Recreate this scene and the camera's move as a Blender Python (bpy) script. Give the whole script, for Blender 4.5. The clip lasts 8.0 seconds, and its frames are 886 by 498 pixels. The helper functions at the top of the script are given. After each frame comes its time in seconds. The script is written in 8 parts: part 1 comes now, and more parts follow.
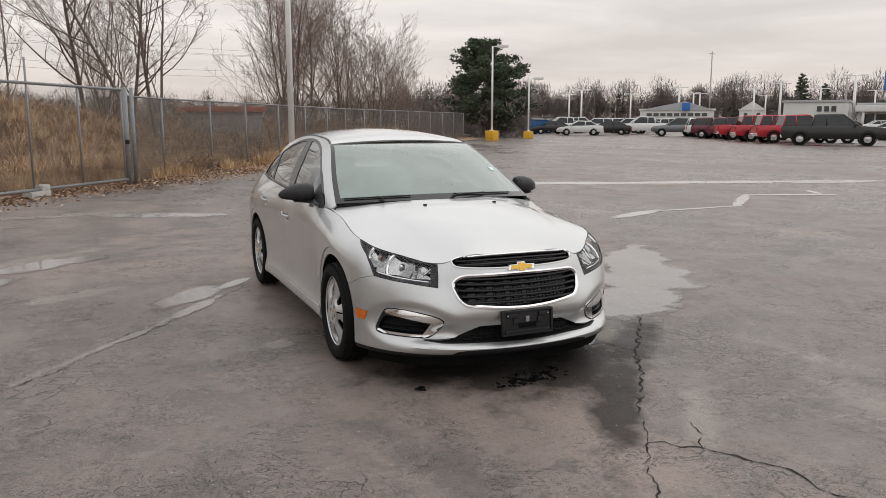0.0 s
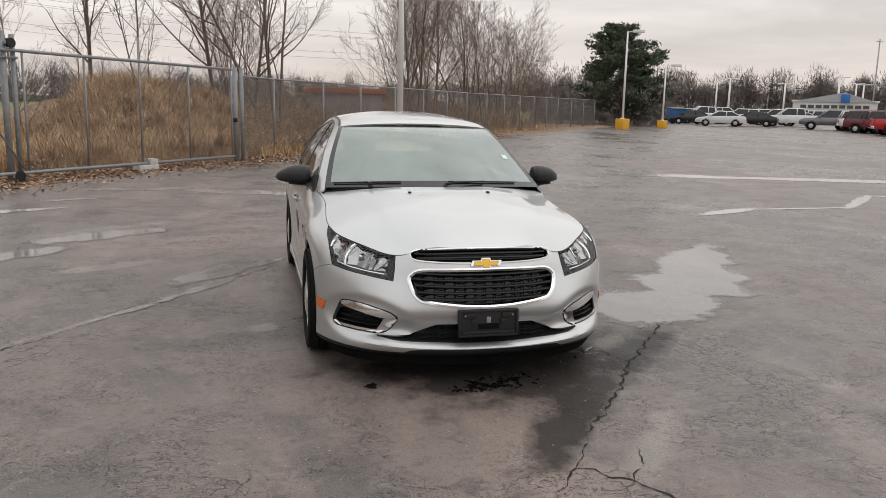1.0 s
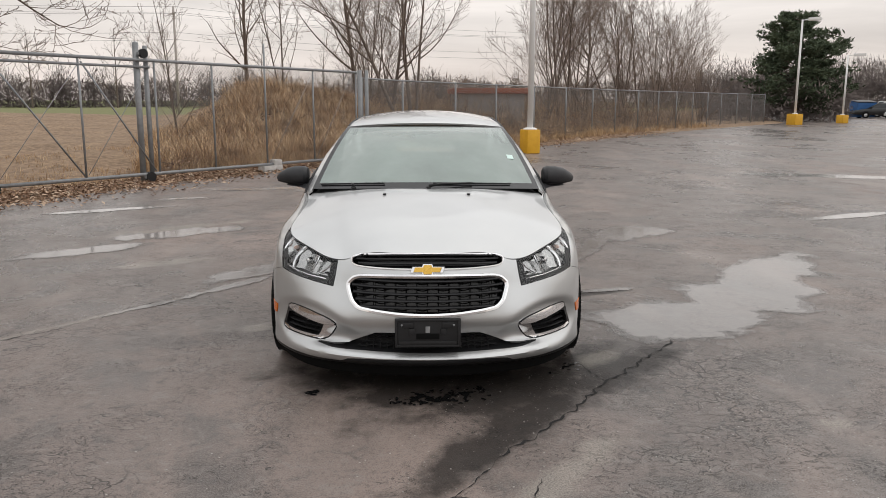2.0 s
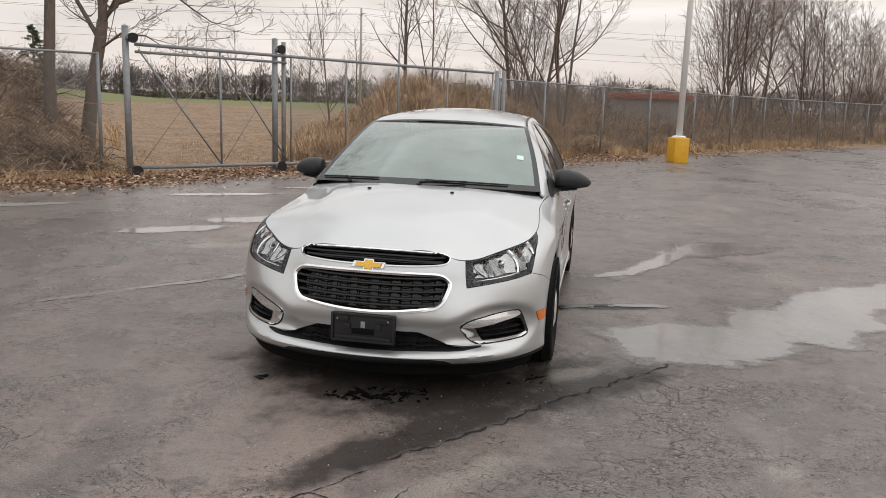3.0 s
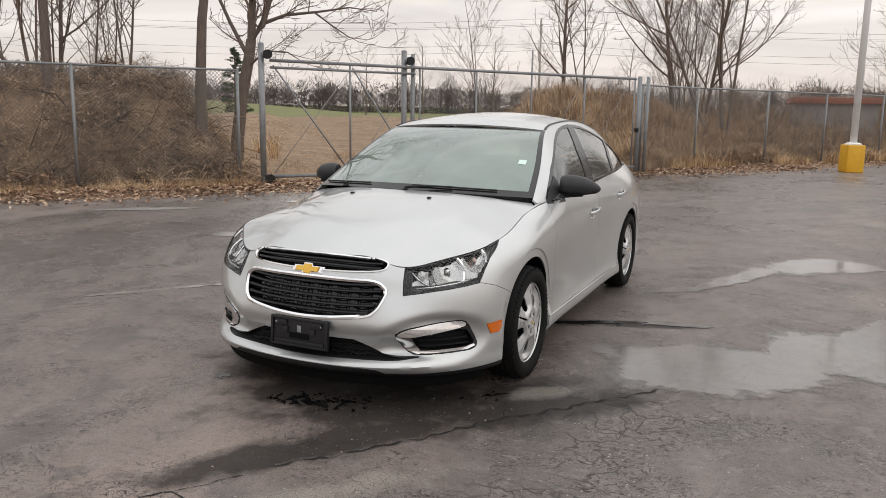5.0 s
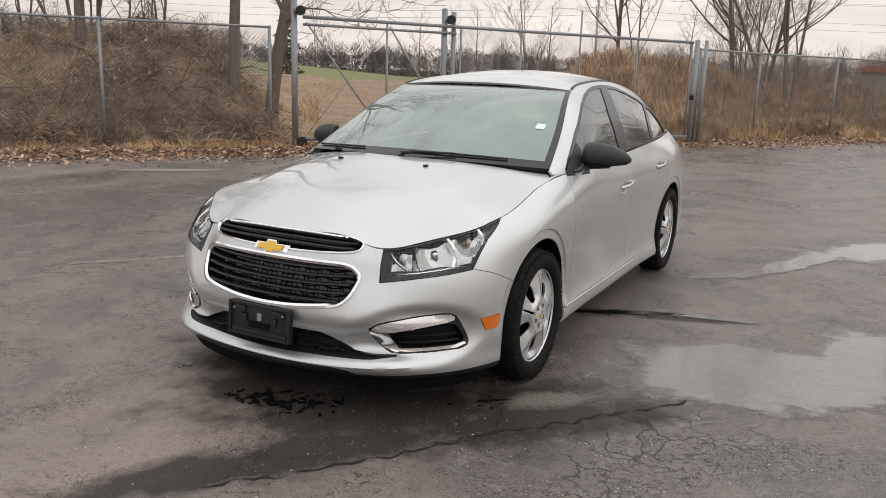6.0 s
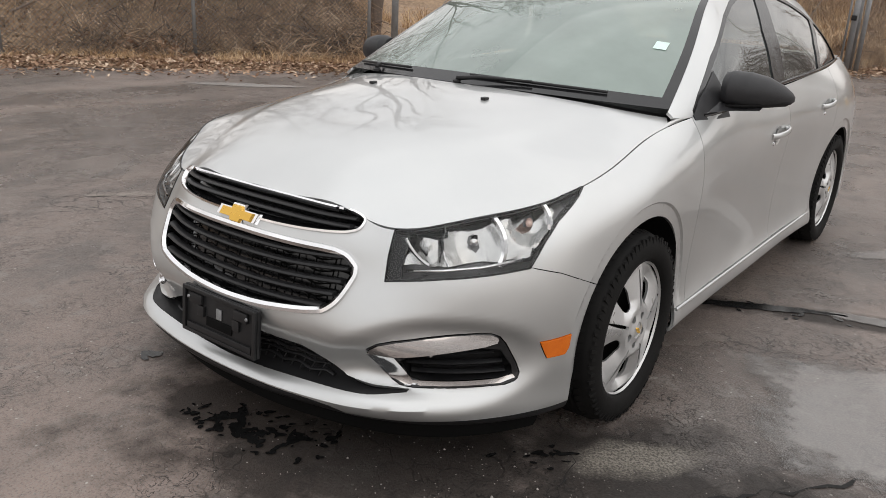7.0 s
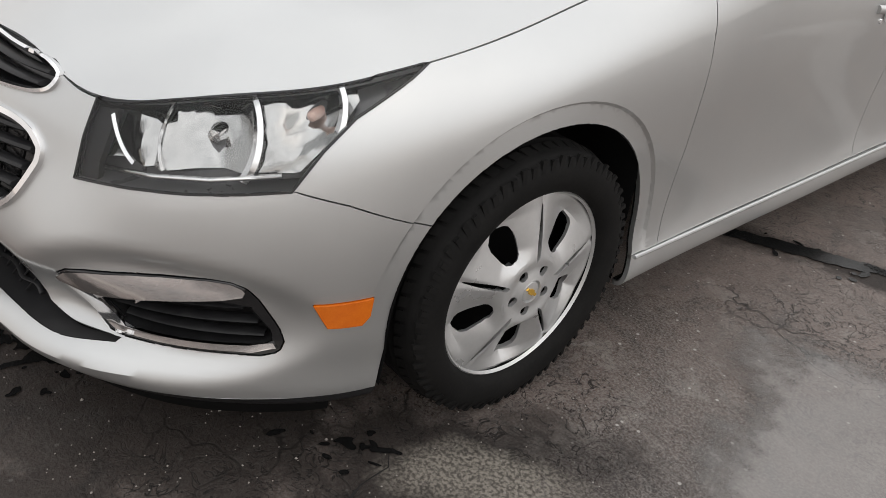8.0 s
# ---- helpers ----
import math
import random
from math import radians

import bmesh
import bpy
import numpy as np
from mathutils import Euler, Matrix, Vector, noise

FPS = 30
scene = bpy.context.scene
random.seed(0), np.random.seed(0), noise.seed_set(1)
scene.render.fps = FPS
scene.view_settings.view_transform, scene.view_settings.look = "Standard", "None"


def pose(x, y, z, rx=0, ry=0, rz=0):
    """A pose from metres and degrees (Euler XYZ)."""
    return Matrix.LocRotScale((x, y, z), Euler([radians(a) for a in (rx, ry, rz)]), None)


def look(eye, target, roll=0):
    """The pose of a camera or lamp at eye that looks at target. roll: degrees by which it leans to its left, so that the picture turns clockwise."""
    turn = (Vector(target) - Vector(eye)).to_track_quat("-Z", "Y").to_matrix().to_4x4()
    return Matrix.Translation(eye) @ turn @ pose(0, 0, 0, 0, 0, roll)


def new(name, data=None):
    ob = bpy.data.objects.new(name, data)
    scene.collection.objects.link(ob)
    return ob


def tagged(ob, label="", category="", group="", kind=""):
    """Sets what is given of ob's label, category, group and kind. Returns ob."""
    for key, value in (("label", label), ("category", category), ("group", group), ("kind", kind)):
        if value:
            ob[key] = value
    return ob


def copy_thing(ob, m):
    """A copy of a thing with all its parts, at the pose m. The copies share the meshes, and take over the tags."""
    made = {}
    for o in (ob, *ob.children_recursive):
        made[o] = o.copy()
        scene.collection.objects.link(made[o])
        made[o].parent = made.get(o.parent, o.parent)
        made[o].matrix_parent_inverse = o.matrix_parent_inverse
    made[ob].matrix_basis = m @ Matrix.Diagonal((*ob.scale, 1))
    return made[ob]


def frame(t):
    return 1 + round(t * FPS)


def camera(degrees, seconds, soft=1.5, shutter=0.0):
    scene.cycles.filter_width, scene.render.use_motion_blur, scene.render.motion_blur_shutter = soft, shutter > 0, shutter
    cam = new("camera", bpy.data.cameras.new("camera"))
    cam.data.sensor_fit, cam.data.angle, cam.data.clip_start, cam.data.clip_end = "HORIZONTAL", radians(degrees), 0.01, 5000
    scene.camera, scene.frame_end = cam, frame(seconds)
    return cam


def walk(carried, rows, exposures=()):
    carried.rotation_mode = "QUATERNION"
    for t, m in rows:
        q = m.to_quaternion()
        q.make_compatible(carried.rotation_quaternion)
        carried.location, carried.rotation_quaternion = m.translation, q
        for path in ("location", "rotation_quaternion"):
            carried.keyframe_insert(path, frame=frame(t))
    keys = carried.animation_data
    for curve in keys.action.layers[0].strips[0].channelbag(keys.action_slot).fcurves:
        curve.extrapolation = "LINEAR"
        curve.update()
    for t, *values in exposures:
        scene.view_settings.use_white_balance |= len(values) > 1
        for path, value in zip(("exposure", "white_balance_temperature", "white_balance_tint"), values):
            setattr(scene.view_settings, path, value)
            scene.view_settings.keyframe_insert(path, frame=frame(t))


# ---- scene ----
cam = camera(58.2, 8.0, 0.85)
PATH = [
    (0, (-2.29, -4.968, 1.561), (-1.504, -3.157, 1.241), -0.0),
    (0.5, (-1.817, -4.970, 1.534), (-1.157, -3.111, 1.204), 0.8),
    (1, (-1.257, -5.0, 1.559), (-0.79, -3.089, 1.2), 1.3),
    (2.3, (0.358, -4.915, 1.568), (0.277, -2.95, 1.204), 0.5),
    (2.5, (0.613, -4.896, 1.571), (0.44, -2.937, 1.205), 1.1),
    (3, (1.146, -4.744, 1.542), (0.769, -2.815, 1.176), 2.0),
    (3.5, (1.663, -4.662, 1.554), (1.118, -2.77, 1.202), 2.6),
    (4, (2.049, -4.583, 1.569), (1.385, -2.729, 1.226), 2.7),
    (4.5, (2.287, -4.419, 1.55), (1.523, -2.602, 1.212), 1.6),
    (6, (2.25, -3.484, 1.462), (1.327, -1.763, 1.026), 1.8),
    (6.5, (2.067, -2.896, 1.43), (1.034, -1.264, 0.912), 2.6),
    (7, (1.837, -2.318, 1.377), (0.708, -0.795, 0.739), 2.7),
    (7.5, (1.833, -1.743, 1.326), (0.64, -0.354, 0.522), 3.3),
    (8, (1.828, -1.134, 1.287), (0.595, 0.035, 0.232), 7.0),
]
walk(cam, [(t, look(eye, target, roll)) for t, eye, target, roll in PATH], exposures=((0.0, 0.22), (2.3, 0.28), (3.5, 0.34), (4.5, 0.33), (6.0, 0.40), (7.0, 0.46), (8.0, 0.43)))

# ---- world and light: a bright overcast sky ----
world = bpy.data.worlds.new("sky")
scene.world = world
world.use_nodes = True
SUN_EL, SUN_AZ = 66.0, 75.0


def build_sky():
    nt = world.node_tree
    N, L = nt.nodes, nt.links
    bg = N["Background"]
    sky = N.new("ShaderNodeTexSky")
    sky.sky_type = "NISHITA"
    sky.sun_disc = False
    sky.sun_elevation = radians(SUN_EL)
    sky.sun_rotation = radians(SUN_AZ)
    sky.dust_density = 4.0
    tc = N.new("ShaderNodeTexCoord")
    sep = N.new("ShaderNodeSeparateXYZ")
    L.new(tc.outputs["Generated"], sep.inputs[0])
    # cloud deck: a height ramp, broken by stretched noise
    ramp = N.new("ShaderNodeValToRGB")
    e = ramp.color_ramp.elements
    e[0].position, e[0].color = 0.0, (0.79, 0.695, 0.64, 1)
    e[1].position, e[1].color = 1.0, (0.91, 0.915, 0.925, 1)
    for pos, col in ((0.07, (0.745, 0.685, 0.645, 1)), (0.22, (0.80, 0.765, 0.735, 1)), (0.5, (0.87, 0.855, 0.85, 1))):
        k = e.new(pos)
        k.color = col
    L.new(sep.outputs["Z"], ramp.inputs[0])
    mp = N.new("ShaderNodeMapping")
    mp.inputs["Scale"].default_value = (1.0, 1.0, 7.0)
    L.new(tc.outputs["Generated"], mp.inputs[0])
    nz = N.new("ShaderNodeTexNoise")
    nz.inputs["Scale"].default_value = 2.3
    nz.inputs["Detail"].default_value = 6.0
    nz.inputs["Roughness"].default_value = 0.55
    nz.inputs["Distortion"].default_value = 0.6
    L.new(mp.outputs[0], nz.inputs["Vector"])
    cr = N.new("ShaderNodeMapRange")
    cr.inputs["From Min"].default_value, cr.inputs["From Max"].default_value = 0.32, 0.68
    cr.inputs["To Min"].default_value, cr.inputs["To Max"].default_value = 0.82, 1.16
    L.new(nz.outputs["Fac"], cr.inputs["Value"])
    mul = N.new("ShaderNodeVectorMath")
    mul.operation = "SCALE"
    L.new(ramp.outputs["Color"], mul.inputs[0])
    L.new(cr.outputs[0], mul.inputs["Scale"])
    sc = N.new("ShaderNodeVectorMath")
    sc.operation = "SCALE"
    sc.inputs["Scale"].default_value = 0.10
    L.new(sky.outputs[0], sc.inputs[0])
    mix = N.new("ShaderNodeMix")
    mix.data_type = "RGBA"
    mix.inputs["Factor"].default_value = 0.9
    L.new(sc.outputs[0], mix.inputs["A"])
    L.new(mul.outputs[0], mix.inputs["B"])
    L.new(mix.outputs["Result"], bg.inputs["Color"])
    bg.inputs["Strength"].default_value = 1.0


build_sky()
sun_data = bpy.data.lights.new("sun", "SUN")
sun_data.energy, sun_data.angle, sun_data.color = 0.5, radians(110), (1.0, 0.98, 0.95)
sun = new("sun", sun_data)
sun.matrix_world = look((0, 0, 0), (-math.sin(radians(SUN_AZ)) * math.cos(radians(SUN_EL)), -math.cos(radians(SUN_AZ)) * math.cos(radians(SUN_EL)), -math.sin(radians(SUN_EL))))

# ---- materials ----
def material(name):
    m = bpy.data.materials.new(name)
    m.use_nodes = True
    nt = m.node_tree
    return m, nt.nodes, nt.links, nt.nodes["Principled BSDF"]


def noise_node(N, L, scale, detail=3.0, rough=0.5, coord="Object", stretch=None, dist=0.0):
    tc = N.new("ShaderNodeTexCoord")
    src = tc.outputs[coord]
    if stretch:
        mp = N.new("ShaderNodeMapping")
        mp.inputs["Scale"].default_value = stretch
        L.new(src, mp.inputs[0])
        src = mp.outputs[0]
    n = N.new("ShaderNodeTexNoise")
    n.inputs["Scale"].default_value = scale
    n.inputs["Detail"].default_value = detail
    n.inputs["Roughness"].default_value = rough
    n.inputs["Distortion"].default_value = dist
    L.new(src, n.inputs["Vector"])
    return n.outputs["Fac"]


def ramp_node(N, L, fac, stops):
    r = N.new("ShaderNodeValToRGB")
    e = r.color_ramp.elements
    e[0].position, e[0].color = stops[0][0], (*stops[0][1], 1)
    e[1].position, e[1].color = stops[-1][0], (*stops[-1][1], 1)
    for p, c in stops[1:-1]:
        k = e.new(p)
        k.color = (*c, 1)
    L.new(fac, r.inputs[0])
    return r.outputs["Color"]


def range_node(N, L, v, a, b, c, d):
    r = N.new("ShaderNodeMapRange")
    for key, val in (("From Min", a), ("From Max", b), ("To Min", c), ("To Max", d)):
        r.inputs[key].default_value = val
    L.new(v, r.inputs["Value"])
    return r.outputs[0]


def bump_node(N, L, P, height, strength, distance):
    b = N.new("ShaderNodeBump")
    b.inputs["Strength"].default_value, b.inputs["Distance"].default_value = strength, distance
    L.new(height, b.inputs["Height"])
    L.new(b.outputs[0], P.inputs["Normal"])


def speckled(name, c1, c2, rough, scale, metallic=0.0, bump=0.0, dist=0.002, rvar=0.08, coord="Object", stretch=None, detail=4.0, random_value=0.0):
    """A surface with two tones, two scales of variation, and a little relief."""
    m, N, L, P = material(name)
    big = noise_node(N, L, scale, detail, 0.55, coord, stretch)
    fine = noise_node(N, L, scale * 9.0, 3.0, 0.6, coord, stretch)
    add = N.new("ShaderNodeMath")
    add.operation = "MULTIPLY_ADD"
    add.inputs[1].default_value, add.inputs[2].default_value = 0.35, 0.0
    L.new(fine, add.inputs[0])
    add2 = N.new("ShaderNodeMath")
    add2.operation = "MULTIPLY_ADD"
    add2.inputs[1].default_value = 0.65
    L.new(big, add2.inputs[0])
    L.new(add.outputs[0], add2.inputs[2])
    fac = add2.outputs[0]
    if random_value:
        oi = N.new("ShaderNodeObjectInfo")
        a3 = N.new("ShaderNodeMath")
        a3.operation = "MULTIPLY_ADD"
        a3.inputs[1].default_value = random_value
        L.new(oi.outputs["Random"], a3.inputs[0])
        L.new(fac, a3.inputs[2])
        fac = a3.outputs[0]
    L.new(ramp_node(N, L, fac, [(0.3, c1), (0.7, c2)]), P.inputs["Base Color"])
    L.new(range_node(N, L, big, 0.3, 0.7, max(0.02, rough - rvar), min(1, rough + rvar)), P.inputs["Roughness"])
    P.inputs["Metallic"].default_value = metallic
    if bump:
        bump_node(N, L, P, fine, bump, dist)
    return m


def car_paint(name, c1, c2, flake=True):
    """Metallic base under a clear coat, with faint road film."""
    m, N, L, P = material(name)
    film = noise_node(N, L, 2.2, 5.0, 0.6)
    fl = noise_node(N, L, 900.0, 1.0, 0.5)
    L.new(ramp_node(N, L, film, [(0.25, c1), (0.75, c2)]), P.inputs["Base Color"])
    P.inputs["Metallic"].default_value = 0.82 if flake else 0.0
    L.new(range_node(N, L, film, 0.3, 0.7, 0.40, 0.47), P.inputs["Roughness"])
    P.inputs["Coat Weight"].default_value = 1.0 if flake else 0.45
    P.inputs["Coat Roughness"].default_value = 0.03
    if flake:
        bump_node(N, L, P, fl, 0.05, 0.0004)
    return m


M_PAINT = car_paint("silver_paint", (0.535, 0.545, 0.545), (0.60, 0.607, 0.60))
M_BLACK = speckled("black_plastic", (0.012, 0.012, 0.013), (0.022, 0.022, 0.023), 0.42, 30.0, bump=0.15, dist=0.0004)
M_GREYPLASTIC = speckled("dark_grey_plastic", (0.022, 0.022, 0.024), (0.038, 0.038, 0.040), 0.46, 25.0, bump=0.2, dist=0.0004)
M_GLOSSBLACK = speckled("gloss_black_plastic", (0.008, 0.008, 0.009), (0.014, 0.014, 0.015), 0.14, 8.0)
M_DARK = speckled("dark_void", (0.004, 0.004, 0.004), (0.008, 0.008, 0.008), 0.9, 6.0)
M_CHROME = speckled("chrome", (0.82, 0.82, 0.83), (0.90, 0.90, 0.90), 0.09, 6.0, metallic=1.0, rvar=0.04)
M_RUBBER = speckled("tyre_rubber", (0.006, 0.006, 0.006), (0.015, 0.0145, 0.014), 0.72, 14.0, bump=0.3, dist=0.001)
M_WHEELSILVER = speckled("wheel_silver", (0.54, 0.545, 0.545), (0.64, 0.64, 0.635), 0.33, 9.0, metallic=0.6)
M_AMBER = speckled("amber_lens", (0.62, 0.125, 0.008), (0.74, 0.18, 0.012), 0.12, 30.0)
M_GOLD = speckled("gold_badge", (0.72, 0.42, 0.06), (0.80, 0.50, 0.10), 0.25, 20.0, metallic=0.55)
M_GALV = speckled("galvanised_steel", (0.19, 0.195, 0.20), (0.32, 0.325, 0.33), 0.5, 12.0, metallic=0.35, bump=0.1, dist=0.001)
M_WIRE = speckled("fence_wire", (0.13, 0.125, 0.12), (0.22, 0.215, 0.21), 0.55, 3.0, metallic=0.25)
M_WHITEPOLE = speckled("white_pole_paint", (0.76, 0.75, 0.73), (0.86, 0.85, 0.83), 0.45, 3.0, bump=0.1)
M_YELLOW = speckled("yellow_bollard_paint", (0.66, 0.33, 0.015), (0.80, 0.45, 0.03), 0.5, 6.0, bump=0.25, dist=0.003)
M_BARK = speckled("bark", (0.10, 0.076, 0.062), (0.21, 0.164, 0.135), 0.9, 5.0, bump=0.5, dist=0.01, stretch=(4, 4, 1))
M_TWIG = speckled("twig_bark", (0.165, 0.120, 0.096), (0.28, 0.215, 0.175), 0.9, 1.5)


def glass_material(name, tint, film, dust_glare, rough=0.01, gloss=1.7):
    """A thin pane: clear tinted glass with a mirror-like face and a thin film, for dust and for painted sky glare."""
    m, N, L, P = material(name)
    N.remove(P)
    tr = N.new("ShaderNodeBsdfTransparent")
    tr.inputs[0].default_value = (*tint, 1)
    gl = N.new("ShaderNodeBsdfGlossy")
    gl.inputs["Roughness"].default_value = rough
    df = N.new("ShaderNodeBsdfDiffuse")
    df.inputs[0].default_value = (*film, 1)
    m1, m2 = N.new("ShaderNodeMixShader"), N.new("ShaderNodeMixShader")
    L.new(range_node(N, L, noise_node(N, L, 1.7, 5.0, 0.6), 0.3, 0.7, dust_glare * 0.8, dust_glare * 1.2), m1.inputs[0])
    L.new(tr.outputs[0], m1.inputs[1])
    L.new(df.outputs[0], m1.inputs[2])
    fr = N.new("ShaderNodeFresnel")
    fr.inputs[0].default_value = 1.52
    k = N.new("ShaderNodeMath")
    k.operation = "MULTIPLY"
    k.inputs[1].default_value = gloss
    k.use_clamp = True
    L.new(fr.outputs[0], k.inputs[0])
    L.new(k.outputs[0], m2.inputs[0])
    L.new(m1.outputs[0], m2.inputs[1])
    L.new(gl.outputs[0], m2.inputs[2])
    L.new(m2.outputs[0], N["Material Output"].inputs[0])
    return m


# little of this film is dust: its grey-green paints in the sky's reflection
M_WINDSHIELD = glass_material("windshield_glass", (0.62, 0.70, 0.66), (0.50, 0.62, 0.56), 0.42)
M_SIDEGLASS = glass_material("side_glass", (0.42, 0.47, 0.45), (0.40, 0.46, 0.44), 0.10)
M_LENS = glass_material("clear_lens", (0.95, 0.955, 0.955), (0.6, 0.6, 0.58), 0.010, gloss=0.6)
M_REFLECTOR = speckled("lamp_reflector", (0.40, 0.40, 0.395), (0.52, 0.52, 0.51), 0.10, 40.0, metallic=1.0, rvar=0.04)
M_HOUSING = speckled("lamp_housing", (0.10, 0.10, 0.102), (0.14, 0.14, 0.142), 0.32, 20.0, metallic=0.3)
M_INTERIOR = speckled("dark_cloth", (0.030, 0.030, 0.032), (0.055, 0.054, 0.054), 0.85, 20.0)
M_STICKER = speckled("pale_green_sticker", (0.62, 0.80, 0.74), (0.72, 0.88, 0.82), 0.5, 30.0)
M_BULB = speckled("bulb_glass", (0.7, 0.45, 0.38), (0.8, 0.6, 0.52), 0.15, 30.0)
for m_, level in ((M_RUBBER, 0.12), (M_BLACK, 0.3), (M_DARK, 0.1), (M_GREYPLASTIC, 0.35)):
    m_.node_tree.nodes["Principled BSDF"].inputs["Specular IOR Level"].default_value = level

# ---- the silver sedan: surfaces ----
def link(name, mesh, mat, parent=None, label=""):
    mesh.materials.clear()
    mesh.materials.append(mat)
    ob = new(name, mesh)
    if parent is not None:
        ob.parent = parent
    if label:
        tagged(ob, label)
    return ob


def part(name, bm, mat, parent=None, label="", sharp=38.0, smooth=True):
    """Links a bmesh as one mesh object under a thing or a part."""
    mesh = bpy.data.meshes.new(name)
    lim = radians(sharp)
    for e in bm.edges:
        e.smooth = not (len(e.link_faces) == 2 and e.calc_face_angle(0.0) > lim)
    for f in bm.faces:
        f.smooth = smooth
    bm.to_mesh(mesh)
    bm.free()
    return link(name, mesh, mat, parent, label)


def thing(name, at, label, category, group="", kind=""):
    ob = new(name)
    ob.location = at
    ob.empty_display_size = 0.2
    return tagged(ob, label, category, group, kind)


def smooth(a, b, v):
    t = min(max((v - a) / (b - a), 0), 1)
    return t * t * (3 - 2 * t)


def spline(ts, ys):
    """A natural cubic spline through ys (rows) at ts."""
    ts, ys = np.asarray(ts, float), np.asarray(ys, float)
    if ys.ndim == 1:
        ys = ys[:, None]
    n = len(ts)
    h = np.diff(ts)
    A, B = np.eye(n), np.zeros_like(ys)
    for i in range(1, n - 1):
        A[i, i - 1], A[i, i], A[i, i + 1] = h[i - 1], 2 * (h[i - 1] + h[i]), h[i]
        B[i] = 6 * ((ys[i + 1] - ys[i]) / h[i] - (ys[i] - ys[i - 1]) / h[i - 1])
    mm = np.linalg.solve(A, B)

    def at(t):
        t = float(t)
        i = int(min(max(np.searchsorted(ts, t) - 1, 0), n - 2))
        a, b = ts[i + 1] - t, t - ts[i]
        return (mm[i] * a ** 3 + mm[i + 1] * b ** 3) / (6 * h[i]) + (ys[i] / h[i] - mm[i] * h[i] / 6) * a + (ys[i + 1] / h[i] - mm[i + 1] * h[i] / 6) * b

    return at


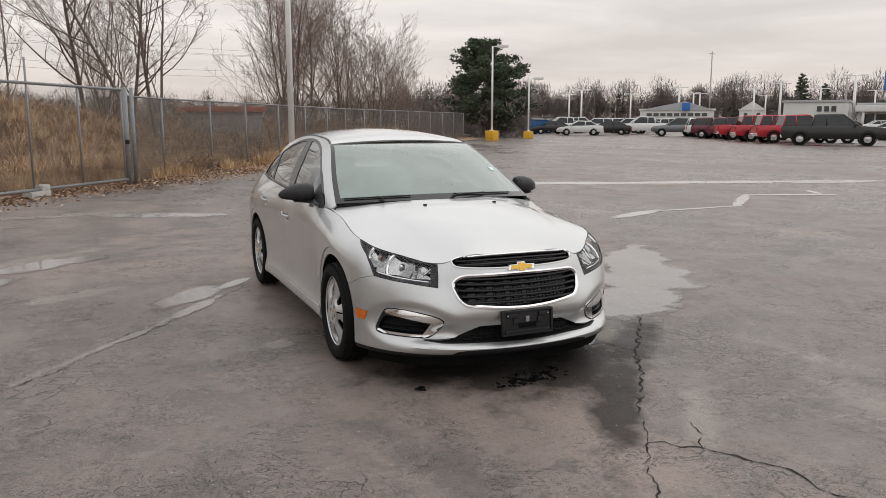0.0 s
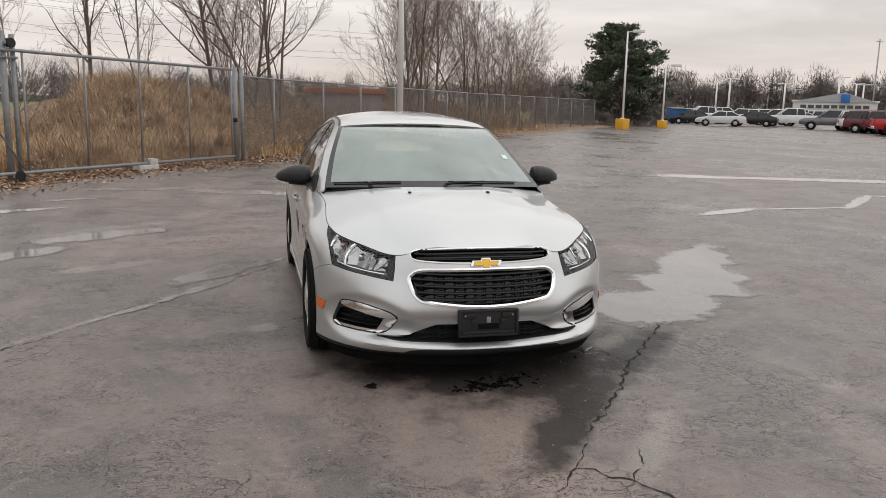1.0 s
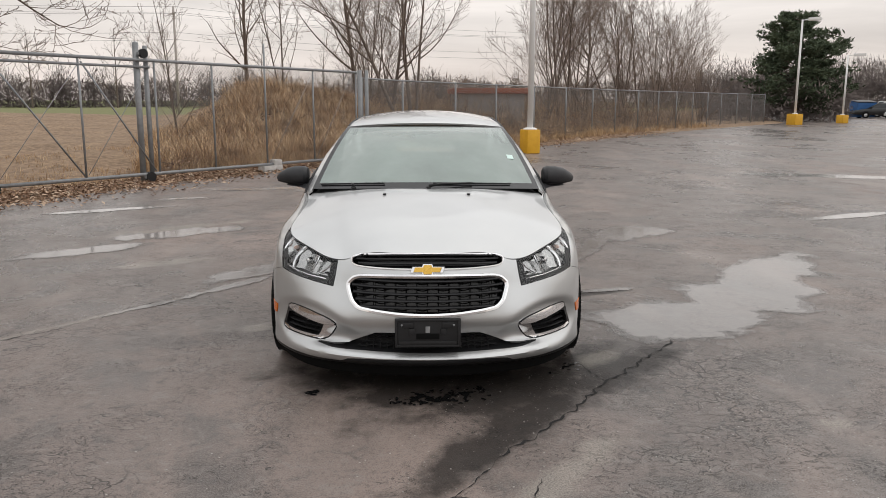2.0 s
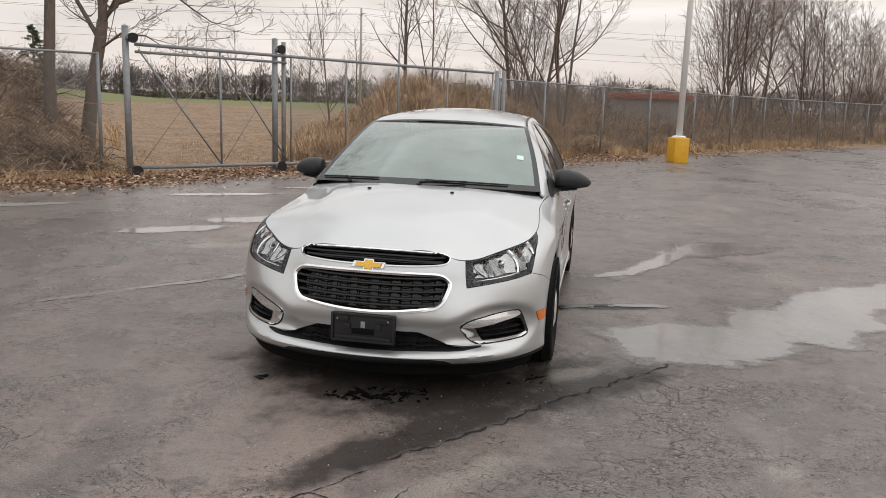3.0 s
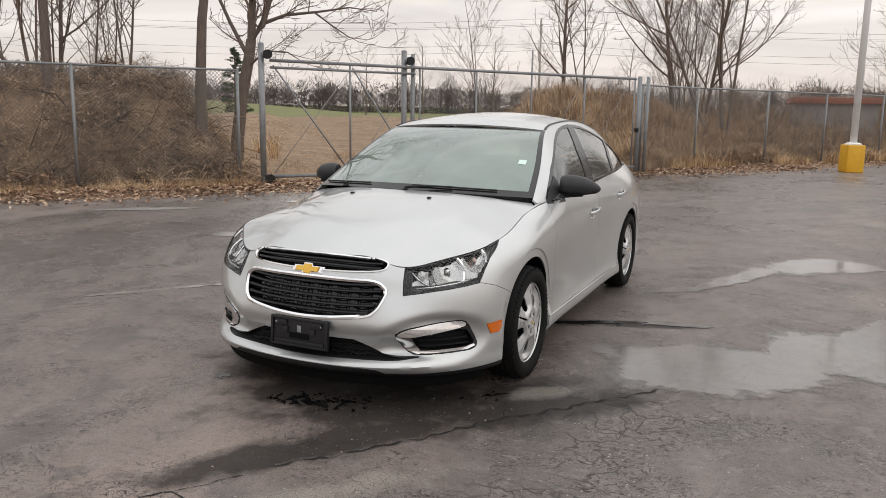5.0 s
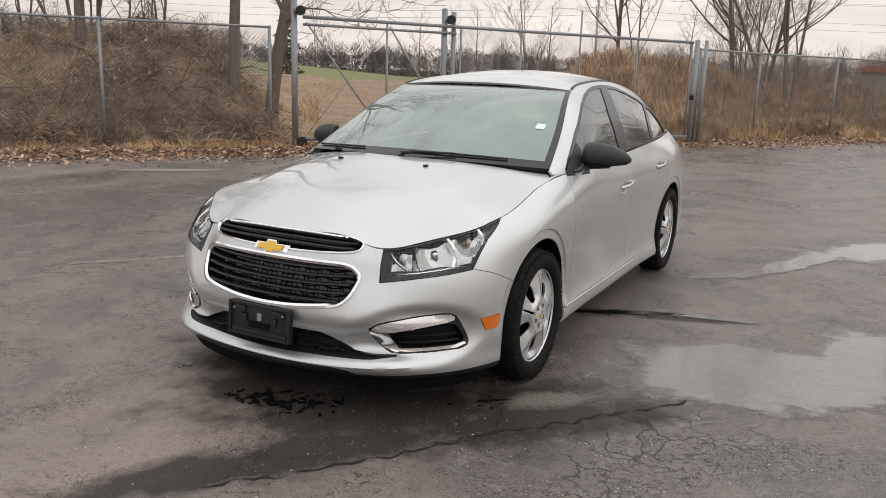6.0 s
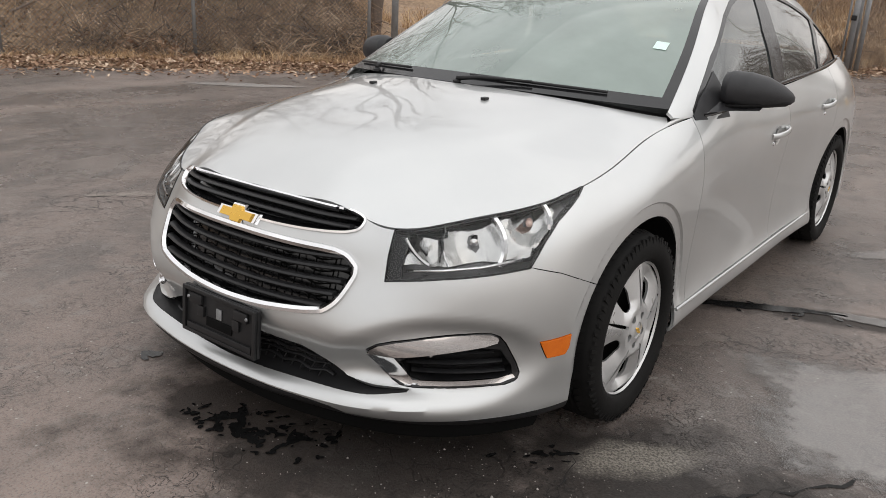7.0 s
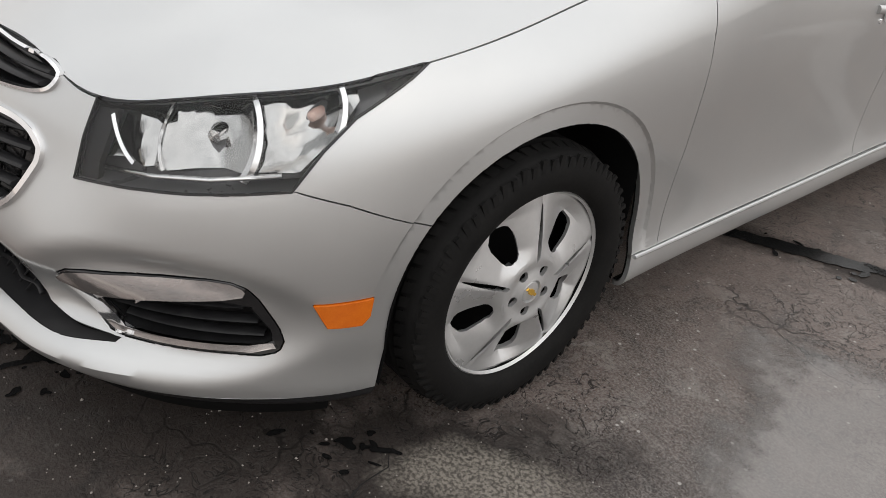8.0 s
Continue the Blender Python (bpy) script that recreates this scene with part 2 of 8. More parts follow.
# stations of the lower body, from the nose round to the tail: place in plan, then (inset, height) from sill to shoulder
STATIONS = [
    (0.000, -0.930, [(0.10, 0.170), (0.00, 0.195), (-0.022, 0.235), (0.040, 0.275), (0.012, 0.400), (0.000, 0.470), (0.028, 0.585), (0.068, 0.690), (0.136, 0.772)]),
    (0.250, -0.913, [(0.10, 0.170), (0.00, 0.197), (-0.026, 0.238), (0.038, 0.278), (0.012, 0.400), (0.002, 0.470), (0.032, 0.585), (0.070, 0.690), (0.134, 0.770)]),
    (0.375, -0.888, [(0.10, 0.170), (0.00, 0.199), (-0.031, 0.242), (0.032, 0.283), (0.008, 0.400), (0.004, 0.475), (0.045, 0.585), (0.080, 0.683), (0.134, 0.764)]),
    (0.470, -0.862, [(0.10, 0.170), (0.00, 0.200), (-0.034, 0.246), (0.026, 0.288), (0.002, 0.400), (0.006, 0.480), (0.060, 0.585), (0.092, 0.660), (0.130, 0.732)]),
    (0.680, -0.735, [(0.08, 0.172), (0.00, 0.198), (-0.016, 0.248), (0.006, 0.292), (0.000, 0.400), (0.006, 0.490), (0.030, 0.595), (0.075, 0.680), (0.135, 0.744)]),
    (0.815, -0.570, [(0.05, 0.174), (0.00, 0.198), (-0.004, 0.246), (0.000, 0.300), (0.000, 0.400), (0.004, 0.510), (0.022, 0.625), (0.062, 0.710), (0.135, 0.774)]),
    (0.880, -0.440, [(0.04, 0.176), (0.00, 0.200), (0.000, 0.250), (0.000, 0.310), (0.000, 0.400), (0.000, 0.520), (0.014, 0.640), (0.045, 0.730), (0.115, 0.800)]),
    (0.911, -0.260, [(0.03, 0.178), (0.00, 0.200), (0.000, 0.250), (0.000, 0.310), (0.000, 0.420), (0.000, 0.540), (0.006, 0.650), (0.030, 0.750), (0.106, 0.826)]),
    (0.926, 0.000, [(0.03, 0.178), (0.00, 0.200), (0.000, 0.250), (0.000, 0.310), (0.000, 0.440), (0.000, 0.560), (0.002, 0.680), (0.026, 0.790), (0.126, 0.862)]),
    (0.914, 0.360, [(0.03, 0.178), (0.00, 0.198), (0.000, 0.240), (0.010, 0.290), (0.014, 0.410), (0.010, 0.540), (0.006, 0.680), (0.028, 0.826), (0.126, 0.924)]),
    (0.908, 0.560, [(0.03, 0.178), (0.00, 0.198), (0.000, 0.240), (0.012, 0.290), (0.022, 0.410), (0.018, 0.540), (0.008, 0.680), (0.020, 0.836), (0.082, 0.954)]),
    (0.906, 1.300, [(0.03, 0.178), (0.00, 0.198), (0.000, 0.240), (0.014, 0.290), (0.026, 0.420), (0.022, 0.560), (0.010, 0.720), (0.016, 0.850), (0.066, 0.978)]),
    (0.908, 2.100, [(0.03, 0.178), (0.00, 0.198), (0.000, 0.240), (0.010, 0.290), (0.018, 0.440), (0.014, 0.600), (0.004, 0.760), (0.022, 0.880), (0.078, 1.006)]),
    (0.926, 2.690, [(0.03, 0.178), (0.00, 0.200), (0.000, 0.250), (0.000, 0.310), (0.000, 0.440), (0.000, 0.600), (0.004, 0.760), (0.040, 0.900), (0.130, 1.022)]),
    (0.890, 3.200, [(0.03, 0.190), (0.00, 0.220), (0.000, 0.260), (0.000, 0.320), (0.000, 0.440), (0.000, 0.600), (0.010, 0.760), (0.060, 0.900), (0.160, 1.032)]),
    (0.770, 3.540, [(0.05, 0.210), (0.00, 0.240), (0.000, 0.280), (0.000, 0.340), (0.000, 0.450), (0.000, 0.600), (0.020, 0.760), (0.060, 0.900), (0.140, 1.025)]),
    (0.450, 3.665, [(0.05, 0.220), (0.00, 0.250), (0.000, 0.290), (0.000, 0.350), (0.000, 0.460), (0.000, 0.600), (0.030, 0.760), (0.060, 0.900), (0.120, 1.030)]),
    (0.000, 3.690, [(0.05, 0.220), (0.00, 0.250), (0.000, 0.290), (0.000, 0.350), (0.000, 0.460), (0.000, 0.600), (0.030, 0.760), (0.060, 0.900), (0.120, 1.030)]),
]
VK = [0.0, 0.06, 0.10, 0.16, 0.28, 0.37, 0.48, 0.60, 0.73]


class Shell:
    def __init__(self):
        st = [(-x, y, r) for x, y, r in reversed(STATIONS[1:3])] + STATIONS + [(-x, y, r) for x, y, r in reversed(STATIONS[-3:-1])]
        xy = np.array([s[:2] for s in st])
        u = np.r_[0, np.cumsum(np.hypot(*np.diff(xy, axis=0).T))]
        u -= u[2]
        self.u1 = u[-3]
        self.us = u
        self.plan = spline(u, xy)
        self.rows = spline(u, np.array([np.ravel(s[2]) for s in st]))

    def column(self, u):
        """A function of v that gives the body's surface at plan distance u."""
        p, q = self.plan(u - 1e-3), self.plan(u + 1e-3)
        t = (q - p) / np.linalg.norm(q - p)
        inward = np.array([-t[1], t[0]])
        c = self.plan(u)
        prof = spline(VK, self.rows(u).reshape(-1, 2))

        def at(v):
            d, z = prof(v)
            return np.array([c[0] + inward[0] * d, c[1] + inward[1] * d, z])

        return at

    def u_at(self, y):
        lo, hi = 0.0, self.u1 * 0.9
        for _ in range(50):
            m = (lo + hi) / 2
            lo, hi = (m, hi) if self.plan(m)[1] < y else (lo, m)
        return lo


SHELL = Shell()


def grid_bm(P, close=False):
    """A bmesh from a grid of points P[i][j]."""
    bm = bmesh.new()
    vs = [[bm.verts.new(p) for p in row] for row in P]
    for i in range(len(P) - 1):
        for j in range(len(P[0]) - 1):
            q = []
            for v in (vs[i][j], vs[i + 1][j], vs[i + 1][j + 1], vs[i][j + 1]):
                if v not in q:
                    q.append(v)
            bm.faces.new(q)
    return bm


def mirrored(bm):
    """Adds the mirror image in x and joins it along the middle."""
    geom = bmesh.ops.duplicate(bm, geom=bm.verts[:] + bm.edges[:] + bm.faces[:])["geom"]
    vs = [g for g in geom if isinstance(g, bmesh.types.BMVert)]
    fs = [g for g in geom if isinstance(g, bmesh.types.BMFace)]
    for v in vs:
        v.co.x = -v.co.x
    bmesh.ops.reverse_faces(bm, faces=fs)
    bmesh.ops.remove_doubles(bm, verts=[v for v in bm.verts if abs(v.co.x) < 0.002], dist=0.0015)
    return bm


def sculpt(p):
    """Sinks the bumper round the fog lamps."""
    x, y, z = p
    if y < -0.30 and x > 0.30:
        s = 0.77 * x + 0.638 * y
        q = math.hypot((s - 0.055) / 0.285, (z - 0.378) / 0.125)
        k = min(max((1.12 - q) / 0.42, 0), 1)
        k = 0.024 * k * k * (3 - 2 * k)
        return (x - 0.638 * k, y + 0.77 * k, z)
    return (x, y, z)


def shell_half():
    us = list(np.arange(0, 1.90, 0.016)) + list(np.arange(1.90, SHELL.u1 - 0.03, 0.045)) + [SHELL.u1]
    vs = np.linspace(0, VK[-1], 52)
    P = []
    for u in us:
        c = SHELL.column(u)
        P.append([sculpt(c(v)) for v in vs])
    for row in (P[0], P[-1]):
        for k, p in enumerate(row):
            row[k] = (0.0, p[1], p[2])
    return grid_bm(P)


def rbf(pts):
    """A smooth height over the plan through the points (x, y, z), even in x."""
    pts = [(x, y, z) for x, y, z in pts] + [(-x, y, z) for x, y, z in pts if x > 0]
    X = np.array(pts)

    def k(r):
        return r ** 3

    n = len(X)
    K = k(np.hypot(X[:, None, 0] - X[None, :, 0], X[:, None, 1] - X[None, :, 1]))
    Q = np.c_[np.ones(n), X[:, :2]]
    A = np.block([[K + 1e-5 * np.eye(n), Q], [Q.T, np.zeros((3, 3))]])
    w = np.linalg.solve(A, np.r_[X[:, 2], np.zeros(3)])

    def f(x, y):
        return float(k(np.hypot(x - X[:, 0], y - X[:, 1])) @ w[:n] + w[n] + w[n + 1] * x + w[n + 2] * y)

    return f


TOP = VK[-1]
U_TIP = SHELL.u_at(-0.262)
U_COWL = SHELL.u_at(0.39)
HOOD_EDGE = [SHELL.column(u)(TOP) for u in np.linspace(0, U_COWL, 60)]
COWL_C, COWL_E = (0.0, 0.16), (0.765, 0.43)


def hood_height():
    edge = [tuple(SHELL.column(u)(TOP)) for u in np.linspace(0, U_COWL, 13)]
    inner = [(0, -0.62, 0.868), (0, -0.35, 0.930), (0.0, 0.012, 0.993), (0.262, 0.012, 0.984), (0.35, -0.45, 0.892), (0.0, 0.18, 1.010), (0.45, 0.24, 0.990), (0.765, 0.43, 0.952)]
    f = rbf(edge + inner)

    def z(x, y):
        t = (y + 0.75) / 1.1
        ridge = 0.43 + 0.17 * t
        s = min(max((ridge + 0.05 - abs(x)) / 0.10, 0), 1)
        rise = 0.007 * s * s * (3 - 2 * s) * math.sin(math.pi * min(max(t, 0), 1)) ** 0.7
        return f(x, y) + rise

    return z


HOOD_Z = hood_height()


def cowl_line(a):
    """The rear edge of the hood, from the middle (0) to the corner (1)."""
    return np.array([COWL_E[0] * a, COWL_C[1] + (COWL_E[1] - COWL_C[1]) * a ** 2.1])


def hood_half():
    na, nb = 36, 40
    top = lambda u: SHELL.column(u)(TOP)
    front = [top(U_TIP * a)[:2] for a in np.linspace(0, 1, na + 1)]
    side = [top(U_TIP + (U_COWL - U_TIP) * b)[:2] for b in np.linspace(0, 1, nb)] + [np.array(COWL_E)]
    nb = len(side) - 1
    P = []
    for i in range(na + 1):
        a = i / na
        col = []
        rear = cowl_line(a)
        for j in range(nb + 1):
            b = j / nb
            mid = np.array([0.0, front[0][1] + (COWL_C[1] - front[0][1]) * b])
            c = (1 - b) * front[i] + b * rear + (1 - a) * mid + a * side[j] - ((1 - a) * (1 - b) * front[0] + a * (1 - b) * front[-1] + (1 - a) * b * np.array(COWL_C) + a * b * np.array(COWL_E))
            if i == 0:
                c[0] = 0.0
            col.append((c[0], c[1], HOOD_Z(c[0], c[1])))
        P.append(col)
    return grid_bm(P)


# ---- greenhouse ----
BELT_Z = spline([0.40, 0.56, 1.3, 2.1, 2.69, 3.1, 3.3], [0.955, 0.948, 0.984, 1.012, 1.028, 1.036, 1.04])
OUT_Z = spline([0.40, 0.80, 1.18, 1.50, 1.94, 2.35, 2.75, 3.05, 3.30], [0.965, 1.185, 1.370, 1.415, 1.430, 1.402, 1.312, 1.180, 1.046])
BELT_X = spline([0.40, 0.56, 1.3, 2.1, 2.69, 3.1, 3.3], [0.790, 0.826, 0.840, 0.828, 0.790, 0.730, 0.680])
OUT_X = spline([0.40, 0.80, 1.18, 1.50, 1.94, 2.35, 2.75, 3.05, 3.30], [0.772, 0.690, 0.592, 0.560, 0.548, 0.556, 0.590, 0.620, 0.640])


def cabin_point(y, s, lift=0.0):
    """The cabin's side: s = 0 on the belt line, 1 on the roof's edge."""
    zb, zo, xb, xo = BELT_Z(y)[0], OUT_Z(y)[0], BELT_X(y)[0], OUT_X(y)[0]
    bulge = 0.030 * math.sin(math.pi * min(max(s, 0.0), 1) ** 0.9) * min(1, (zo - zb) / 0.3)
    return (xb + (xo - xb) * s + bulge + lift, y, zb + (zo - zb) * s)


def cabin_side():
    ys = np.linspace(0.415, 3.28, 90)
    return grid_bm([[cabin_point(y, s) for s in np.linspace(0, 1, 22)] for y in ys])


def cabin_x(y, z):
    zb, zo = BELT_Z(y)[0], OUT_Z(y)[0]
    return cabin_point(y, (z - zb) / max(zo - zb, 1e-3))[0]


def windshield_point(a, b):
    """a = -1 .. 1 across, b = 0 at the cowl .. 1 at the roof."""
    y = 0.43 + (1.18 - 0.43) * b
    x, _, z = cabin_point(y, 1.0)
    bow = 0.25 * (1 - b) + 0.10 * b
    arch = 0.030 * (1 - b) + 0.014 * b + 0.016 * math.sin(math.pi * b)
    k = 1 - abs(a) ** 2.1
    return (x * a, y - bow * k, z + arch * k)


def roof_point(a, y):
    t = (y - 1.18) / (2.62 - 1.18)
    x, _, z = cabin_point(y, 1.0)
    crown = 0.014 + 0.044 * math.sin(math.pi * min(max(0.10 + 0.72 * t, 0), 1)) ** 0.8
    k = 1 - abs(a) ** 2.3
    bow = 0.10 * max(0.0, 1 - t * 2.0)
    return (x * a, y - bow * k, z + crown * k)


# ---- cutting panels out of the surfaces ----
FRONT = (Vector((1, 0, 0)), Vector((0, 0, 1)))
SIDE = (Vector((0, 1, 0)), Vector((0, 0, 1)))
DIAG = (Vector((0.77, 0.638, 0)), Vector((0, 0, 1)))
PLAN = (Vector((1, 0, 0)), Vector((0, 1, 0)))


def proj(co, view):
    return (co.dot(view[0]), co.dot(view[1]))


def rounded(pts, n=2):
    """A closed outline with its corners rounded off."""
    for _ in range(n):
        out = []
        for i, p in enumerate(pts):
            q = pts[(i + 1) % len(pts)]
            out += [(0.80 * p[0] + 0.20 * q[0], 0.80 * p[1] + 0.20 * q[1]), (0.20 * p[0] + 0.80 * q[0], 0.20 * p[1] + 0.80 * q[1])]
        pts = out
    return pts


def even(pts):
    """A left-right symmetrical outline from its right half, top to bottom."""
    return pts + [(-x, z) for x, z in reversed(pts) if x > 1e-6]


def inside(p, poly):
    x, y, c = p[0], p[1], False
    j = len(poly) - 1
    for i in range(len(poly)):
        (xi, yi), (xj, yj) = poly[i], poly[j]
        if (yi > y) != (yj > y) and x < (xj - xi) * (y - yi) / (yj - yi) + xi:
            c = not c
        j = i
    return c


def cut(bm, pts, view, where, closed=True):
    """Splits the faces for which where(centre) holds along an outline seen in a view."""
    axis = view[0].cross(view[1])
    n = len(pts)

    def box(f):
        q = [proj(v.co, view) for v in f.verts]
        return min(s[0] for s in q), min(s[1] for s in q), max(s[0] for s in q), max(s[1] for s in q)

    def near(bx, a, b):
        return not (bx[2] < min(a[0], b[0]) - 0.003 or bx[0] > max(a[0], b[0]) + 0.003 or bx[3] < min(a[1], b[1]) - 0.003 or bx[1] > max(a[1], b[1]) + 0.003)

    lo = (min(p[0] for p in pts), min(p[1] for p in pts))
    hi = (max(p[0] for p in pts), max(p[1] for p in pts))
    pool_ = {}
    for f in bm.faces:
        if where(f.calc_center_median()):
            bx = box(f)
            if near(bx, lo, hi):
                pool_[f] = bx
    for i in range(n if closed else n - 1):
        a, b = pts[i], pts[(i + 1) % n]
        A, B = view[0] * a[0] + view[1] * a[1], view[0] * b[0] + view[1] * b[1]
        if (B - A).length < 1e-5:
            continue
        no = (B - A).cross(axis).normalized()
        fs = [f for f, bx in pool_.items() if near(bx, a, b)]
        if fs:
            geom = {}
            for f in fs:
                geom[f] = None
                for e in f.edges:
                    geom[e] = None
                for v in f.verts:
                    geom[v] = None
                del pool_[f]
            ret = bmesh.ops.bisect_plane(bm, geom=list(geom), dist=2e-5, plane_co=A, plane_no=no)["geom"]
            for g in ret:
                if isinstance(g, bmesh.types.BMFace):
                    pool_[g] = box(g)


def take(bm, keep):
    """A copy of bm with only the faces for which keep(face) holds."""
    out = bm.copy()
    drop = [f for f in out.faces if not keep(f)]
    bmesh.ops.delete(out, geom=drop, context="FACES")
    return out


def rim(bm, gap=0.0014, depth=0.012, skip_mid=False):
    """Draws the free edges of a panel back by gap and folds them inwards, so that panels meet in a real joint."""
    bm.normal_update()
    free = [e for e in bm.edges if len(e.link_faces) == 1]
    if skip_mid:
        free = [e for e in free if not all(abs(v.co.x) < 1e-4 for v in e.verts)]
    move = {}
    for e in free:
        f = e.link_faces[0]
        mid = (e.verts[0].co + e.verts[1].co) / 2
        d = f.calc_center_median() - mid
        t = (e.verts[1].co - e.verts[0].co).normalized()
        d = d - t * d.dot(t)
        if d.length > 1e-7:
            for v in e.verts:
                move[v] = move.get(v, Vector()) + d.normalized()
    normals = {v: v.normal.copy() for v in move}
    for v, d in move.items():
        if d.length > 1e-6:
            v.co += d.normalized() * gap
    ret = bmesh.ops.extrude_edge_only(bm, edges=free)["geom"]
    fresh = [g for g in ret if isinstance(g, bmesh.types.BMVert)]
    for v in fresh:
        near = min(move, key=lambda o: (o.co - v.co).length_squared) if len(move) < 60 else None
        if near is None:
            for e in v.link_edges:
                o = e.other_vert(v)
                if o in move and (o.co - v.co).length < 1e-9:
                    near = o
                    break
        if near is not None:
            v.co -= normals[near] * depth
    return bm


def flip_x(bm):
    out = bm.copy()
    for v in out.verts:
        v.co.x = -v.co.x
    bmesh.ops.reverse_faces(out, faces=out.faces[:])
    return out


def boundary_loops(bm):
    """The ordered free edges of a bmesh, as lists of points and normals."""
    bm.normal_update()
    nxt = {}
    for e in bm.edges:
        if len(e.link_faces) == 1:
            a, b = e.verts
            nxt.setdefault(a, []).append(b)
            nxt.setdefault(b, []).append(a)
    loops, seen = [], set()
    for v0 in list(nxt):
        if v0 in seen:
            continue
        loop, v, prev = [v0], v0, None
        seen.add(v0)
        while True:
            cand = [w for w in nxt[v] if w is not prev and w not in seen]
            if not cand:
                break
            prev, v = v, cand[0]
            seen.add(v)
            loop.append(v)
        loops.append([(w.co.copy(), w.normal.copy()) for w in loop])
    return sorted(loops, key=len, reverse=True)


def sweep(path, profile, closed=True, smooth_path=2, bm=None):
    """Sweeps a profile [(across, out)] along points with normals; across is to the inner side."""
    pts = [p.copy() for p, _ in path]
    nos = [n.copy() for _, n in path]
    # drop crowded points, then ease the path
    keep = [0]
    for i in range(1, len(pts)):
        if (pts[i] - pts[keep[-1]]).length > 0.004:
            keep.append(i)
    pts, nos = [pts[i] for i in keep], [nos[i] for i in keep]
    n = len(pts)
    for _ in range(smooth_path):
        if closed:
            pts = [(pts[i - 1] + pts[i] * 2 + pts[(i + 1) % n]) / 4 for i in range(n)]
        else:
            pts = [pts[0]] + [(pts[i - 1] + pts[i] * 2 + pts[i + 1]) / 4 for i in range(1, n - 1)] + [pts[-1]]
    nos = [(nos[i - 1] + nos[i] + nos[(i + 1) % n]).normalized() for i in range(n)]
    c = sum(pts, Vector()) / n
    bm = bm or bmesh.new()
    rings = []
    for i in range(n):
        t = (pts[(i + 1) % n] - pts[i - 1]) if closed or 0 < i < n - 1 else (pts[1] - pts[0] if i == 0 else pts[-1] - pts[-2])
        t.normalize()
        side = nos[i].cross(t).normalized()
        if closed and side.dot(c - pts[i]) < 0:
            side = -side
        rings.append([bm.verts.new(pts[i] + side * a + nos[i] * o) for a, o in profile])
    m = len(profile)
    for i in range(n if closed else n - 1):
        r, q = rings[i], rings[(i + 1) % n]
        for k in range(m):
            bm.faces.new((r[k], r[(k + 1) % m], q[(k + 1) % m], q[k]))
    if not closed:
        bm.faces.new(rings[0])
        bm.faces.new(list(reversed(rings[-1])))
    bmesh.ops.recalc_face_normals(bm, faces=bm.faces[:])
    return bm


def oval(w, h, lift=0.0, n=8):
    return [(w * math.cos(2 * math.pi * k / n), lift + h * math.sin(2 * math.pi * k / n)) for k in range(n)]


def recess(patch, vec):
    """Side walls and a back, sunk behind a patch by vec."""
    out = patch.copy()
    free = [e for e in out.edges if len(e.link_faces) == 1]
    for f in out.faces:
        pass
    base = [f for f in out.faces]
    ret = bmesh.ops.extrude_edge_only(out, edges=free)["geom"]
    old = set()
    for f in base:
        old.update(f.verts)
    # the patch goes down; the new free edge stays at the surface
    for v in old:
        v.co += Vector(vec)
    bmesh.ops.recalc_face_normals(out, faces=out.faces[:])
    return out


def loft(rings, caps=True, bm=None):
    """Faces between rings of equally many points."""
    bm = bm or bmesh.new()
    vs = [[bm.verts.new(p) for p in r] for r in rings]
    m = len(rings[0])
    for i in range(len(rings) - 1):
        for k in range(m):
            bm.faces.new((vs[i][k], vs[i][(k + 1) % m], vs[i + 1][(k + 1) % m], vs[i + 1][k]))
    if caps:
        bm.faces.new(list(reversed(vs[0])))
        bm.faces.new(vs[-1])
    bmesh.ops.recalc_face_normals(bm, faces=bm.faces[:])
    return bm


def tube(points, radii, n=8, bm=None, caps=True):
    """A round tube along points."""
    pts = [Vector(p) for p in points]
    bm = bm or bmesh.new()
    if not hasattr(radii, "__len__"):
        radii = [radii] * len(pts)
    rings = []
    ref = Vector((0, 0, 1)) if abs((pts[-1] - pts[0]).normalized().z) < 0.9 else Vector((1, 0, 0))
    for i, p in enumerate(pts):
        t = (pts[min(i + 1, len(pts) - 1)] - pts[max(i - 1, 0)]).normalized()
        a = t.cross(ref).normalized()
        b = t.cross(a)
        rings.append([bm.verts.new(p + (a * math.cos(2 * math.pi * k / n) + b * math.sin(2 * math.pi * k / n)) * radii[i]) for k in range(n)])
    for i in range(len(pts) - 1):
        for k in range(n):
            bm.faces.new((rings[i][k], rings[i + 1][k], rings[i + 1][(k + 1) % n], rings[i][(k + 1) % n]))
    if caps and n > 2:
        bm.faces.new(rings[0])
        bm.faces.new(list(reversed(rings[-1])))
    return bm


def box_bm(size, at=(0, 0, 0), bevel=0.0, turn=None, bm=None, seg=2):
    one = bmesh.new()
    bmesh.ops.create_cube(one, size=1.0, matrix=Matrix.Diagonal((*size, 1)))
    if bevel:
        bmesh.ops.bevel(one, geom=one.edges[:], offset=bevel, segments=seg, affect="EDGES", profile=0.6)
    m = Matrix.Translation(at) @ (turn.to_4x4() if turn else Matrix.Identity(4))
    bmesh.ops.transform(one, matrix=m, verts=one.verts[:])
    if bm is None:
        return one
    tmp = bpy.data.meshes.new("tmp")
    one.to_mesh(tmp)
    one.free()
    bm.from_mesh(tmp)
    bpy.data.meshes.remove(tmp)
    return bm


def merge(bm, other):
    tmp = bpy.data.meshes.new("tmp")
    other.to_mesh(tmp)
    other.free()
    bm.from_mesh(tmp)
    bpy.data.meshes.remove(tmp)
    return bm


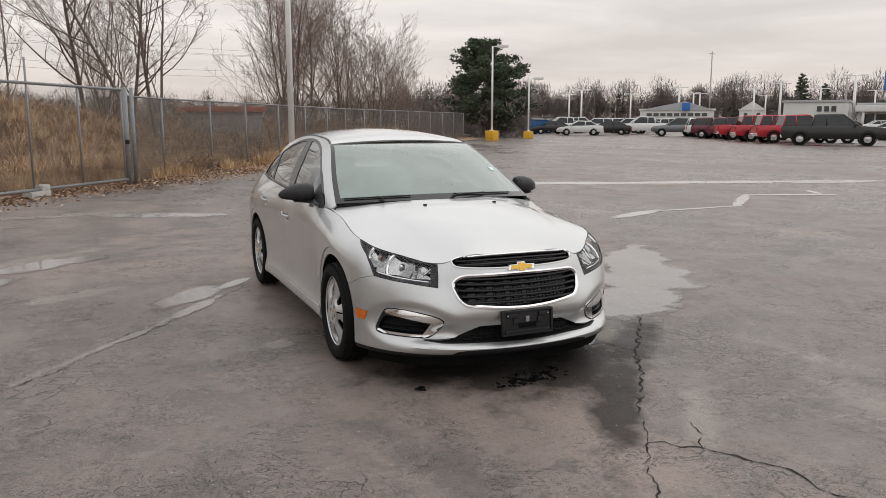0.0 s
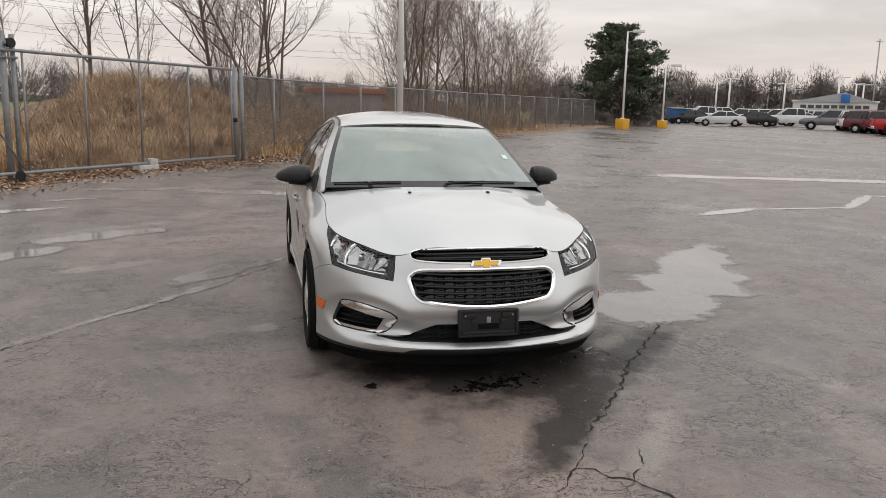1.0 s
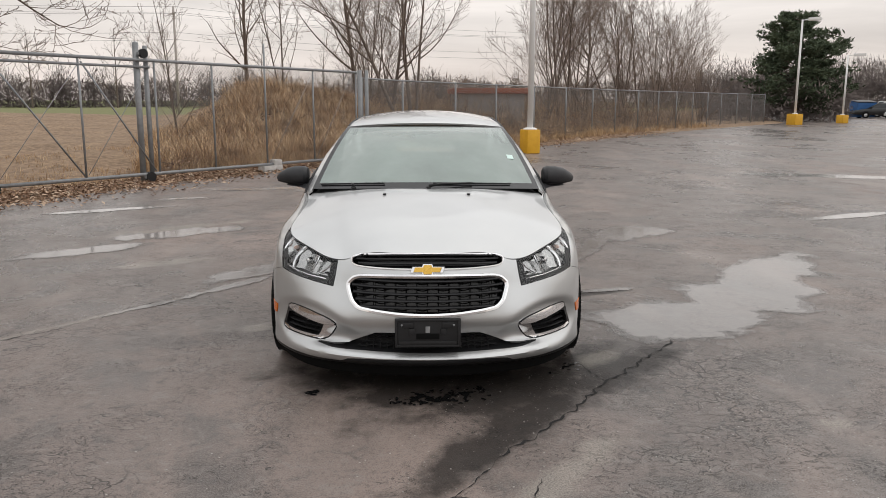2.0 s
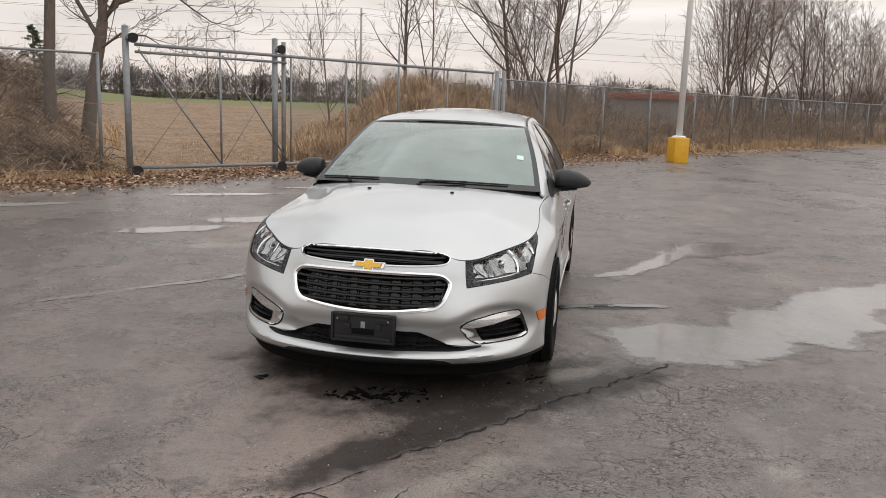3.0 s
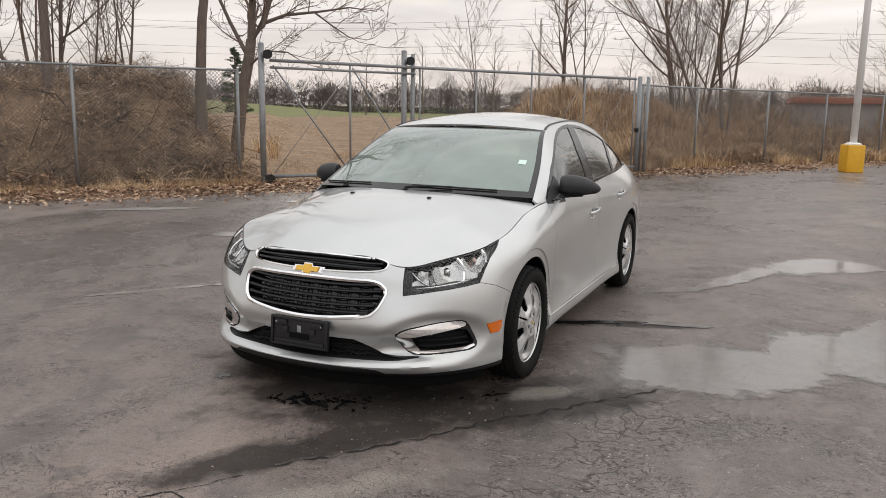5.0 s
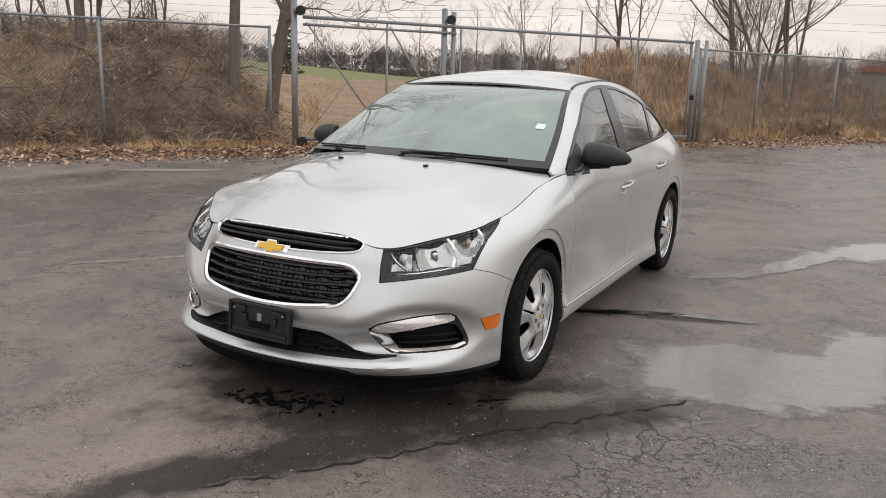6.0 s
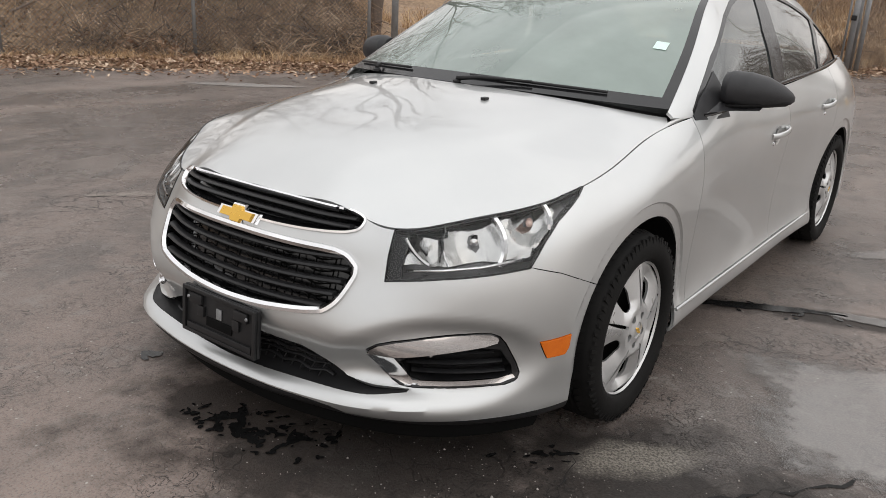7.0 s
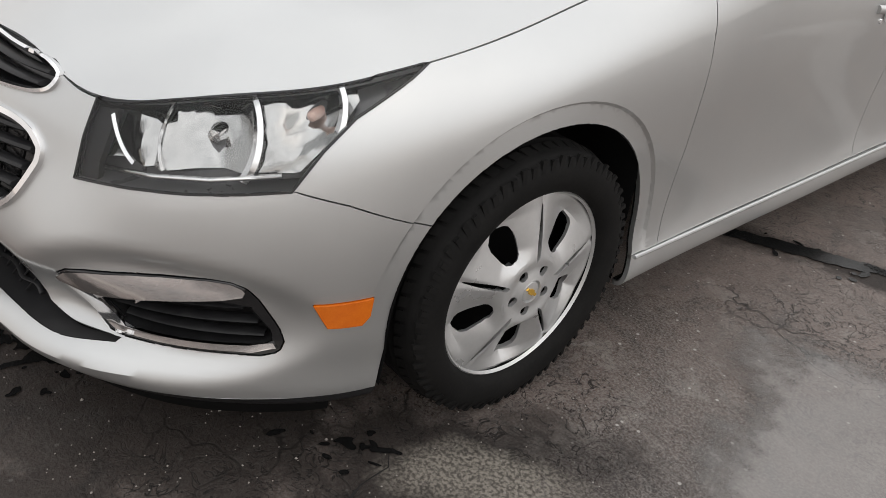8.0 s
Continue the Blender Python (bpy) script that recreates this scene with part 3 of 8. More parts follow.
# ---- the sedan's outlines ----
UP_GRILLE = rounded(even([(0, 0.768), (0.200, 0.766), (0.345, 0.760), (0.388, 0.754), (0.405, 0.740), (0.398, 0.713), (0.362, 0.704), (0.190, 0.698), (0.0, 0.696)]), 1)
GRILLE_GAP = even([(0, 0.84), (0.394, 0.84), (0.394, 0.750), (0.388, 0.754), (0.345, 0.760), (0.200, 0.766), (0, 0.768)])
LOW_GRILLE = rounded(even([(0, 0.666), (0.200, 0.665), (0.345, 0.662), (0.390, 0.650), (0.428, 0.612), (0.406, 0.535), (0.374, 0.497), (0.300, 0.483), (0.150, 0.467), (0.0, 0.461)]), 1)
INTAKE = even([(0, 0.362), (0.150, 0.362), (0.275, 0.360), (0.335, 0.335), (0.420, 0.298), (0.500, 0.291), (0.590, 0.289), (0.590, 0.284), (0.506, 0.276), (0.380, 0.270), (0.147, 0.262), (0.0, 0.260)])
HEAD = [(-0.086, 0.724), (-0.040, 0.760), (0.20, 0.86), (0.40, 0.88), (0.470, 0.835), (0.440, 0.806), (0.370, 0.757), (0.330, 0.709), (0.288, 0.643), (0.200, 0.632), (0.050, 0.617), (-0.110, 0.592), (-0.102, 0.66)]
FOG = rounded([(-0.165, 0.396), (-0.119, 0.430), (0.041, 0.459), (0.180, 0.465), (0.222, 0.447), (0.280, 0.340), (0.271, 0.313), (0.230, 0.300), (0.077, 0.295), (-0.052, 0.292), (-0.092, 0.312)], 1)
FOG_HOLE = rounded([(-0.072, 0.388), (0.206, 0.424), (0.263, 0.338), (0.221, 0.317), (-0.026, 0.307)], 1)
MARKER = [(-0.507, 0.427), (-0.403, 0.431), (-0.408, 0.390), (-0.423, 0.372), (-0.483, 0.373)]


def arch_outline(cy, r, front, rear):
    top = [(cy + r * 1.02 * math.cos(radians(a)), 0.318 + r * math.sin(radians(a))) for a in range(-6, 187, 7)]
    return [(rear, 0.12)] + top + [(front, 0.12)]


ARCH_F = arch_outline(0.012, 0.377, -0.405, 0.352)
ARCH_R = arch_outline(2.690, 0.368, 2.335, 3.045)
SEAM = [(-0.530, 0.646), (-0.448, 0.622), (-0.371, 0.588), (-0.270, 0.546)]
DOOR_F = [(0.530, 0.99), (0.510, 0.80), (0.514, 0.656), (0.524, 0.533), (0.505, 0.300), (0.497, 0.266)]
DOOR_B = [(1.640, 1.05), (1.625, 0.75), (1.600, 0.45), (1.600, 0.266)]
DOOR_R = [(2.580, 1.06), (2.500, 0.85), (2.430, 0.68), (2.400, 0.60), (2.330, 0.46), (2.300, 0.266)]
SILL = [(0.30, 0.266), (2.45, 0.266)]
DAM = [(0.0, 0.230), (0.36, 0.233), (0.425, 0.229), (0.455, 0.212), (0.60, 0.209), (0.80, 0.210), (1.0, 0.210)]


def dam_z(x):
    """The height of the bumper's lower edge."""
    for (x0, z0), (x1, z1) in zip(DAM, DAM[1:]):
        if x0 <= x <= x1:
            return z0 + (z1 - z0) * (x - x0) / (x1 - x0)
    return DAM[-1][1]



def on_line(line, z):
    """The y of a shut line at height z."""
    for (y0, z0), (y1, z1) in zip(line, line[1:]):
        if min(z0, z1) <= z <= max(z0, z1):
            return y0 + (y1 - y0) * (z - z0) / (z1 - z0)
    return line[0][0] if z > line[0][1] else line[-1][0]


def seam_z(y):
    for (y0, z0), (y1, z1) in zip(SEAM, SEAM[1:]):
        if y0 <= y <= y1:
            return z0 + (z1 - z0) * (y - y0) / (y1 - y0)
    return 1.0 if y < SEAM[0][0] else 0.0


def panel_of(c):
    """Which panel of the right-hand half the point c belongs to."""
    s, f = proj(c, SIDE), proj(c, FRONT)
    if c.x > 0.6 and (inside(s, ARCH_F) or inside(s, ARCH_R)):
        return "arch"
    if c.y < -0.15 and c.x > 0.38 and inside(proj(c, DIAG), HEAD):
        return "headlight"
    if c.y < -0.45 and c.x > 0.3 and inside(proj(c, DIAG), FOG):
        return "fog"
    if c.y < -0.6 and inside(f, UP_GRILLE):
        return "upper_grille"
    if c.y < -0.6 and inside(f, GRILLE_GAP):
        return "gap"
    if c.y < -0.6 and inside(f, LOW_GRILLE):
        return "lower_grille"
    if c.y < -0.6 and inside(f, INTAKE):
        return "intake"
    if c.y < -0.35 and c.x > 0.8 and inside(s, MARKER):
        return "marker"
    if c.y < -0.25 and c.z < seam_z(c.y):
        return "dam" if c.z < dam_z(c.x) else "bumper"
    if c.y > 3.25:
        return "rear_bumper" if c.z < 0.62 else "tail"
    if c.z < 0.266 and 0.2 < c.y < 2.5:
        return "rocker"
    if c.y < on_line(DOOR_F, c.z):
        return "fender"
    if c.y < on_line(DOOR_B, c.z):
        return "front_door"
    if c.y < on_line(DOOR_R, c.z):
        return "rear_door"
    return "quarter_panel"


def build_shell():
    bm = shell_half()
    front = lambda c: c.y < -0.1
    flank = lambda c: c.x > 0.6
    cut(bm, ARCH_F, SIDE, flank)
    cut(bm, ARCH_R, SIDE, flank)
    cut(bm, UP_GRILLE, FRONT, lambda c: c.y < -0.6)
    cut(bm, GRILLE_GAP, FRONT, lambda c: c.y < -0.6)
    cut(bm, LOW_GRILLE, FRONT, lambda c: c.y < -0.6)
    cut(bm, INTAKE, FRONT, lambda c: c.y < -0.6)
    cut(bm, HEAD, DIAG, lambda c: c.y < -0.15 and c.x > 0.35)
    cut(bm, FOG, DIAG, lambda c: c.y < -0.45 and c.x > 0.3 and c.z < 0.55)
    cut(bm, MARKER, SIDE, lambda c: c.y < -0.3 and c.x > 0.8)
    cut(bm, SEAM, SIDE, lambda c: c.y < -0.2 and c.x > 0.75, False)
    for line in (DOOR_F, DOOR_B, DOOR_R, SILL):
        cut(bm, line, SIDE, lambda c: c.x > 0.7 and 0.2 < c.y < 2.7, False)
    cut(bm, DAM, FRONT, lambda c: c.y < -0.25, False)
    cut(bm, [(3.25, 0.1), (3.25, 1.1)], SIDE, flank, False)
    # the flat flanges round the wheel arches, stepped in behind a crisp edge
    for cy, r0 in ((0.012, 0.419), (2.690, 0.411)):
        for r in (r0, r0 + 0.007):
            cut(bm, [(cy + r * 1.02 * math.cos(radians(a)), 0.318 + r * math.sin(radians(a))) for a in range(-15, 196, 5)], SIDE, flank, False)
        for v in bm.verts:
            y, z = v.co.y, v.co.z
            r = math.hypot((y - cy) / 1.02, z - 0.318)
            if v.co.x > 0.7 and r < r0 + 0.006:
                k = min(1.0, (r0 + 0.007 - r) / 0.007)
                fade = smooth(-0.42, -0.30, y) if cy < 1 else 1.0
                v.co.x -= 0.008 * k * fade * smooth(0.20, 0.34, z)
    return bm


def sort_shell(bm):
    groups = {}
    for f in bm.faces:
        groups.setdefault(panel_of(f.calc_center_median()), set()).add(f.index)
    return groups


car = thing("sedan", (0, 0, 0), "silver four-door sedan with wet-road dust parked on asphalt", "car")
shell = build_shell()
shell.faces.index_update()
groups = sort_shell(shell)


def panel(kind):
    idx = groups.get(kind, set())
    return take(shell, lambda f: f.index in idx)


bumper = part("front_bumper", rim(mirrored(panel("bumper"))), M_PAINT, car)
part("air_dam", rim(mirrored(panel("dam")), 0.001), M_BLACK, bumper, "black plastic air dam under the bumper")
part("rear_bumper", rim(mirrored(panel("rear_bumper"))), M_PAINT, car)
part("trunk_panel", rim(mirrored(panel("tail"))), M_PAINT, car)
doors = {}
for kind in ("fender", "front_door", "rear_door", "quarter_panel", "rocker"):
    p = rim(panel(kind))
    q = flip_x(p)
    doors[kind, 1] = part(kind, p, M_PAINT, car)
    doors[kind, -1] = part(kind, q, M_PAINT, car)
hood = part("hood", rim(mirrored(hood_half()), 0.0028, 0.018), M_PAINT, car)

# a dark inner body behind the joints
inner_kinds = [k for k in groups if k in ("bumper", "gap", "dam", "fender", "front_door", "rear_door", "quarter_panel", "rocker", "tail", "rear_bumper")]
inner_idx = set().union(*[groups[k] for k in inner_kinds])
inner = take(shell, lambda f: f.index in inner_idx)
inner.normal_update()
for v in inner.verts:
    n = v.normal.copy()
    if abs(v.co.x) < 1e-4:
        n.x = 0
    v.co -= n * 0.016
part("inner_body", mirrored(inner), M_DARK, car, "dark inner body behind the panel gaps")
hin = hood_half()
for v in hin.verts:
    v.co.z -= 0.016
part("hood_liner", mirrored(hin), M_DARK, hood, "dark liner under the hood")


# ---- wheel wells and floor ----
def well(cy, sx):
    rings = []
    out = ARCH_F if cy < 1 else ARCH_R
    for k, x in enumerate((0.925, 0.90, 0.55)):
        rings.append([(sx * x, min(max(y, cy - 0.395), cy + 0.322), max(z, 0.215)) for y, z in out])
    bm = bmesh.new()
    vs = [[bm.verts.new(p) for p in r] for r in rings[1:]]
    for a, b in zip(vs, vs[1:]):
        for i in range(len(a) - 1):
            bm.faces.new((a[i], a[i + 1], b[i + 1], b[i]))
    bm.faces.new(vs[-1])
    return bm


for sx in (1, -1):
    for cy in (0.012, 2.69):
        part("wheel_well", well(cy, sx), M_DARK, car, "black wheel-well liner")
floor_rings = [[(s * w, y, z) for s in (-1, 1)] for y, z, w in ((-0.70, 0.215, 0.42), (-0.45, 0.20, 0.56), (3.2, 0.20, 0.62), (3.5, 0.26, 0.55))]
fb = bmesh.new()
fv = [[fb.verts.new(p) for p in r] for r in floor_rings]
for a, b in zip(fv, fv[1:]):
    fb.faces.new((a[0], a[1], b[1], b[0]))
bmesh.ops.solidify(fb, geom=fb.faces[:], thickness=0.01)
part("floor_pan", fb, M_DARK, car, "dark floor pan")

# a black deflector hangs under the bumper, added to deepen the shade below it
rows_ = []
for u in np.linspace(0, SHELL.u_at(-0.47), 40):
    col = SHELL.column(u)
    hi = col(0.055)
    p_, q_ = SHELL.plan(u - 1e-3), SHELL.plan(u + 1e-3)
    t_ = (q_ - p_) / np.linalg.norm(q_ - p_)
    inw = np.array([-t_[1], t_[0], 0.0])
    rows_.append([tuple(hi + inw * d + np.array([0, 0, dz])) for d, dz in ((0.004, 0.012), (0.030, -0.010), (0.040, -0.050), (0.052, -0.072), (0.062, -0.060), (0.085, 0.0))])
rows_[0] = [(0.0, y, z) for x, y, z in rows_[0]]
part("air_deflector", mirrored(grid_bm(rows_)), M_DARK, bumper, "black deflector under the bumper")

# the fenders' upper corners, up to the windshield pillars
for sx in (1, -1):
    rows_ = []
    for t in np.linspace(0, 1, 14):
        y = 0.33 + 0.27 * t
        a = SHELL.column(SHELL.u_at(y))(TOP) - np.array([0.004, 0, 0.001])
        k = min(max((y - 0.36) / 0.10, 0), 1)
        q = np.array(cabin_point(max(y, 0.42), 0.04)) * k + (1 - k) * np.array([a[0] - 0.012, a[1] + 0.004, a[2] + 0.004])
        q = q - np.array([0.002 * k, 0, 0])
        rows_.append([tuple(a * (1 - w) + q * w + np.array([0.003, 0, 0.001]) * math.sin(math.pi * w)) for w in np.linspace(0, 1, 6)])
    bm = grid_bm(rows_)
    part("fender_corner", bm if sx > 0 else flip_x(bm), M_PAINT, car)

# ---- grilles ----
from mathutils.bvhtree import BVHTree

full = mirrored(shell_half())
BVH = BVHTree.FromBMesh(full)
full.free()


def skin(x, z):
    """The nose's surface at (x, z): place and outward normal."""
    hit = BVH.ray_cast(Vector((x, -2.0, z)), Vector((0, 1, 0)))
    n = hit[1]
    return hit[0], (n if n.y < 0 else -n)


def bar_on_skin(x0, x1, z_of, depth, rw, rh, n=36, wave=None):
    path = []
    for i in range(n + 1):
        x = x0 + (x1 - x0) * i / n
        z = z_of(x) + (wave(x) if wave else 0)
        p, no = skin(x, z)
        path.append((p + Vector((0, depth, 0)), Vector((0, -1, 0))))
    return sweep(path, oval(rw, rh), closed=False, smooth_path=1)


def grille(kind, outline, depth, levels, ring, name, label):
    patch = mirrored(panel(kind))
    root = part(name, recess(patch, (0, depth, 0)), M_GLOSSBLACK, car, label)
    loop = boundary_loops(patch)[0]
    part("chrome_surround", sweep(loop, ring, smooth_path=1), M_CHROME, root, "bright chrome surround")
    patch.free()
    xs = lambda z: max([0.0] + [abs(x) for x in np.linspace(0, 0.5, 200) if inside((x, z), outline)]) - 0.018
    return root, xs


ug, ux = grille("upper_grille", UP_GRILLE, 0.05, 1, [(-0.006, -0.002), (-0.004, 0.007), (0.002, 0.009), (0.006, 0.002), (0.006, -0.012), (-0.004, -0.012)], "upper_grille", "slim black upper grille with chrome surround")
lg, lx = grille("lower_grille", LOW_GRILLE, 0.06, 4, [(-0.009, 0.0), (-0.006, 0.009), (0.004, 0.010), (0.013, 0.001), (0.012, -0.014), (-0.007, -0.014)], "main_grille", "black main grille with thick chrome surround")
for z in (0.716, 0.736):
    w = max(ux(z) - 0.006, 0.1)
    part("grille_bar", bar_on_skin(-w, w, lambda x, z=z: z + 0.008 * (1 - (x / 0.4) ** 2), 0.014, 0.0058, 0.013), M_BLACK, ug)
for z in (0.503, 0.537, 0.571, 0.605, 0.636):
    w = max(lx(z) - 0.004, 0.1)
    part("grille_bar", bar_on_skin(-w, w, lambda x, z=z: z + 0.004 * (abs(x) / 0.4) ** 2, 0.012, 0.0075, 0.014), M_BLACK, lg)
for z in (0.486, 0.520, 0.554, 0.588, 0.621, 0.649):
    w = max(lx(z) - 0.012, 0.1)
    part("grille_mesh_wire", bar_on_skin(-w, w, lambda x, z=z: z, 0.040, 0.0020, 0.005, n=72, wave=lambda x: 0.0055 * math.sin(x * 57)), M_DARK, lg)
for i in range(-6, 7):
    x = i * 0.057
    zs = [z for z in np.linspace(0.46, 0.67, 60) if inside((x, z), LOW_GRILLE)]
    pts = []
    for z in np.linspace(min(zs) + 0.01, max(zs) - 0.01, 7):
        p, no = skin(x, z)
        pts.append(p + Vector((0, 0.040, 0)))
    part("grille_rib", tube(pts, 0.0024, 5), M_DARK, lg)

patch = mirrored(panel("intake"))
intake = part("lower_intake", recess(patch, (0, 0.05, 0)), M_BLACK, car, "black lower air intake")
patch.free()
for k, z in enumerate((0.285, 0.305, 0.325, 0.345)):
    w = (0.37, 0.35, 0.32, 0.30)[k]
    zig = lambda x: 0.004 * math.sin(x * 60)
    part("intake_bar", bar_on_skin(-w, w, lambda x, z=z: z, 0.020, 0.0036, 0.008, n=60, wave=zig), M_BLACK, intake)
for i in range(-9, 10):
    x = i * 0.036
    pts = [skin(x, z)[0] + Vector((0, 0.024, 0)) for z in (0.272, 0.30, 0.33, 0.352)]
    part("intake_rib", tube(pts, 0.0026, 5), M_BLACK, intake)

# badge: a gold bow tie with a bright edge
bow = [(0.082, 0.012), (0.072, -0.017), (0.026, -0.017), (0.022, -0.030), (-0.022, -0.030), (-0.027, -0.017), (-0.082, -0.017), (-0.072, 0.012), (-0.026, 0.012), (-0.022, 0.026), (0.022, 0.026), (0.027, 0.012)]


def badge(scale, depth, tilt, at):
    bm = bmesh.new()
    low = [bm.verts.new((x * scale, 0, z * scale)) for x, z in bow]
    f = bm.faces.new(low)
    ret = bmesh.ops.extrude_face_region(bm, geom=[f])["geom"]
    for v in (g for g in ret if isinstance(g, bmesh.types.BMVert)):
        v.co = Vector((v.co.x * 0.94, -depth, v.co.z * 0.90))
    bmesh.ops.recalc_face_normals(bm, faces=bm.faces[:])
    bmesh.ops.transform(bm, matrix=Matrix.Translation(at) @ Matrix.Rotation(tilt, 4, "X"), verts=bm.verts[:])
    return bm


def lathe_screw(x, z):
    bm = bmesh.new()
    bmesh.ops.create_cone(bm, cap_ends=True, segments=10, radius1=0.006, radius2=0.004, depth=0.004, matrix=Matrix.Translation(on_plate(x, z, 0.0125)) @ Matrix.Rotation(radians(90), 4, "X"))
    return bm


edge = part("badge", badge(1.16, 0.012, radians(-22), (0, -0.858, 0.697)), M_CHROME, car, "chrome-edged gold badge on the grille")
part("badge_face", badge(0.92, 0.006, radians(-22), (0, -0.870, 0.700)), M_GOLD, edge, "gold badge face")

# licence-plate bracket: a dished moulding with raised borders, pads and a slot
tilt = Matrix.Rotation(radians(-4), 3, "X")
on_plate = lambda x, z, out: (x, -0.9515 - out - (0.38 - z) * 0.07, z)
bracket = part("plate_bracket", box_bm((0.344, 0.016, 0.150), (0, -0.943, 0.380), 0.006, tilt), M_BLACK, car, "empty black licence-plate bracket")
for x, z, w, h, d in ((0, 0.448, 0.340, 0.012, 0.010), (0, 0.312, 0.340, 0.012, 0.010), (-0.164, 0.38, 0.014, 0.148, 0.010), (0.164, 0.38, 0.014, 0.148, 0.010), (-0.105, 0.423, 0.060, 0.030, 0.012), (0.105, 0.423, 0.060, 0.030, 0.012), (-0.082, 0.388, 0.030, 0.034, 0.010), (0.082, 0.388, 0.030, 0.034, 0.010), (0, 0.328, 0.300, 0.020, 0.008)):
    part("bracket_rib", box_bm((w, d, h), on_plate(x, z, d * 0.4), 0.003, tilt), M_BLACK, bracket)
part("bracket_slot", box_bm((0.120, 0.004, 0.030), on_plate(0, 0.362, 0.001), 0.002, tilt), M_DARK, bracket)
for x in (-0.135, 0.135):
    part("bracket_screw", lathe_screw(x, 0.424), M_GALV, bracket)
part("bracket_label", box_bm((0.024, 0.004, 0.034), on_plate(0, 0.398, 0.002), 0.001, tilt), M_GALV, bracket, "small pale label on the bracket")


# ---- headlights ----
def lathe(profile, at, axis, n=28):
    """A turned shape: (radius, along) round axis."""
    q = Vector(axis).to_track_quat("Z", "Y").to_matrix().to_4x4()
    rings = [[(r * math.cos(2 * math.pi * k / n), r * math.sin(2 * math.pi * k / n), h) for k in range(n)] for r, h in profile]
    bm = bmesh.new()
    vs = [[bm.verts.new(p) for p in r] for r in rings]
    for a, b in zip(vs, vs[1:]):
        for k in range(n):
            bm.faces.new((a[k], a[(k + 1) % n], b[(k + 1) % n], b[k]))
    bmesh.ops.transform(bm, matrix=Matrix.Translation(at) @ q, verts=bm.verts[:])
    return bm


def place(bm, sx):
    return bm if sx > 0 else flip_x(bm)


def headlight(sx):
    patch = panel("headlight")
    root = part("headlight", place(recess(patch, (-0.034, 0.055, 0.0)), sx), M_HOUSING, car, "clear-lens headlight with dark housing")
    lens = patch.copy()
    lens.normal_update()
    for v in lens.verts:
        v.co += v.normal * 0.002
    lo = part("lens", place(lens, sx), M_LENS, root, "clear polycarbonate lens")
    lo.visible_shadow = False
    loop = boundary_loops(patch)[0]
    part("seal", place(sweep(loop, [(-0.001, 0.0), (0.000, 0.0025), (0.003, 0.0025), (0.004, 0.0), (0.002, -0.008)], smooth_path=0), sx), M_GLOSSBLACK, root)
    # bright reflector work, sunk behind the lens
    inner_shape = [(-0.036, 0.728), (0.090, 0.752), (0.188, 0.774), (0.285, 0.812), (0.336, 0.806), (0.362, 0.772), (0.342, 0.726), (0.288, 0.664), (0.234, 0.657), (0.117, 0.645), (-0.062, 0.628)]
    dark_panel = [(-0.20, 0.50), (-0.062, 0.50), (-0.066, 0.632), (-0.040, 0.728), (-0.030, 0.90), (-0.20, 0.90)]
    src = panel("headlight")
    cut(src, dark_panel, DIAG, lambda c: True)
    dark = take(src, lambda f: inside(proj(f.calc_center_median(), DIAG), dark_panel))
    src.free()
    dark.normal_update()
    for v in dark.verts:
        v.co -= v.normal * 0.010
    part("inner_panel", place(rim(dark, 0.002, 0.012), sx), M_BLACK, root, "dark panel at the lamp's inner end")
    src = panel("headlight")
    cut(src, inner_shape, DIAG, lambda c: True)
    bright = take(src, lambda f: inside(proj(f.calc_center_median(), DIAG), inner_shape))
    src.free()
    bright.normal_update()
    for v in bright.verts:
        s_, z_ = proj(v.co, DIAG)
        deep = 0.030
        for cs, cz, r in ((0.132, 0.694, 0.084), (0.290, 0.742, 0.056)):
            q = math.hypot(s_ - cs, (z_ - cz) * 1.05) / r
            if q < 1:
                deep += 0.036 * (1 - q * q)
        if s_ < 0.048:
            fold = s_ + 0.35 * (z_ - 0.69)
            deep += 0.020 * abs(math.sin(fold * 34))
        flute = 0.0036 * math.sin(s_ * 330) * min(1, max(0, (s_ - 0.12) / 0.03)) if s_ < 0.215 else 0.0028 * math.sin((z_ + s_) * 300)
        if s_ < 0.13 and z_ > 0.715:
            flute = 0.0032 * math.sin(z_ * 420 + s_ * 60)
        v.co += Vector((-0.638, 0.77, 0)) * (deep + flute)
    part("reflector", place(rim(bright, 0.0, 0.012), sx), M_REFLECTOR, root, "bright chrome reflector bowls", ).visible_shadow = True
    def at_lamp(s_, z_, sink):
        o = Vector((0.77, 0.638, 0)) * s_ + Vector((0, 0, z_))
        h = BVH.ray_cast(o + Vector((0.638, -0.77, 0)) * 2.0, Vector((-0.638, 0.77, 0)))
        return h[0] + Vector((-0.638, 0.77, 0)) * sink
    def arc(cs, cz, r, a0, a1, sink, w, label):
        pts = [(at_lamp(cs + r * math.cos(a), cz + r * math.sin(a), sink), Vector((0.638, -0.77, 0))) for a in np.linspace(radians(a0), radians(a1), 26)]
        part("bright_ring", place(sweep(pts, [(-w, 0), (0, 0.005), (w, 0), (0, -0.01)], closed=False, smooth_path=0), sx), M_CHROME, root, label)
    arc(0.132, 0.694, 0.084, -34, 50, 0.018, 0.009, "bright ring round the main lamp")
    arc(0.132, 0.694, 0.086, 142, 216, 0.020, 0.003, "bright ring round the main lamp")
    arc(0.055, 0.760, 0.125, 208, 248, 0.012, 0.005, "bright blade beside the main lamp")
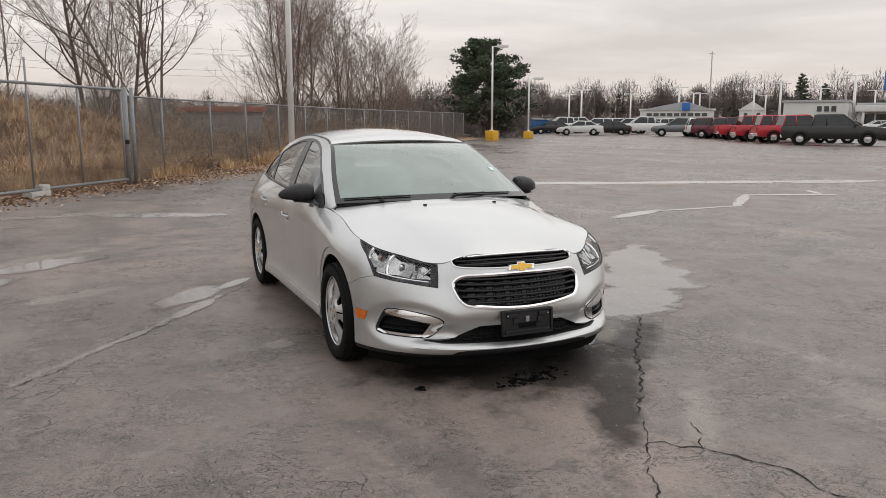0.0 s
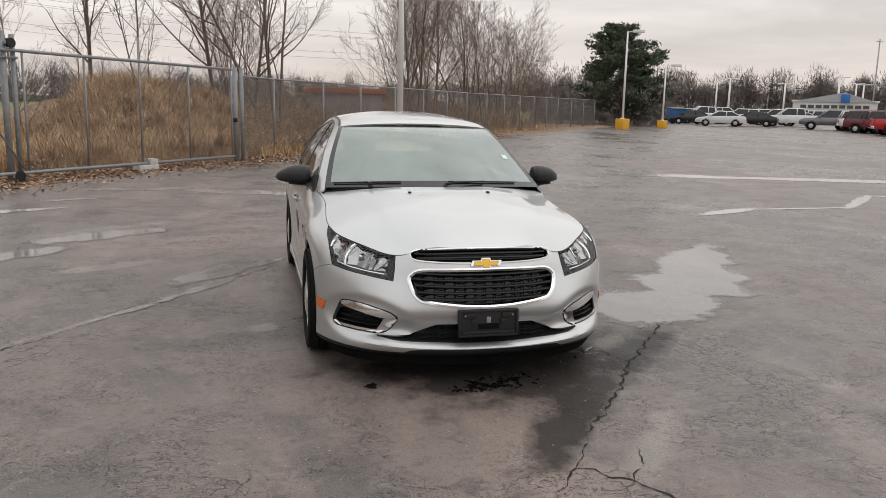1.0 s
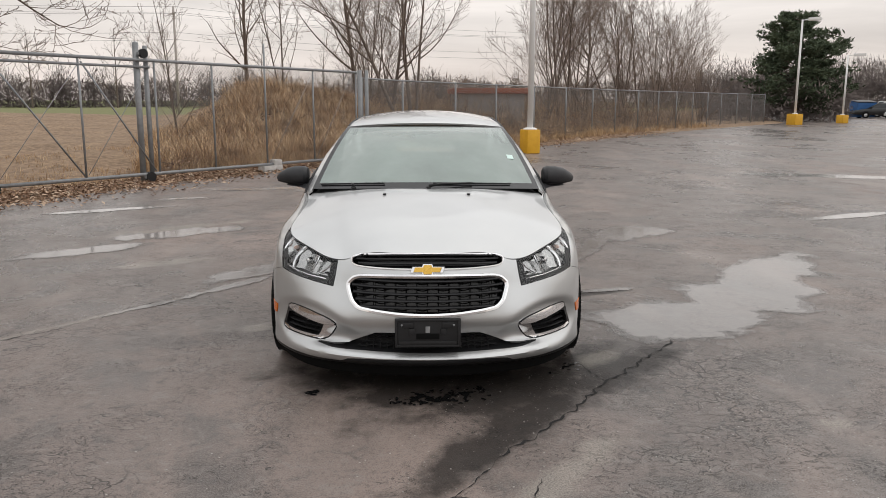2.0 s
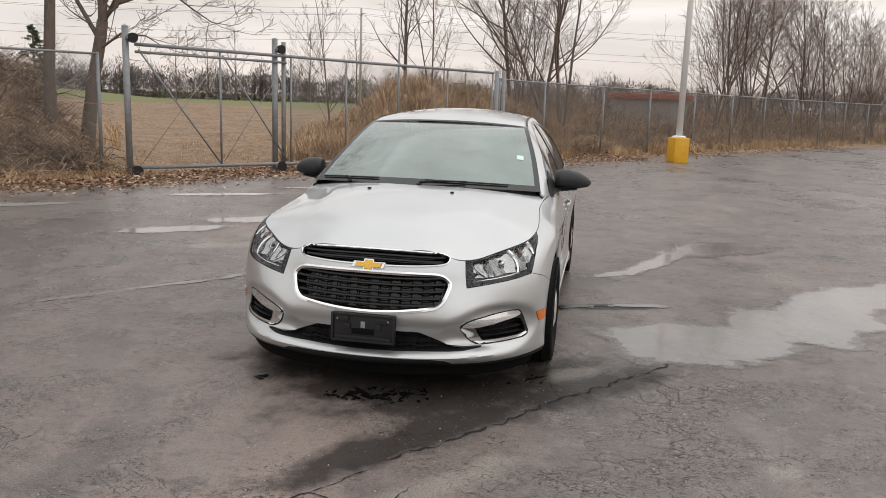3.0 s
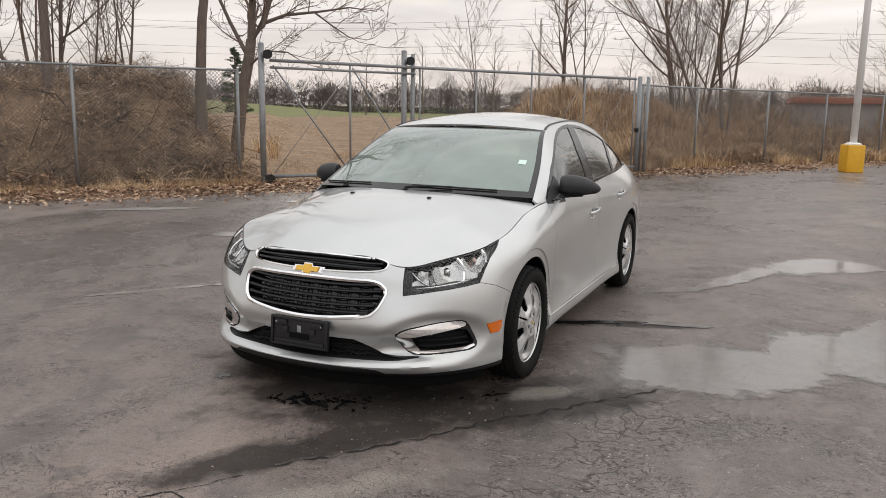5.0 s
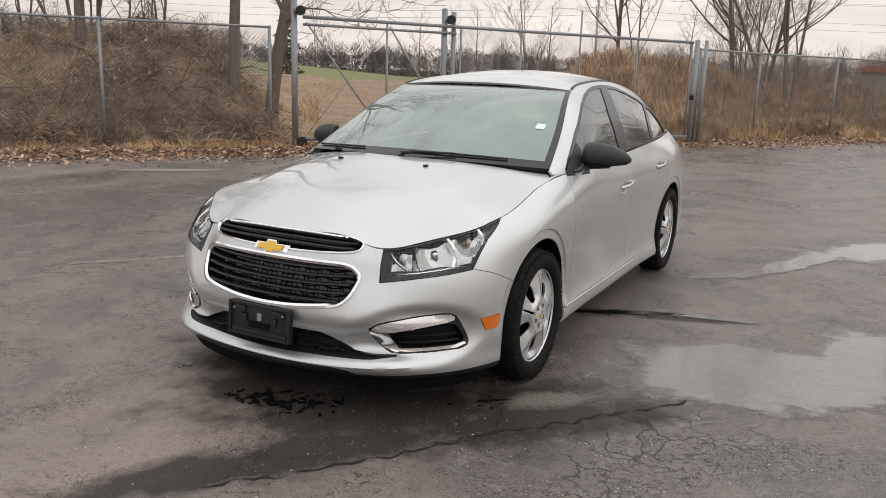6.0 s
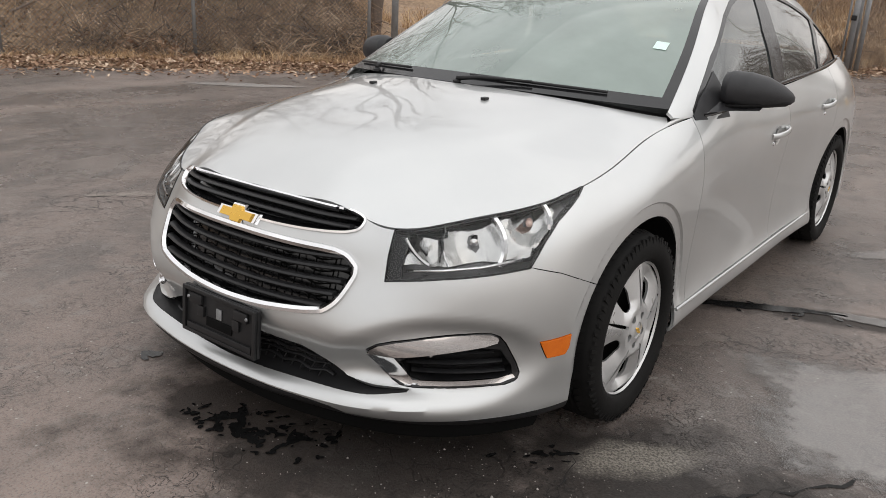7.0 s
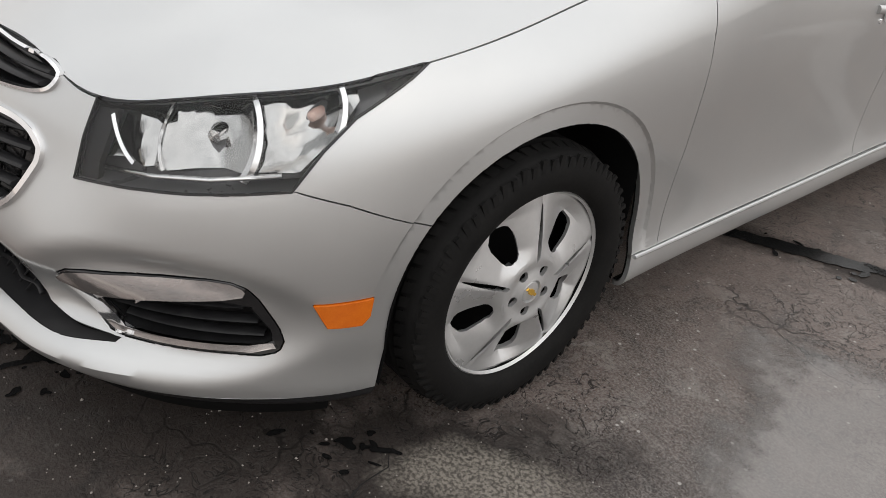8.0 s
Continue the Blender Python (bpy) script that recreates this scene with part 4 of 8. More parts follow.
    arc(0.284, 0.748, 0.062, -12, 88, 0.010, 0.008, "bright arc round the turn lamp")
    main = at_lamp(0.135, 0.696, 0.058)
    turn = at_lamp(0.290, 0.742, 0.046)
    ax = (0.5, -0.86, 0.03)
    part("bulb", place(lathe([(0.0, 0.020), (0.012, 0.016), (0.015, -0.005), (0.015, -0.03)], main, ax, 16), sx), M_CHROME, root)
    part("turn_bulb", place(lathe([(0.0, 0.014), (0.009, 0.009), (0.011, -0.006), (0.009, -0.03)], turn, ax, 16), sx), M_BULB, root, "pinkish amber bulb")
    pts = [at_lamp(s_, z_, 0.014) for s_, z_ in ((-0.050, 0.622), (0.05, 0.634), (0.15, 0.645), (0.265, 0.662))]
    part("lower_bezel", place(tube(pts, [0.005] * 4, 6), sx), M_CHROME, root, "chrome strip along the lamp's foot")
    patch.free()


for sx in (1, -1):
    headlight(sx)


# ---- fog-lamp bezels ----
def fog_bezel(sx):
    patch = panel("fog")
    cut(patch, FOG_HOLE, DIAG, lambda c: True)
    hole = take(patch, lambda f: inside(proj(f.calc_center_median(), DIAG), FOG_HOLE))
    frame_bm = take(patch, lambda f: not inside(proj(f.calc_center_median(), DIAG), FOG_HOLE))
    # the bezel leans inwards to the hole
    frame_bm.normal_update()
    root = part("fog_bezel", place(rim(frame_bm, 0.002, 0.010), sx), M_GLOSSBLACK, car, "black fog-lamp bezel with chrome trim")
    part("fog_recess", place(recess(hole, (-0.035, 0.05, 0)), sx), M_BLACK, root)
    top = rounded([(-0.160, 0.396), (-0.117, 0.4265), (0.041, 0.4555), (0.178, 0.4615), (0.214, 0.446), (0.205, 0.4265), (0.041, 0.407), (-0.075, 0.391)], 1)
    low = [(-0.158, 0.393), (-0.115, 0.389), (-0.078, 0.388), (-0.024, 0.314), (0.215, 0.3215), (0.258, 0.331), (0.266, 0.321), (0.222, 0.306), (-0.045, 0.298), (-0.085, 0.314)]
    for name, shape in (("chrome_brow", top), ("chrome_blade", low)):
        src = panel("fog")
        cut(src, shape, DIAG, lambda c: True)
        piece = take(src, lambda f: inside(proj(f.calc_center_median(), DIAG), shape))
        src.free()
        piece.normal_update()
        zs = [v.co.z for v in piece.verts]
        for v in piece.verts:
            k = (max(zs) - v.co.z) / (max(zs) - min(zs))
            v.co += v.normal * (0.002 + (0.009 * k if name == "chrome_brow" else 0.003))
        part(name, place(rim(piece, 0.0005, 0.007), sx), M_CHROME, root, "chrome trim strip")
    for z, s0, s1 in ((0.398, -0.050, 0.200), (0.366, -0.045, 0.225), (0.336, -0.030, 0.235)):
        pts = []
        for s in np.linspace(s0, s1, 9):
            o = Vector((0.77, 0.638, 0)) * s + Vector((0, 0, z))
            hit = BVH.ray_cast(o + Vector((0.638, -0.77, 0)) * 2.0, Vector((-0.638, 0.77, 0)))
            pts.append((hit[0] + Vector((-0.014, 0.020, 0)), Vector((0.638, -0.77, 0))))
        part("fog_slat", place(sweep(pts, oval(0.005, 0.016), closed=False, smooth_path=0), sx), M_BLACK, root)
    patch.free()
    hole.free()


for sx in (1, -1):
    fog_bezel(sx)
    mk = panel("marker")
    mk.normal_update()
    for v in mk.verts:
        v.co += v.normal * 0.004
    part("side_marker", place(rim(mk, 0.001, 0.010), sx), M_AMBER, car, "amber side marker lamp")


# ---- cabin: windows, pillars, roof ----
WINDOW = [(0.535, 0.90), (0.545, 0.972), (0.620, 1.020), (0.846, 1.143), (1.176, 1.293), (1.330, 1.345), (1.480, 1.378), (1.640, 1.398), (1.800, 1.406), (1.960, 1.402), (2.110, 1.390), (2.320, 1.357), (2.520, 1.310), (2.720, 1.240), (2.900, 1.150), (3.040, 1.060), (3.060, 1.02), (3.060, 0.90)]
PANES = {
    "front_window": [(0.800, 0.90), (0.800, 1.098), (0.990, 1.192), (1.190, 1.280), (1.340, 1.328), (1.490, 1.360), (1.640, 1.378), (1.755, 1.384), (1.575, 1.223), (1.492, 1.066), (1.470, 0.90)],
    "rear_window": [(1.910, 1.384), (2.110, 1.370), (2.320, 1.337), (2.510, 1.290), (2.580, 1.265), (2.400, 1.150), (2.330, 1.048), (2.320, 0.90), (1.600, 0.90), (1.650, 1.027), (1.780, 1.249)],
    "quarter_window": [(2.640, 1.248), (2.800, 1.180), (2.930, 1.100), (2.985, 1.050), (2.985, 0.90), (2.390, 0.90), (2.400, 1.048), (2.470, 1.140)],
}


def cabin(sx):
    bm = cabin_side()
    cut(bm, WINDOW, SIDE, lambda c: True)
    frame_faces = take(bm, lambda f: inside(proj(f.calc_center_median(), SIDE), WINDOW))
    body = take(bm, lambda f: not inside(proj(f.calc_center_median(), SIDE), WINDOW))
    part("pillar_frame", place(rim(body, 0.001, 0.012), sx), M_PAINT, car)
    for shape in PANES.values():
        cut(frame_faces, shape, SIDE, lambda c: True)
    rest = take(frame_faces, lambda f: not any(inside(proj(f.calc_center_median(), SIDE), s) for s in PANES.values()))
    trim = part("window_frame", place(rim(rest, 0.0, 0.014), sx), M_GLOSSBLACK, car, "gloss black window surround")
    for name, shape in PANES.items():
        pane = take(frame_faces, lambda f: inside(proj(f.calc_center_median(), SIDE), shape))
        for v in pane.verts:
            v.co.x -= 0.006
        g = part(name, place(pane, sx), M_SIDEGLASS, car, "tinted side window")
        g.visible_shadow = False
    belt = [(Vector(cabin_point(y, 0.0)) + Vector((0.004, 0, 0.004)), Vector((1, 0, 0.3)).normalized()) for y in np.linspace(0.60, 3.04, 40)]
    part("belt_trim", place(sweep(belt, oval(0.008, 0.005), closed=False, smooth_path=0), sx), M_GLOSSBLACK, trim)
    frame_faces.free()
    bm.free()


for sx in (1, -1):
    cabin(sx)
roof = part("roof", rim(grid_bm([[roof_point(a, y) for y in np.linspace(1.185, 2.66, 40)] for a in np.linspace(-1, 1, 50)]), 0.001, 0.012), M_PAINT, car)
for sx in (1, -1):
    path = [(Vector(cabin_point(y, 1.0)) + Vector((-0.004, 0, 0.003)), Vector((0.4, 0, 1)).normalized()) for y in np.linspace(1.20, 2.60, 40)]
    part("roof_ditch_strip", place(sweep(path, oval(0.009, 0.003), closed=False, smooth_path=0), sx), M_GREYPLASTIC, roof, "dark roof ditch strip")


def sheet(fn, a0, a1, na, b0, b1, nb):
    return grid_bm([[fn(a, b) for b in np.linspace(b0, b1, nb)] for a in np.linspace(a0, a1, na)])


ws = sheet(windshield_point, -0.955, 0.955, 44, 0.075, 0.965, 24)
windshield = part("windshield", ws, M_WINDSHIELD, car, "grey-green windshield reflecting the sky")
windshield.visible_shadow = False
for a0, a1, b0, b1 in ((-1, 1, 0.0, 0.075), (-1, 1, 0.965, 1.0), (-1, -0.955, 0.075, 0.965), (0.955, 1, 0.075, 0.965)):
    part("windshield_border", sheet(windshield_point, a0, a1, 44 if a1 - a0 > 1 else 4, b0, b1, 4 if b1 - b0 < 0.5 else 24), M_GLOSSBLACK, windshield)


def backlight_point(a, b):
    y0, y1 = 3.26, 2.66
    y = y0 + (y1 - y0) * b
    x, _, z = cabin_point(y, 1.0)
    k = 1 - abs(a) ** 2.2
    rx, ry, rz = roof_point(0, 2.66)
    crown = (rz - cabin_point(2.66, 1.0)[2]) * b + 0.02 * (1 - b)
    return (x * a, y + 0.10 * (1 - b) * k * 0.6, z + crown * k)


rear_glass = part("rear_glass", sheet(backlight_point, -1, 1, 30, 0.0, 1.0, 14), M_SIDEGLASS, car, "tinted rear window")
deck = grid_bm([[(x * s, y, z - 0.02 * abs(s) ** 2) for x, y, z in ((0.66, 3.24, 1.055), (0.68, 3.40, 1.058), (0.64, 3.55, 1.050))] for s in np.linspace(-1, 1, 20)])
part("trunk_lid", rim(deck, 0.001, 0.012), M_PAINT, car)

# cowl, wipers, washer jets
part("cowl", sheet(lambda a, b: (0.775 * a, 0.16 + 0.27 * abs(a) ** 2.1 - 0.02 + 0.10 * b, HOOD_Z(0.765 * abs(a), 0.16 + 0.27 * abs(a) ** 2.1) - 0.014 + 0.010 * b), -1, 1, 50, 0, 1, 4), M_BLACK, car, "black plastic cowl below the windshield")


def wiper(a0, a1, pivot):
    on = lambda a, b, up: Vector(windshield_point(a, b)) + Vector((0, -0.45, 0.9)) * up
    root = part("wiper", tube([on(pivot, 0.005, 0.016), on(pivot * 0.7 + (a0 + a1) * 0.15, 0.020, 0.022), on((a0 + a1) / 2, 0.045, 0.016)], [0.010, 0.008, 0.005], 6), M_BLACK, car, "black wiper arm and blade")
    part("wiper_blade", tube([on(a, 0.052, 0.008) for a in np.linspace(a0, a1, 14)], 0.0055, 6), M_BLACK, root)
    part("wiper_pivot", lathe([(0.0, 0.012), (0.014, 0.008), (0.016, 0.0)], on(pivot, 0.0, 0.006), (0, -0.3, 0.95), 12), M_BLACK, root)


wiper(0.06, 0.74, 0.02)
wiper(-0.93, -0.36, -0.62)
for sx in (1, -1):
    z = HOOD_Z(0.262, 0.010)
    part("washer_jet", box_bm((0.020, 0.026, 0.010), (sx * 0.262, 0.010, z + 0.004), 0.003), M_BLACK, hood, "small black washer jet")
sp, sn = Vector(windshield_point(0.83, 0.44)), Vector((0, -0.45, 0.9))
st = bmesh.new()
q = [Vector(windshield_point(a, b)) + Vector((0, -0.0015, 0.003)) for a, b in ((0.815, 0.415), (0.88, 0.415), (0.885, 0.475), (0.82, 0.475))]
vs = [st.verts.new(p) for p in q]
st.faces.new(vs)
part("windshield_sticker", st, M_STICKER, windshield, "pale green service sticker inside the glass")


# ---- mirrors ----
def mirror(sx):
    # housing: an egg that tapers outwards
    rings = []
    for t, cy, cz, ry, rz in ((0.0, 0.800, 1.040, 0.030, 0.034), (0.03, 0.785, 1.040, 0.060, 0.058), (0.14, 0.780, 1.042, 0.075, 0.066), (0.40, 0.790, 1.040, 0.076, 0.066), (0.65, 0.808, 1.036, 0.066, 0.056), (0.85, 0.835, 1.026, 0.046, 0.038), (0.96, 0.852, 1.019, 0.024, 0.022), (1.0, 0.860, 1.017, 0.006, 0.008)):
        x = 0.835 + 0.243 * t
        ring = []
        for k in range(22):
            a = 2 * math.pi * k / 22
            c, s = math.cos(a), math.sin(a)
            yy = cy + ry * (c if c < 0 else c * 0.45)
            ring.append((x, yy, cz + rz * math.copysign(abs(s) ** 0.85, s)))
        rings.append(ring)
    root = part("side_mirror", place(loft(rings), sx), M_GREYPLASTIC, car, "dark grey plastic side mirror")
    foot = loft([[(0.790 + dx, 0.62 + dy, 0.968 + dz) for dx, dy, dz in ((0, -0.03, -0.01), (0.02, -0.03, -0.012), (0.02, 0.10, 0.02), (0.0, 0.10, 0.022))], [(0.86 + dx, 0.74 + dy, 0.985 + dz) for dx, dy, dz in ((0, -0.030, -0.020), (0.03, -0.03, -0.020), (0.03, 0.04, 0.004), (0.0, 0.04, 0.006))], [(0.96 + dx, 0.79 + dy, 0.988 + dz) for dx, dy, dz in ((0, -0.045, -0.014), (0.03, -0.045, -0.014), (0.03, 0.02, 0.004), (0.0, 0.02, 0.006))]])
    part("mirror_arm", place(foot, sx), M_GREYPLASTIC, root)
    lip = [(Vector((0.87 + 0.19 * t, 0.735 + 0.10 * t ** 2, 0.976 + 0.022 * t)), Vector((0, -0.5, -0.8)).normalized()) for t in np.linspace(0, 1, 10)]
    part("mirror_lower_edge", place(sweep(lip, oval(0.016, 0.007), closed=False, smooth_path=0), sx), M_BLACK, root)
    glass_bm = lathe([(0.0, 0.0), (0.055, 0.0)], (0.94, 0.824, 1.04), (0, 1, 0), 20)
    for v in glass_bm.verts:
        v.co.x = 0.94 + (v.co.x - 0.94) * 1.5
    part("mirror_glass", place(glass_bm, sx), M_CHROME, root)


for sx in (1, -1):
    mirror(sx)

# sail panels below the mirrors
for sx in (1, -1):
    bm = grid_bm([[tuple(Vector(cabin_point(y, s)) + Vector((0.006, 0, 0))) for s in np.linspace(-0.08, h, 5)] for y, h in ((0.535, 0.10), (0.60, 0.42), (0.70, 0.55), (0.80, 0.62))])
    part("sail_panel", place(rim(bm, 0.0, 0.008), sx), M_GREYPLASTIC, car)


# ---- door handles ----
def handle(y0, y1, z0, z1, sx, door):
    path = []
    hit_x = lambda y, z: BVH.ray_cast(Vector((2.0, y, z)), Vector((-1, 0, 0)))[0].x
    n = 16
    for i in range(n + 1):
        t = i / n
        y, z = y0 + (y1 - y0) * t, z0 + (z1 - z0) * t
        lift = 0.030 * math.sin(math.pi * min(max(t, 0.001), 0.999)) ** 0.45
        path.append((Vector((hit_x(y, z) + lift, y, z)), Vector((1, 0, 0))))
    h = part("door_handle", place(sweep(path, oval(0.013, 0.008, n=10), closed=False, smooth_path=1), sx), M_PAINT, door)
    cup = lathe([(0.0, 0.0), (0.03, 0.001), (0.042, 0.006)], (hit_x((y0 + y1) / 2, z0) - 0.002, y0 * 0.62 + y1 * 0.38, z0 - 0.004), (1, 0, 0), 20)
    part("handle_cup", place(cup, sx), M_WHEELSILVER, h)
    lock = lathe([(0.0, 0.006), (0.008, 0.005), (0.009, 0.0)], (hit_x(y0 + 0.05, z0 - 0.035), y0 + 0.05, z0 - 0.038), (1, 0, 0), 12)
    part("lock_cap", place(lock, sx), M_CHROME, h)


for sx in (1, -1):
    handle(1.335, 1.585, 0.792, 0.806, sx, doors["front_door", sx])
    handle(2.190, 2.405, 0.846, 0.862, sx, doors["rear_door", sx])
    path = [(Vector((0.909, y, 0.262)), Vector((1, 0, 0))) for y in np.linspace(0.40, 2.30, 40)]
    part("sill_trim", place(sweep(path, oval(0.006, 0.006), closed=False, smooth_path=0), sx), M_PAINT, doors["rocker", sx])


# ---- wheels ----
def tyre_bm():
    prof = [(0.218, -0.085), (0.226, 0.074), (0.231, 0.092), (0.242, 0.101), (0.262, 0.106), (0.284, 0.104), (0.298, 0.099), (0.308, 0.091), (0.314, 0.080), (0.3178, 0.066), (0.3190, 0.040), (0.315, 0.036), (0.315, 0.030), (0.3245, 0.027), (0.3245, 0.004), (0.319, 0.001), (0.319, -0.005), (0.3245, -0.008), (0.3235, -0.060), (0.312, -0.085), (0.285, -0.104), (0.240, -0.100), (0.218, -0.085)]
    return lathe(prof, (0, 0, 0), (1, 0, 0), 96)


def disc_bm(r0, r1, nr, na):
    return grid_bm([[(0, r * math.cos(2 * math.pi * a / na), r * math.sin(2 * math.pi * a / na)) for r in np.linspace(r0, r1, nr)] for a in range(na + 1)])


def rotated(pts, a):
    c, s = math.cos(a), math.sin(a)
    return [(c * x - s * y, s * x + c * y) for x, y in pts]


def cover_bm():
    """Five pairs of flat petals with a slot in each pair and a pocket between pairs."""
    P = [[(0, r * math.cos(a), r * math.sin(a)) for r in np.linspace(0.028, 0.222, 32)] for a in np.linspace(radians(-36), radians(36), 61)]
    one = grid_bm(P)
    flat = (Vector((0, 1, 0)), Vector((0, 0, 1)))
    pocket = rounded([(0.096, -0.008), (0.106, -0.0220), (0.150, -0.0335), (0.180, -0.030), (0.188, 0.006), (0.170, 0.0335), (0.106, 0.0220), (0.096, 0.008)], 1)
    half_slot = [(0.070, 0.0), (0.082, 0.0055), (0.120, 0.0060), (0.160, 0.0045), (0.198, 0.0020), (0.203, 0.0), (0.198, -0.0020), (0.160, -0.0045), (0.120, -0.0060), (0.082, -0.0055)]
    ring = [(0.052 + 0.0125 * math.cos(a), 0.0125 * math.sin(a)) for a in np.linspace(0, 2 * math.pi, 15)[:-1]]
    holes = [pocket, ring] + [rotated(half_slot, a) for a in (radians(-36), radians(36))]
    for h in holes:
        cut(one, h, flat, lambda c: True)
    drop = [f for f in one.faces if any(inside(proj(f.calc_center_median(), flat), h) for h in holes)]
    bmesh.ops.delete(one, geom=drop, context="FACES")
    for v in one.verts:
        y, z = v.co.y, v.co.z
        r, a = math.hypot(y, z), abs(math.degrees(math.atan2(z, y)))
        dome = 0.030 - 0.030 * (max(r - 0.045, 0) / 0.177) ** 1.35
        dish = -0.008 * math.exp(-((r - 0.052) / 0.020) ** 2)
        fade = min(1, max(0, (r - 0.082) / 0.03))
        lean = -0.025 * (max(36 - a, 0) / 30) ** 1.3 * fade * min(1, max(0.25, (0.222 - r) / 0.03))
        h = dome + dish + lean - 0.004 * math.exp(-((36 - a) / 2.2) ** 2) * fade
        v.co.x = h
    bm = bmesh.new()
    for k in range(5):
        q = one.copy()
        bmesh.ops.transform(q, matrix=Matrix.Rotation(radians(72 * k + 18), 4, "X"), verts=q.verts[:])
        merge(bm, q)
    one.free()
    bmesh.ops.remove_doubles(bm, verts=bm.verts[:], dist=2e-4)
    bm.normal_update()
    if sum(f.normal.x for f in bm.faces) < 0:
        bmesh.ops.reverse_faces(bm, faces=bm.faces[:])
    return rim(bm, 0.0, 0.010)


def wheel_thing():
    """One wheel, its outer face towards +x, hub at the origin."""
    ty = part("wheel", tyre_bm(), M_RUBBER, car, "black tyre with silver ten-spoke wheel cover")
    lugs = bmesh.new()
    n = 64
    for k in range(n):
        a = 2 * math.pi * k / n
        for x, dx, sk in ((0.080, 0.046, 0.014), (-0.070, 0.05, -0.014)):
            m = Matrix.Rotation(a, 3, "X")
            q = box_bm((dx, 0.0235, 0.012), (0, 0, 0))
            for v in q.verts:
                v.co.y += sk * (v.co.x / dx)
                if abs(v.co.x + x) > abs(x):
                    v.co.z -= 0.016 if abs(v.co.x) > 0 and (v.co.x > 0) == (x > 0) else 0
                v.co = m @ (v.co + Vector((x - math.copysign(0.012, x), 0, 0.3188)))
            merge(lugs, q)
    tagged(part("tread", lugs, M_RUBBER, ty, smooth=False), kind="stuff")
    side = bmesh.new()
    for k in range(72):
        a = 2 * math.pi * k / 72
        m = Matrix.Rotation(a, 3, "X")
        long = 0.030 if k % 2 else 0.019
        q = box_bm((0.007, 0.0115, long), (0, 0, 0))
        for v in q.verts:
            v.co.y += 0.30 * v.co.z
            v.co.x -= 0.42 * max(0.0, v.co.z)
            v.co = m @ (v.co + Vector((0.0995, 0, 0.3005)))
        merge(side, q)
    tagged(part("sidewall_ribbing", side, M_RUBBER, ty, smooth=False), kind="stuff")
    part("rim_barrel", lathe([(0.2265, 0.082), (0.222, 0.072), (0.205, 0.060), (0.200, -0.02), (0.0, -0.02)], (0, 0, 0), (1, 0, 0), 48), M_DARK, ty)
    cv = cover_bm()
    for v in cv.verts:
        v.co.x += 0.078
    part("wheel_cover", cv, M_WHEELSILVER, ty, "silver plastic wheel cover", sharp=22.0)
    part("cover_rim", lathe([(0.2285, 0.072), (0.2280, 0.083), (0.2250, 0.085), (0.2205, 0.078)], (0, 0, 0), (1, 0, 0), 72), M_WHEELSILVER, ty, "thin silver edge of the cover")
    part("hub_cap", lathe([(0.0, 0.106), (0.022, 0.104), (0.028, 0.098), (0.031, 0.086)], (0, 0, 0), (1, 0, 0), 32), M_WHEELSILVER, ty)
    bd = badge(0.26, 0.003, 0, (0, 0, 0))
    for v in bd.verts:
        v.co = Vector((0.1055 - v.co.y, v.co.x, v.co.z))
    part("hub_badge", bd, M_GOLD, ty, "small gold hub badge")
    for k in range(5):
        a = radians(72 * k + 18)
        nut = lathe([(0.0, 0.084), (0.008, 0.083), (0.010, 0.076), (0.010, 0.05)], (0, 0.052 * math.cos(a), 0.052 * math.sin(a)), (1, 0, 0), 6)
        part("wheel_nut", nut, M_GALV, ty)
    return ty


w0 = wheel_thing()
w0.location = (0.828, -0.010, 0.3235)
w0.rotation_euler = (radians(-40), 0, 0)
for x, y, a in ((0.812, 2.688, 40), (-0.828, -0.010, 25), (-0.812, 2.688, 130)):
    m = Matrix.Translation((x, y, 0.3235)) @ (Matrix.Rotation(math.pi, 4, "Z") if x < 0 else Matrix.Identity(4)) @ Matrix.Rotation(radians(a), 4, "X")
    c = copy_thing(w0, m)


# ---- interior ----
def seat(x, y, w):
    root = part("seat", box_bm((w, 0.50, 0.16), (x, y, 0.50), 0.05, None, None, 3), M_INTERIOR, car, "dark cloth seat")
    part("backrest", box_bm((w * 0.96, 0.14, 0.62), (x, y + 0.30, 0.80), 0.05, Matrix.Rotation(radians(-14), 3, "X"), None, 3), M_INTERIOR, root)
    if w < 0.7:
        part("headrest", box_bm((0.25, 0.09, 0.17), (x, y + 0.40, 1.17), 0.035, Matrix.Rotation(radians(-10), 3, "X"), None, 3), M_INTERIOR, root)
    return root


seat(0.37, 1.25, 0.50)
seat(-0.37, 1.25, 0.50)
seat(0.0, 2.15, 1.20)
part("dashboard", grid_bm([[(x, 0.46 + dy, z - 0.03 * (x / 0.7) ** 2) for dy, z in ((-0.12, 0.955), (0.05, 0.975), (0.25, 0.965), (0.33, 0.93), (0.34, 0.70))] for x in np.linspace(-0.72, 0.72, 20)]), M_INTERIOR, car, "dark dashboard")
part("steering_wheel", sweep([(Vector((0.37 + 0.185 * math.cos(a), 0.90 + 0.06 * math.sin(a), 0.93 + 0.175 * math.sin(a))), Vector((0, -0.94, 0.34))) for a in np.linspace(0, 2 * math.pi, 37)[:-1]], oval(0.014, 0.014), smooth_path=0), M_INTERIOR, car, "dark steering wheel")
part("rear_view_mirror", box_bm((0.24, 0.03, 0.07), (0, 1.04, 1.315), 0.012), M_INTERIOR, car)
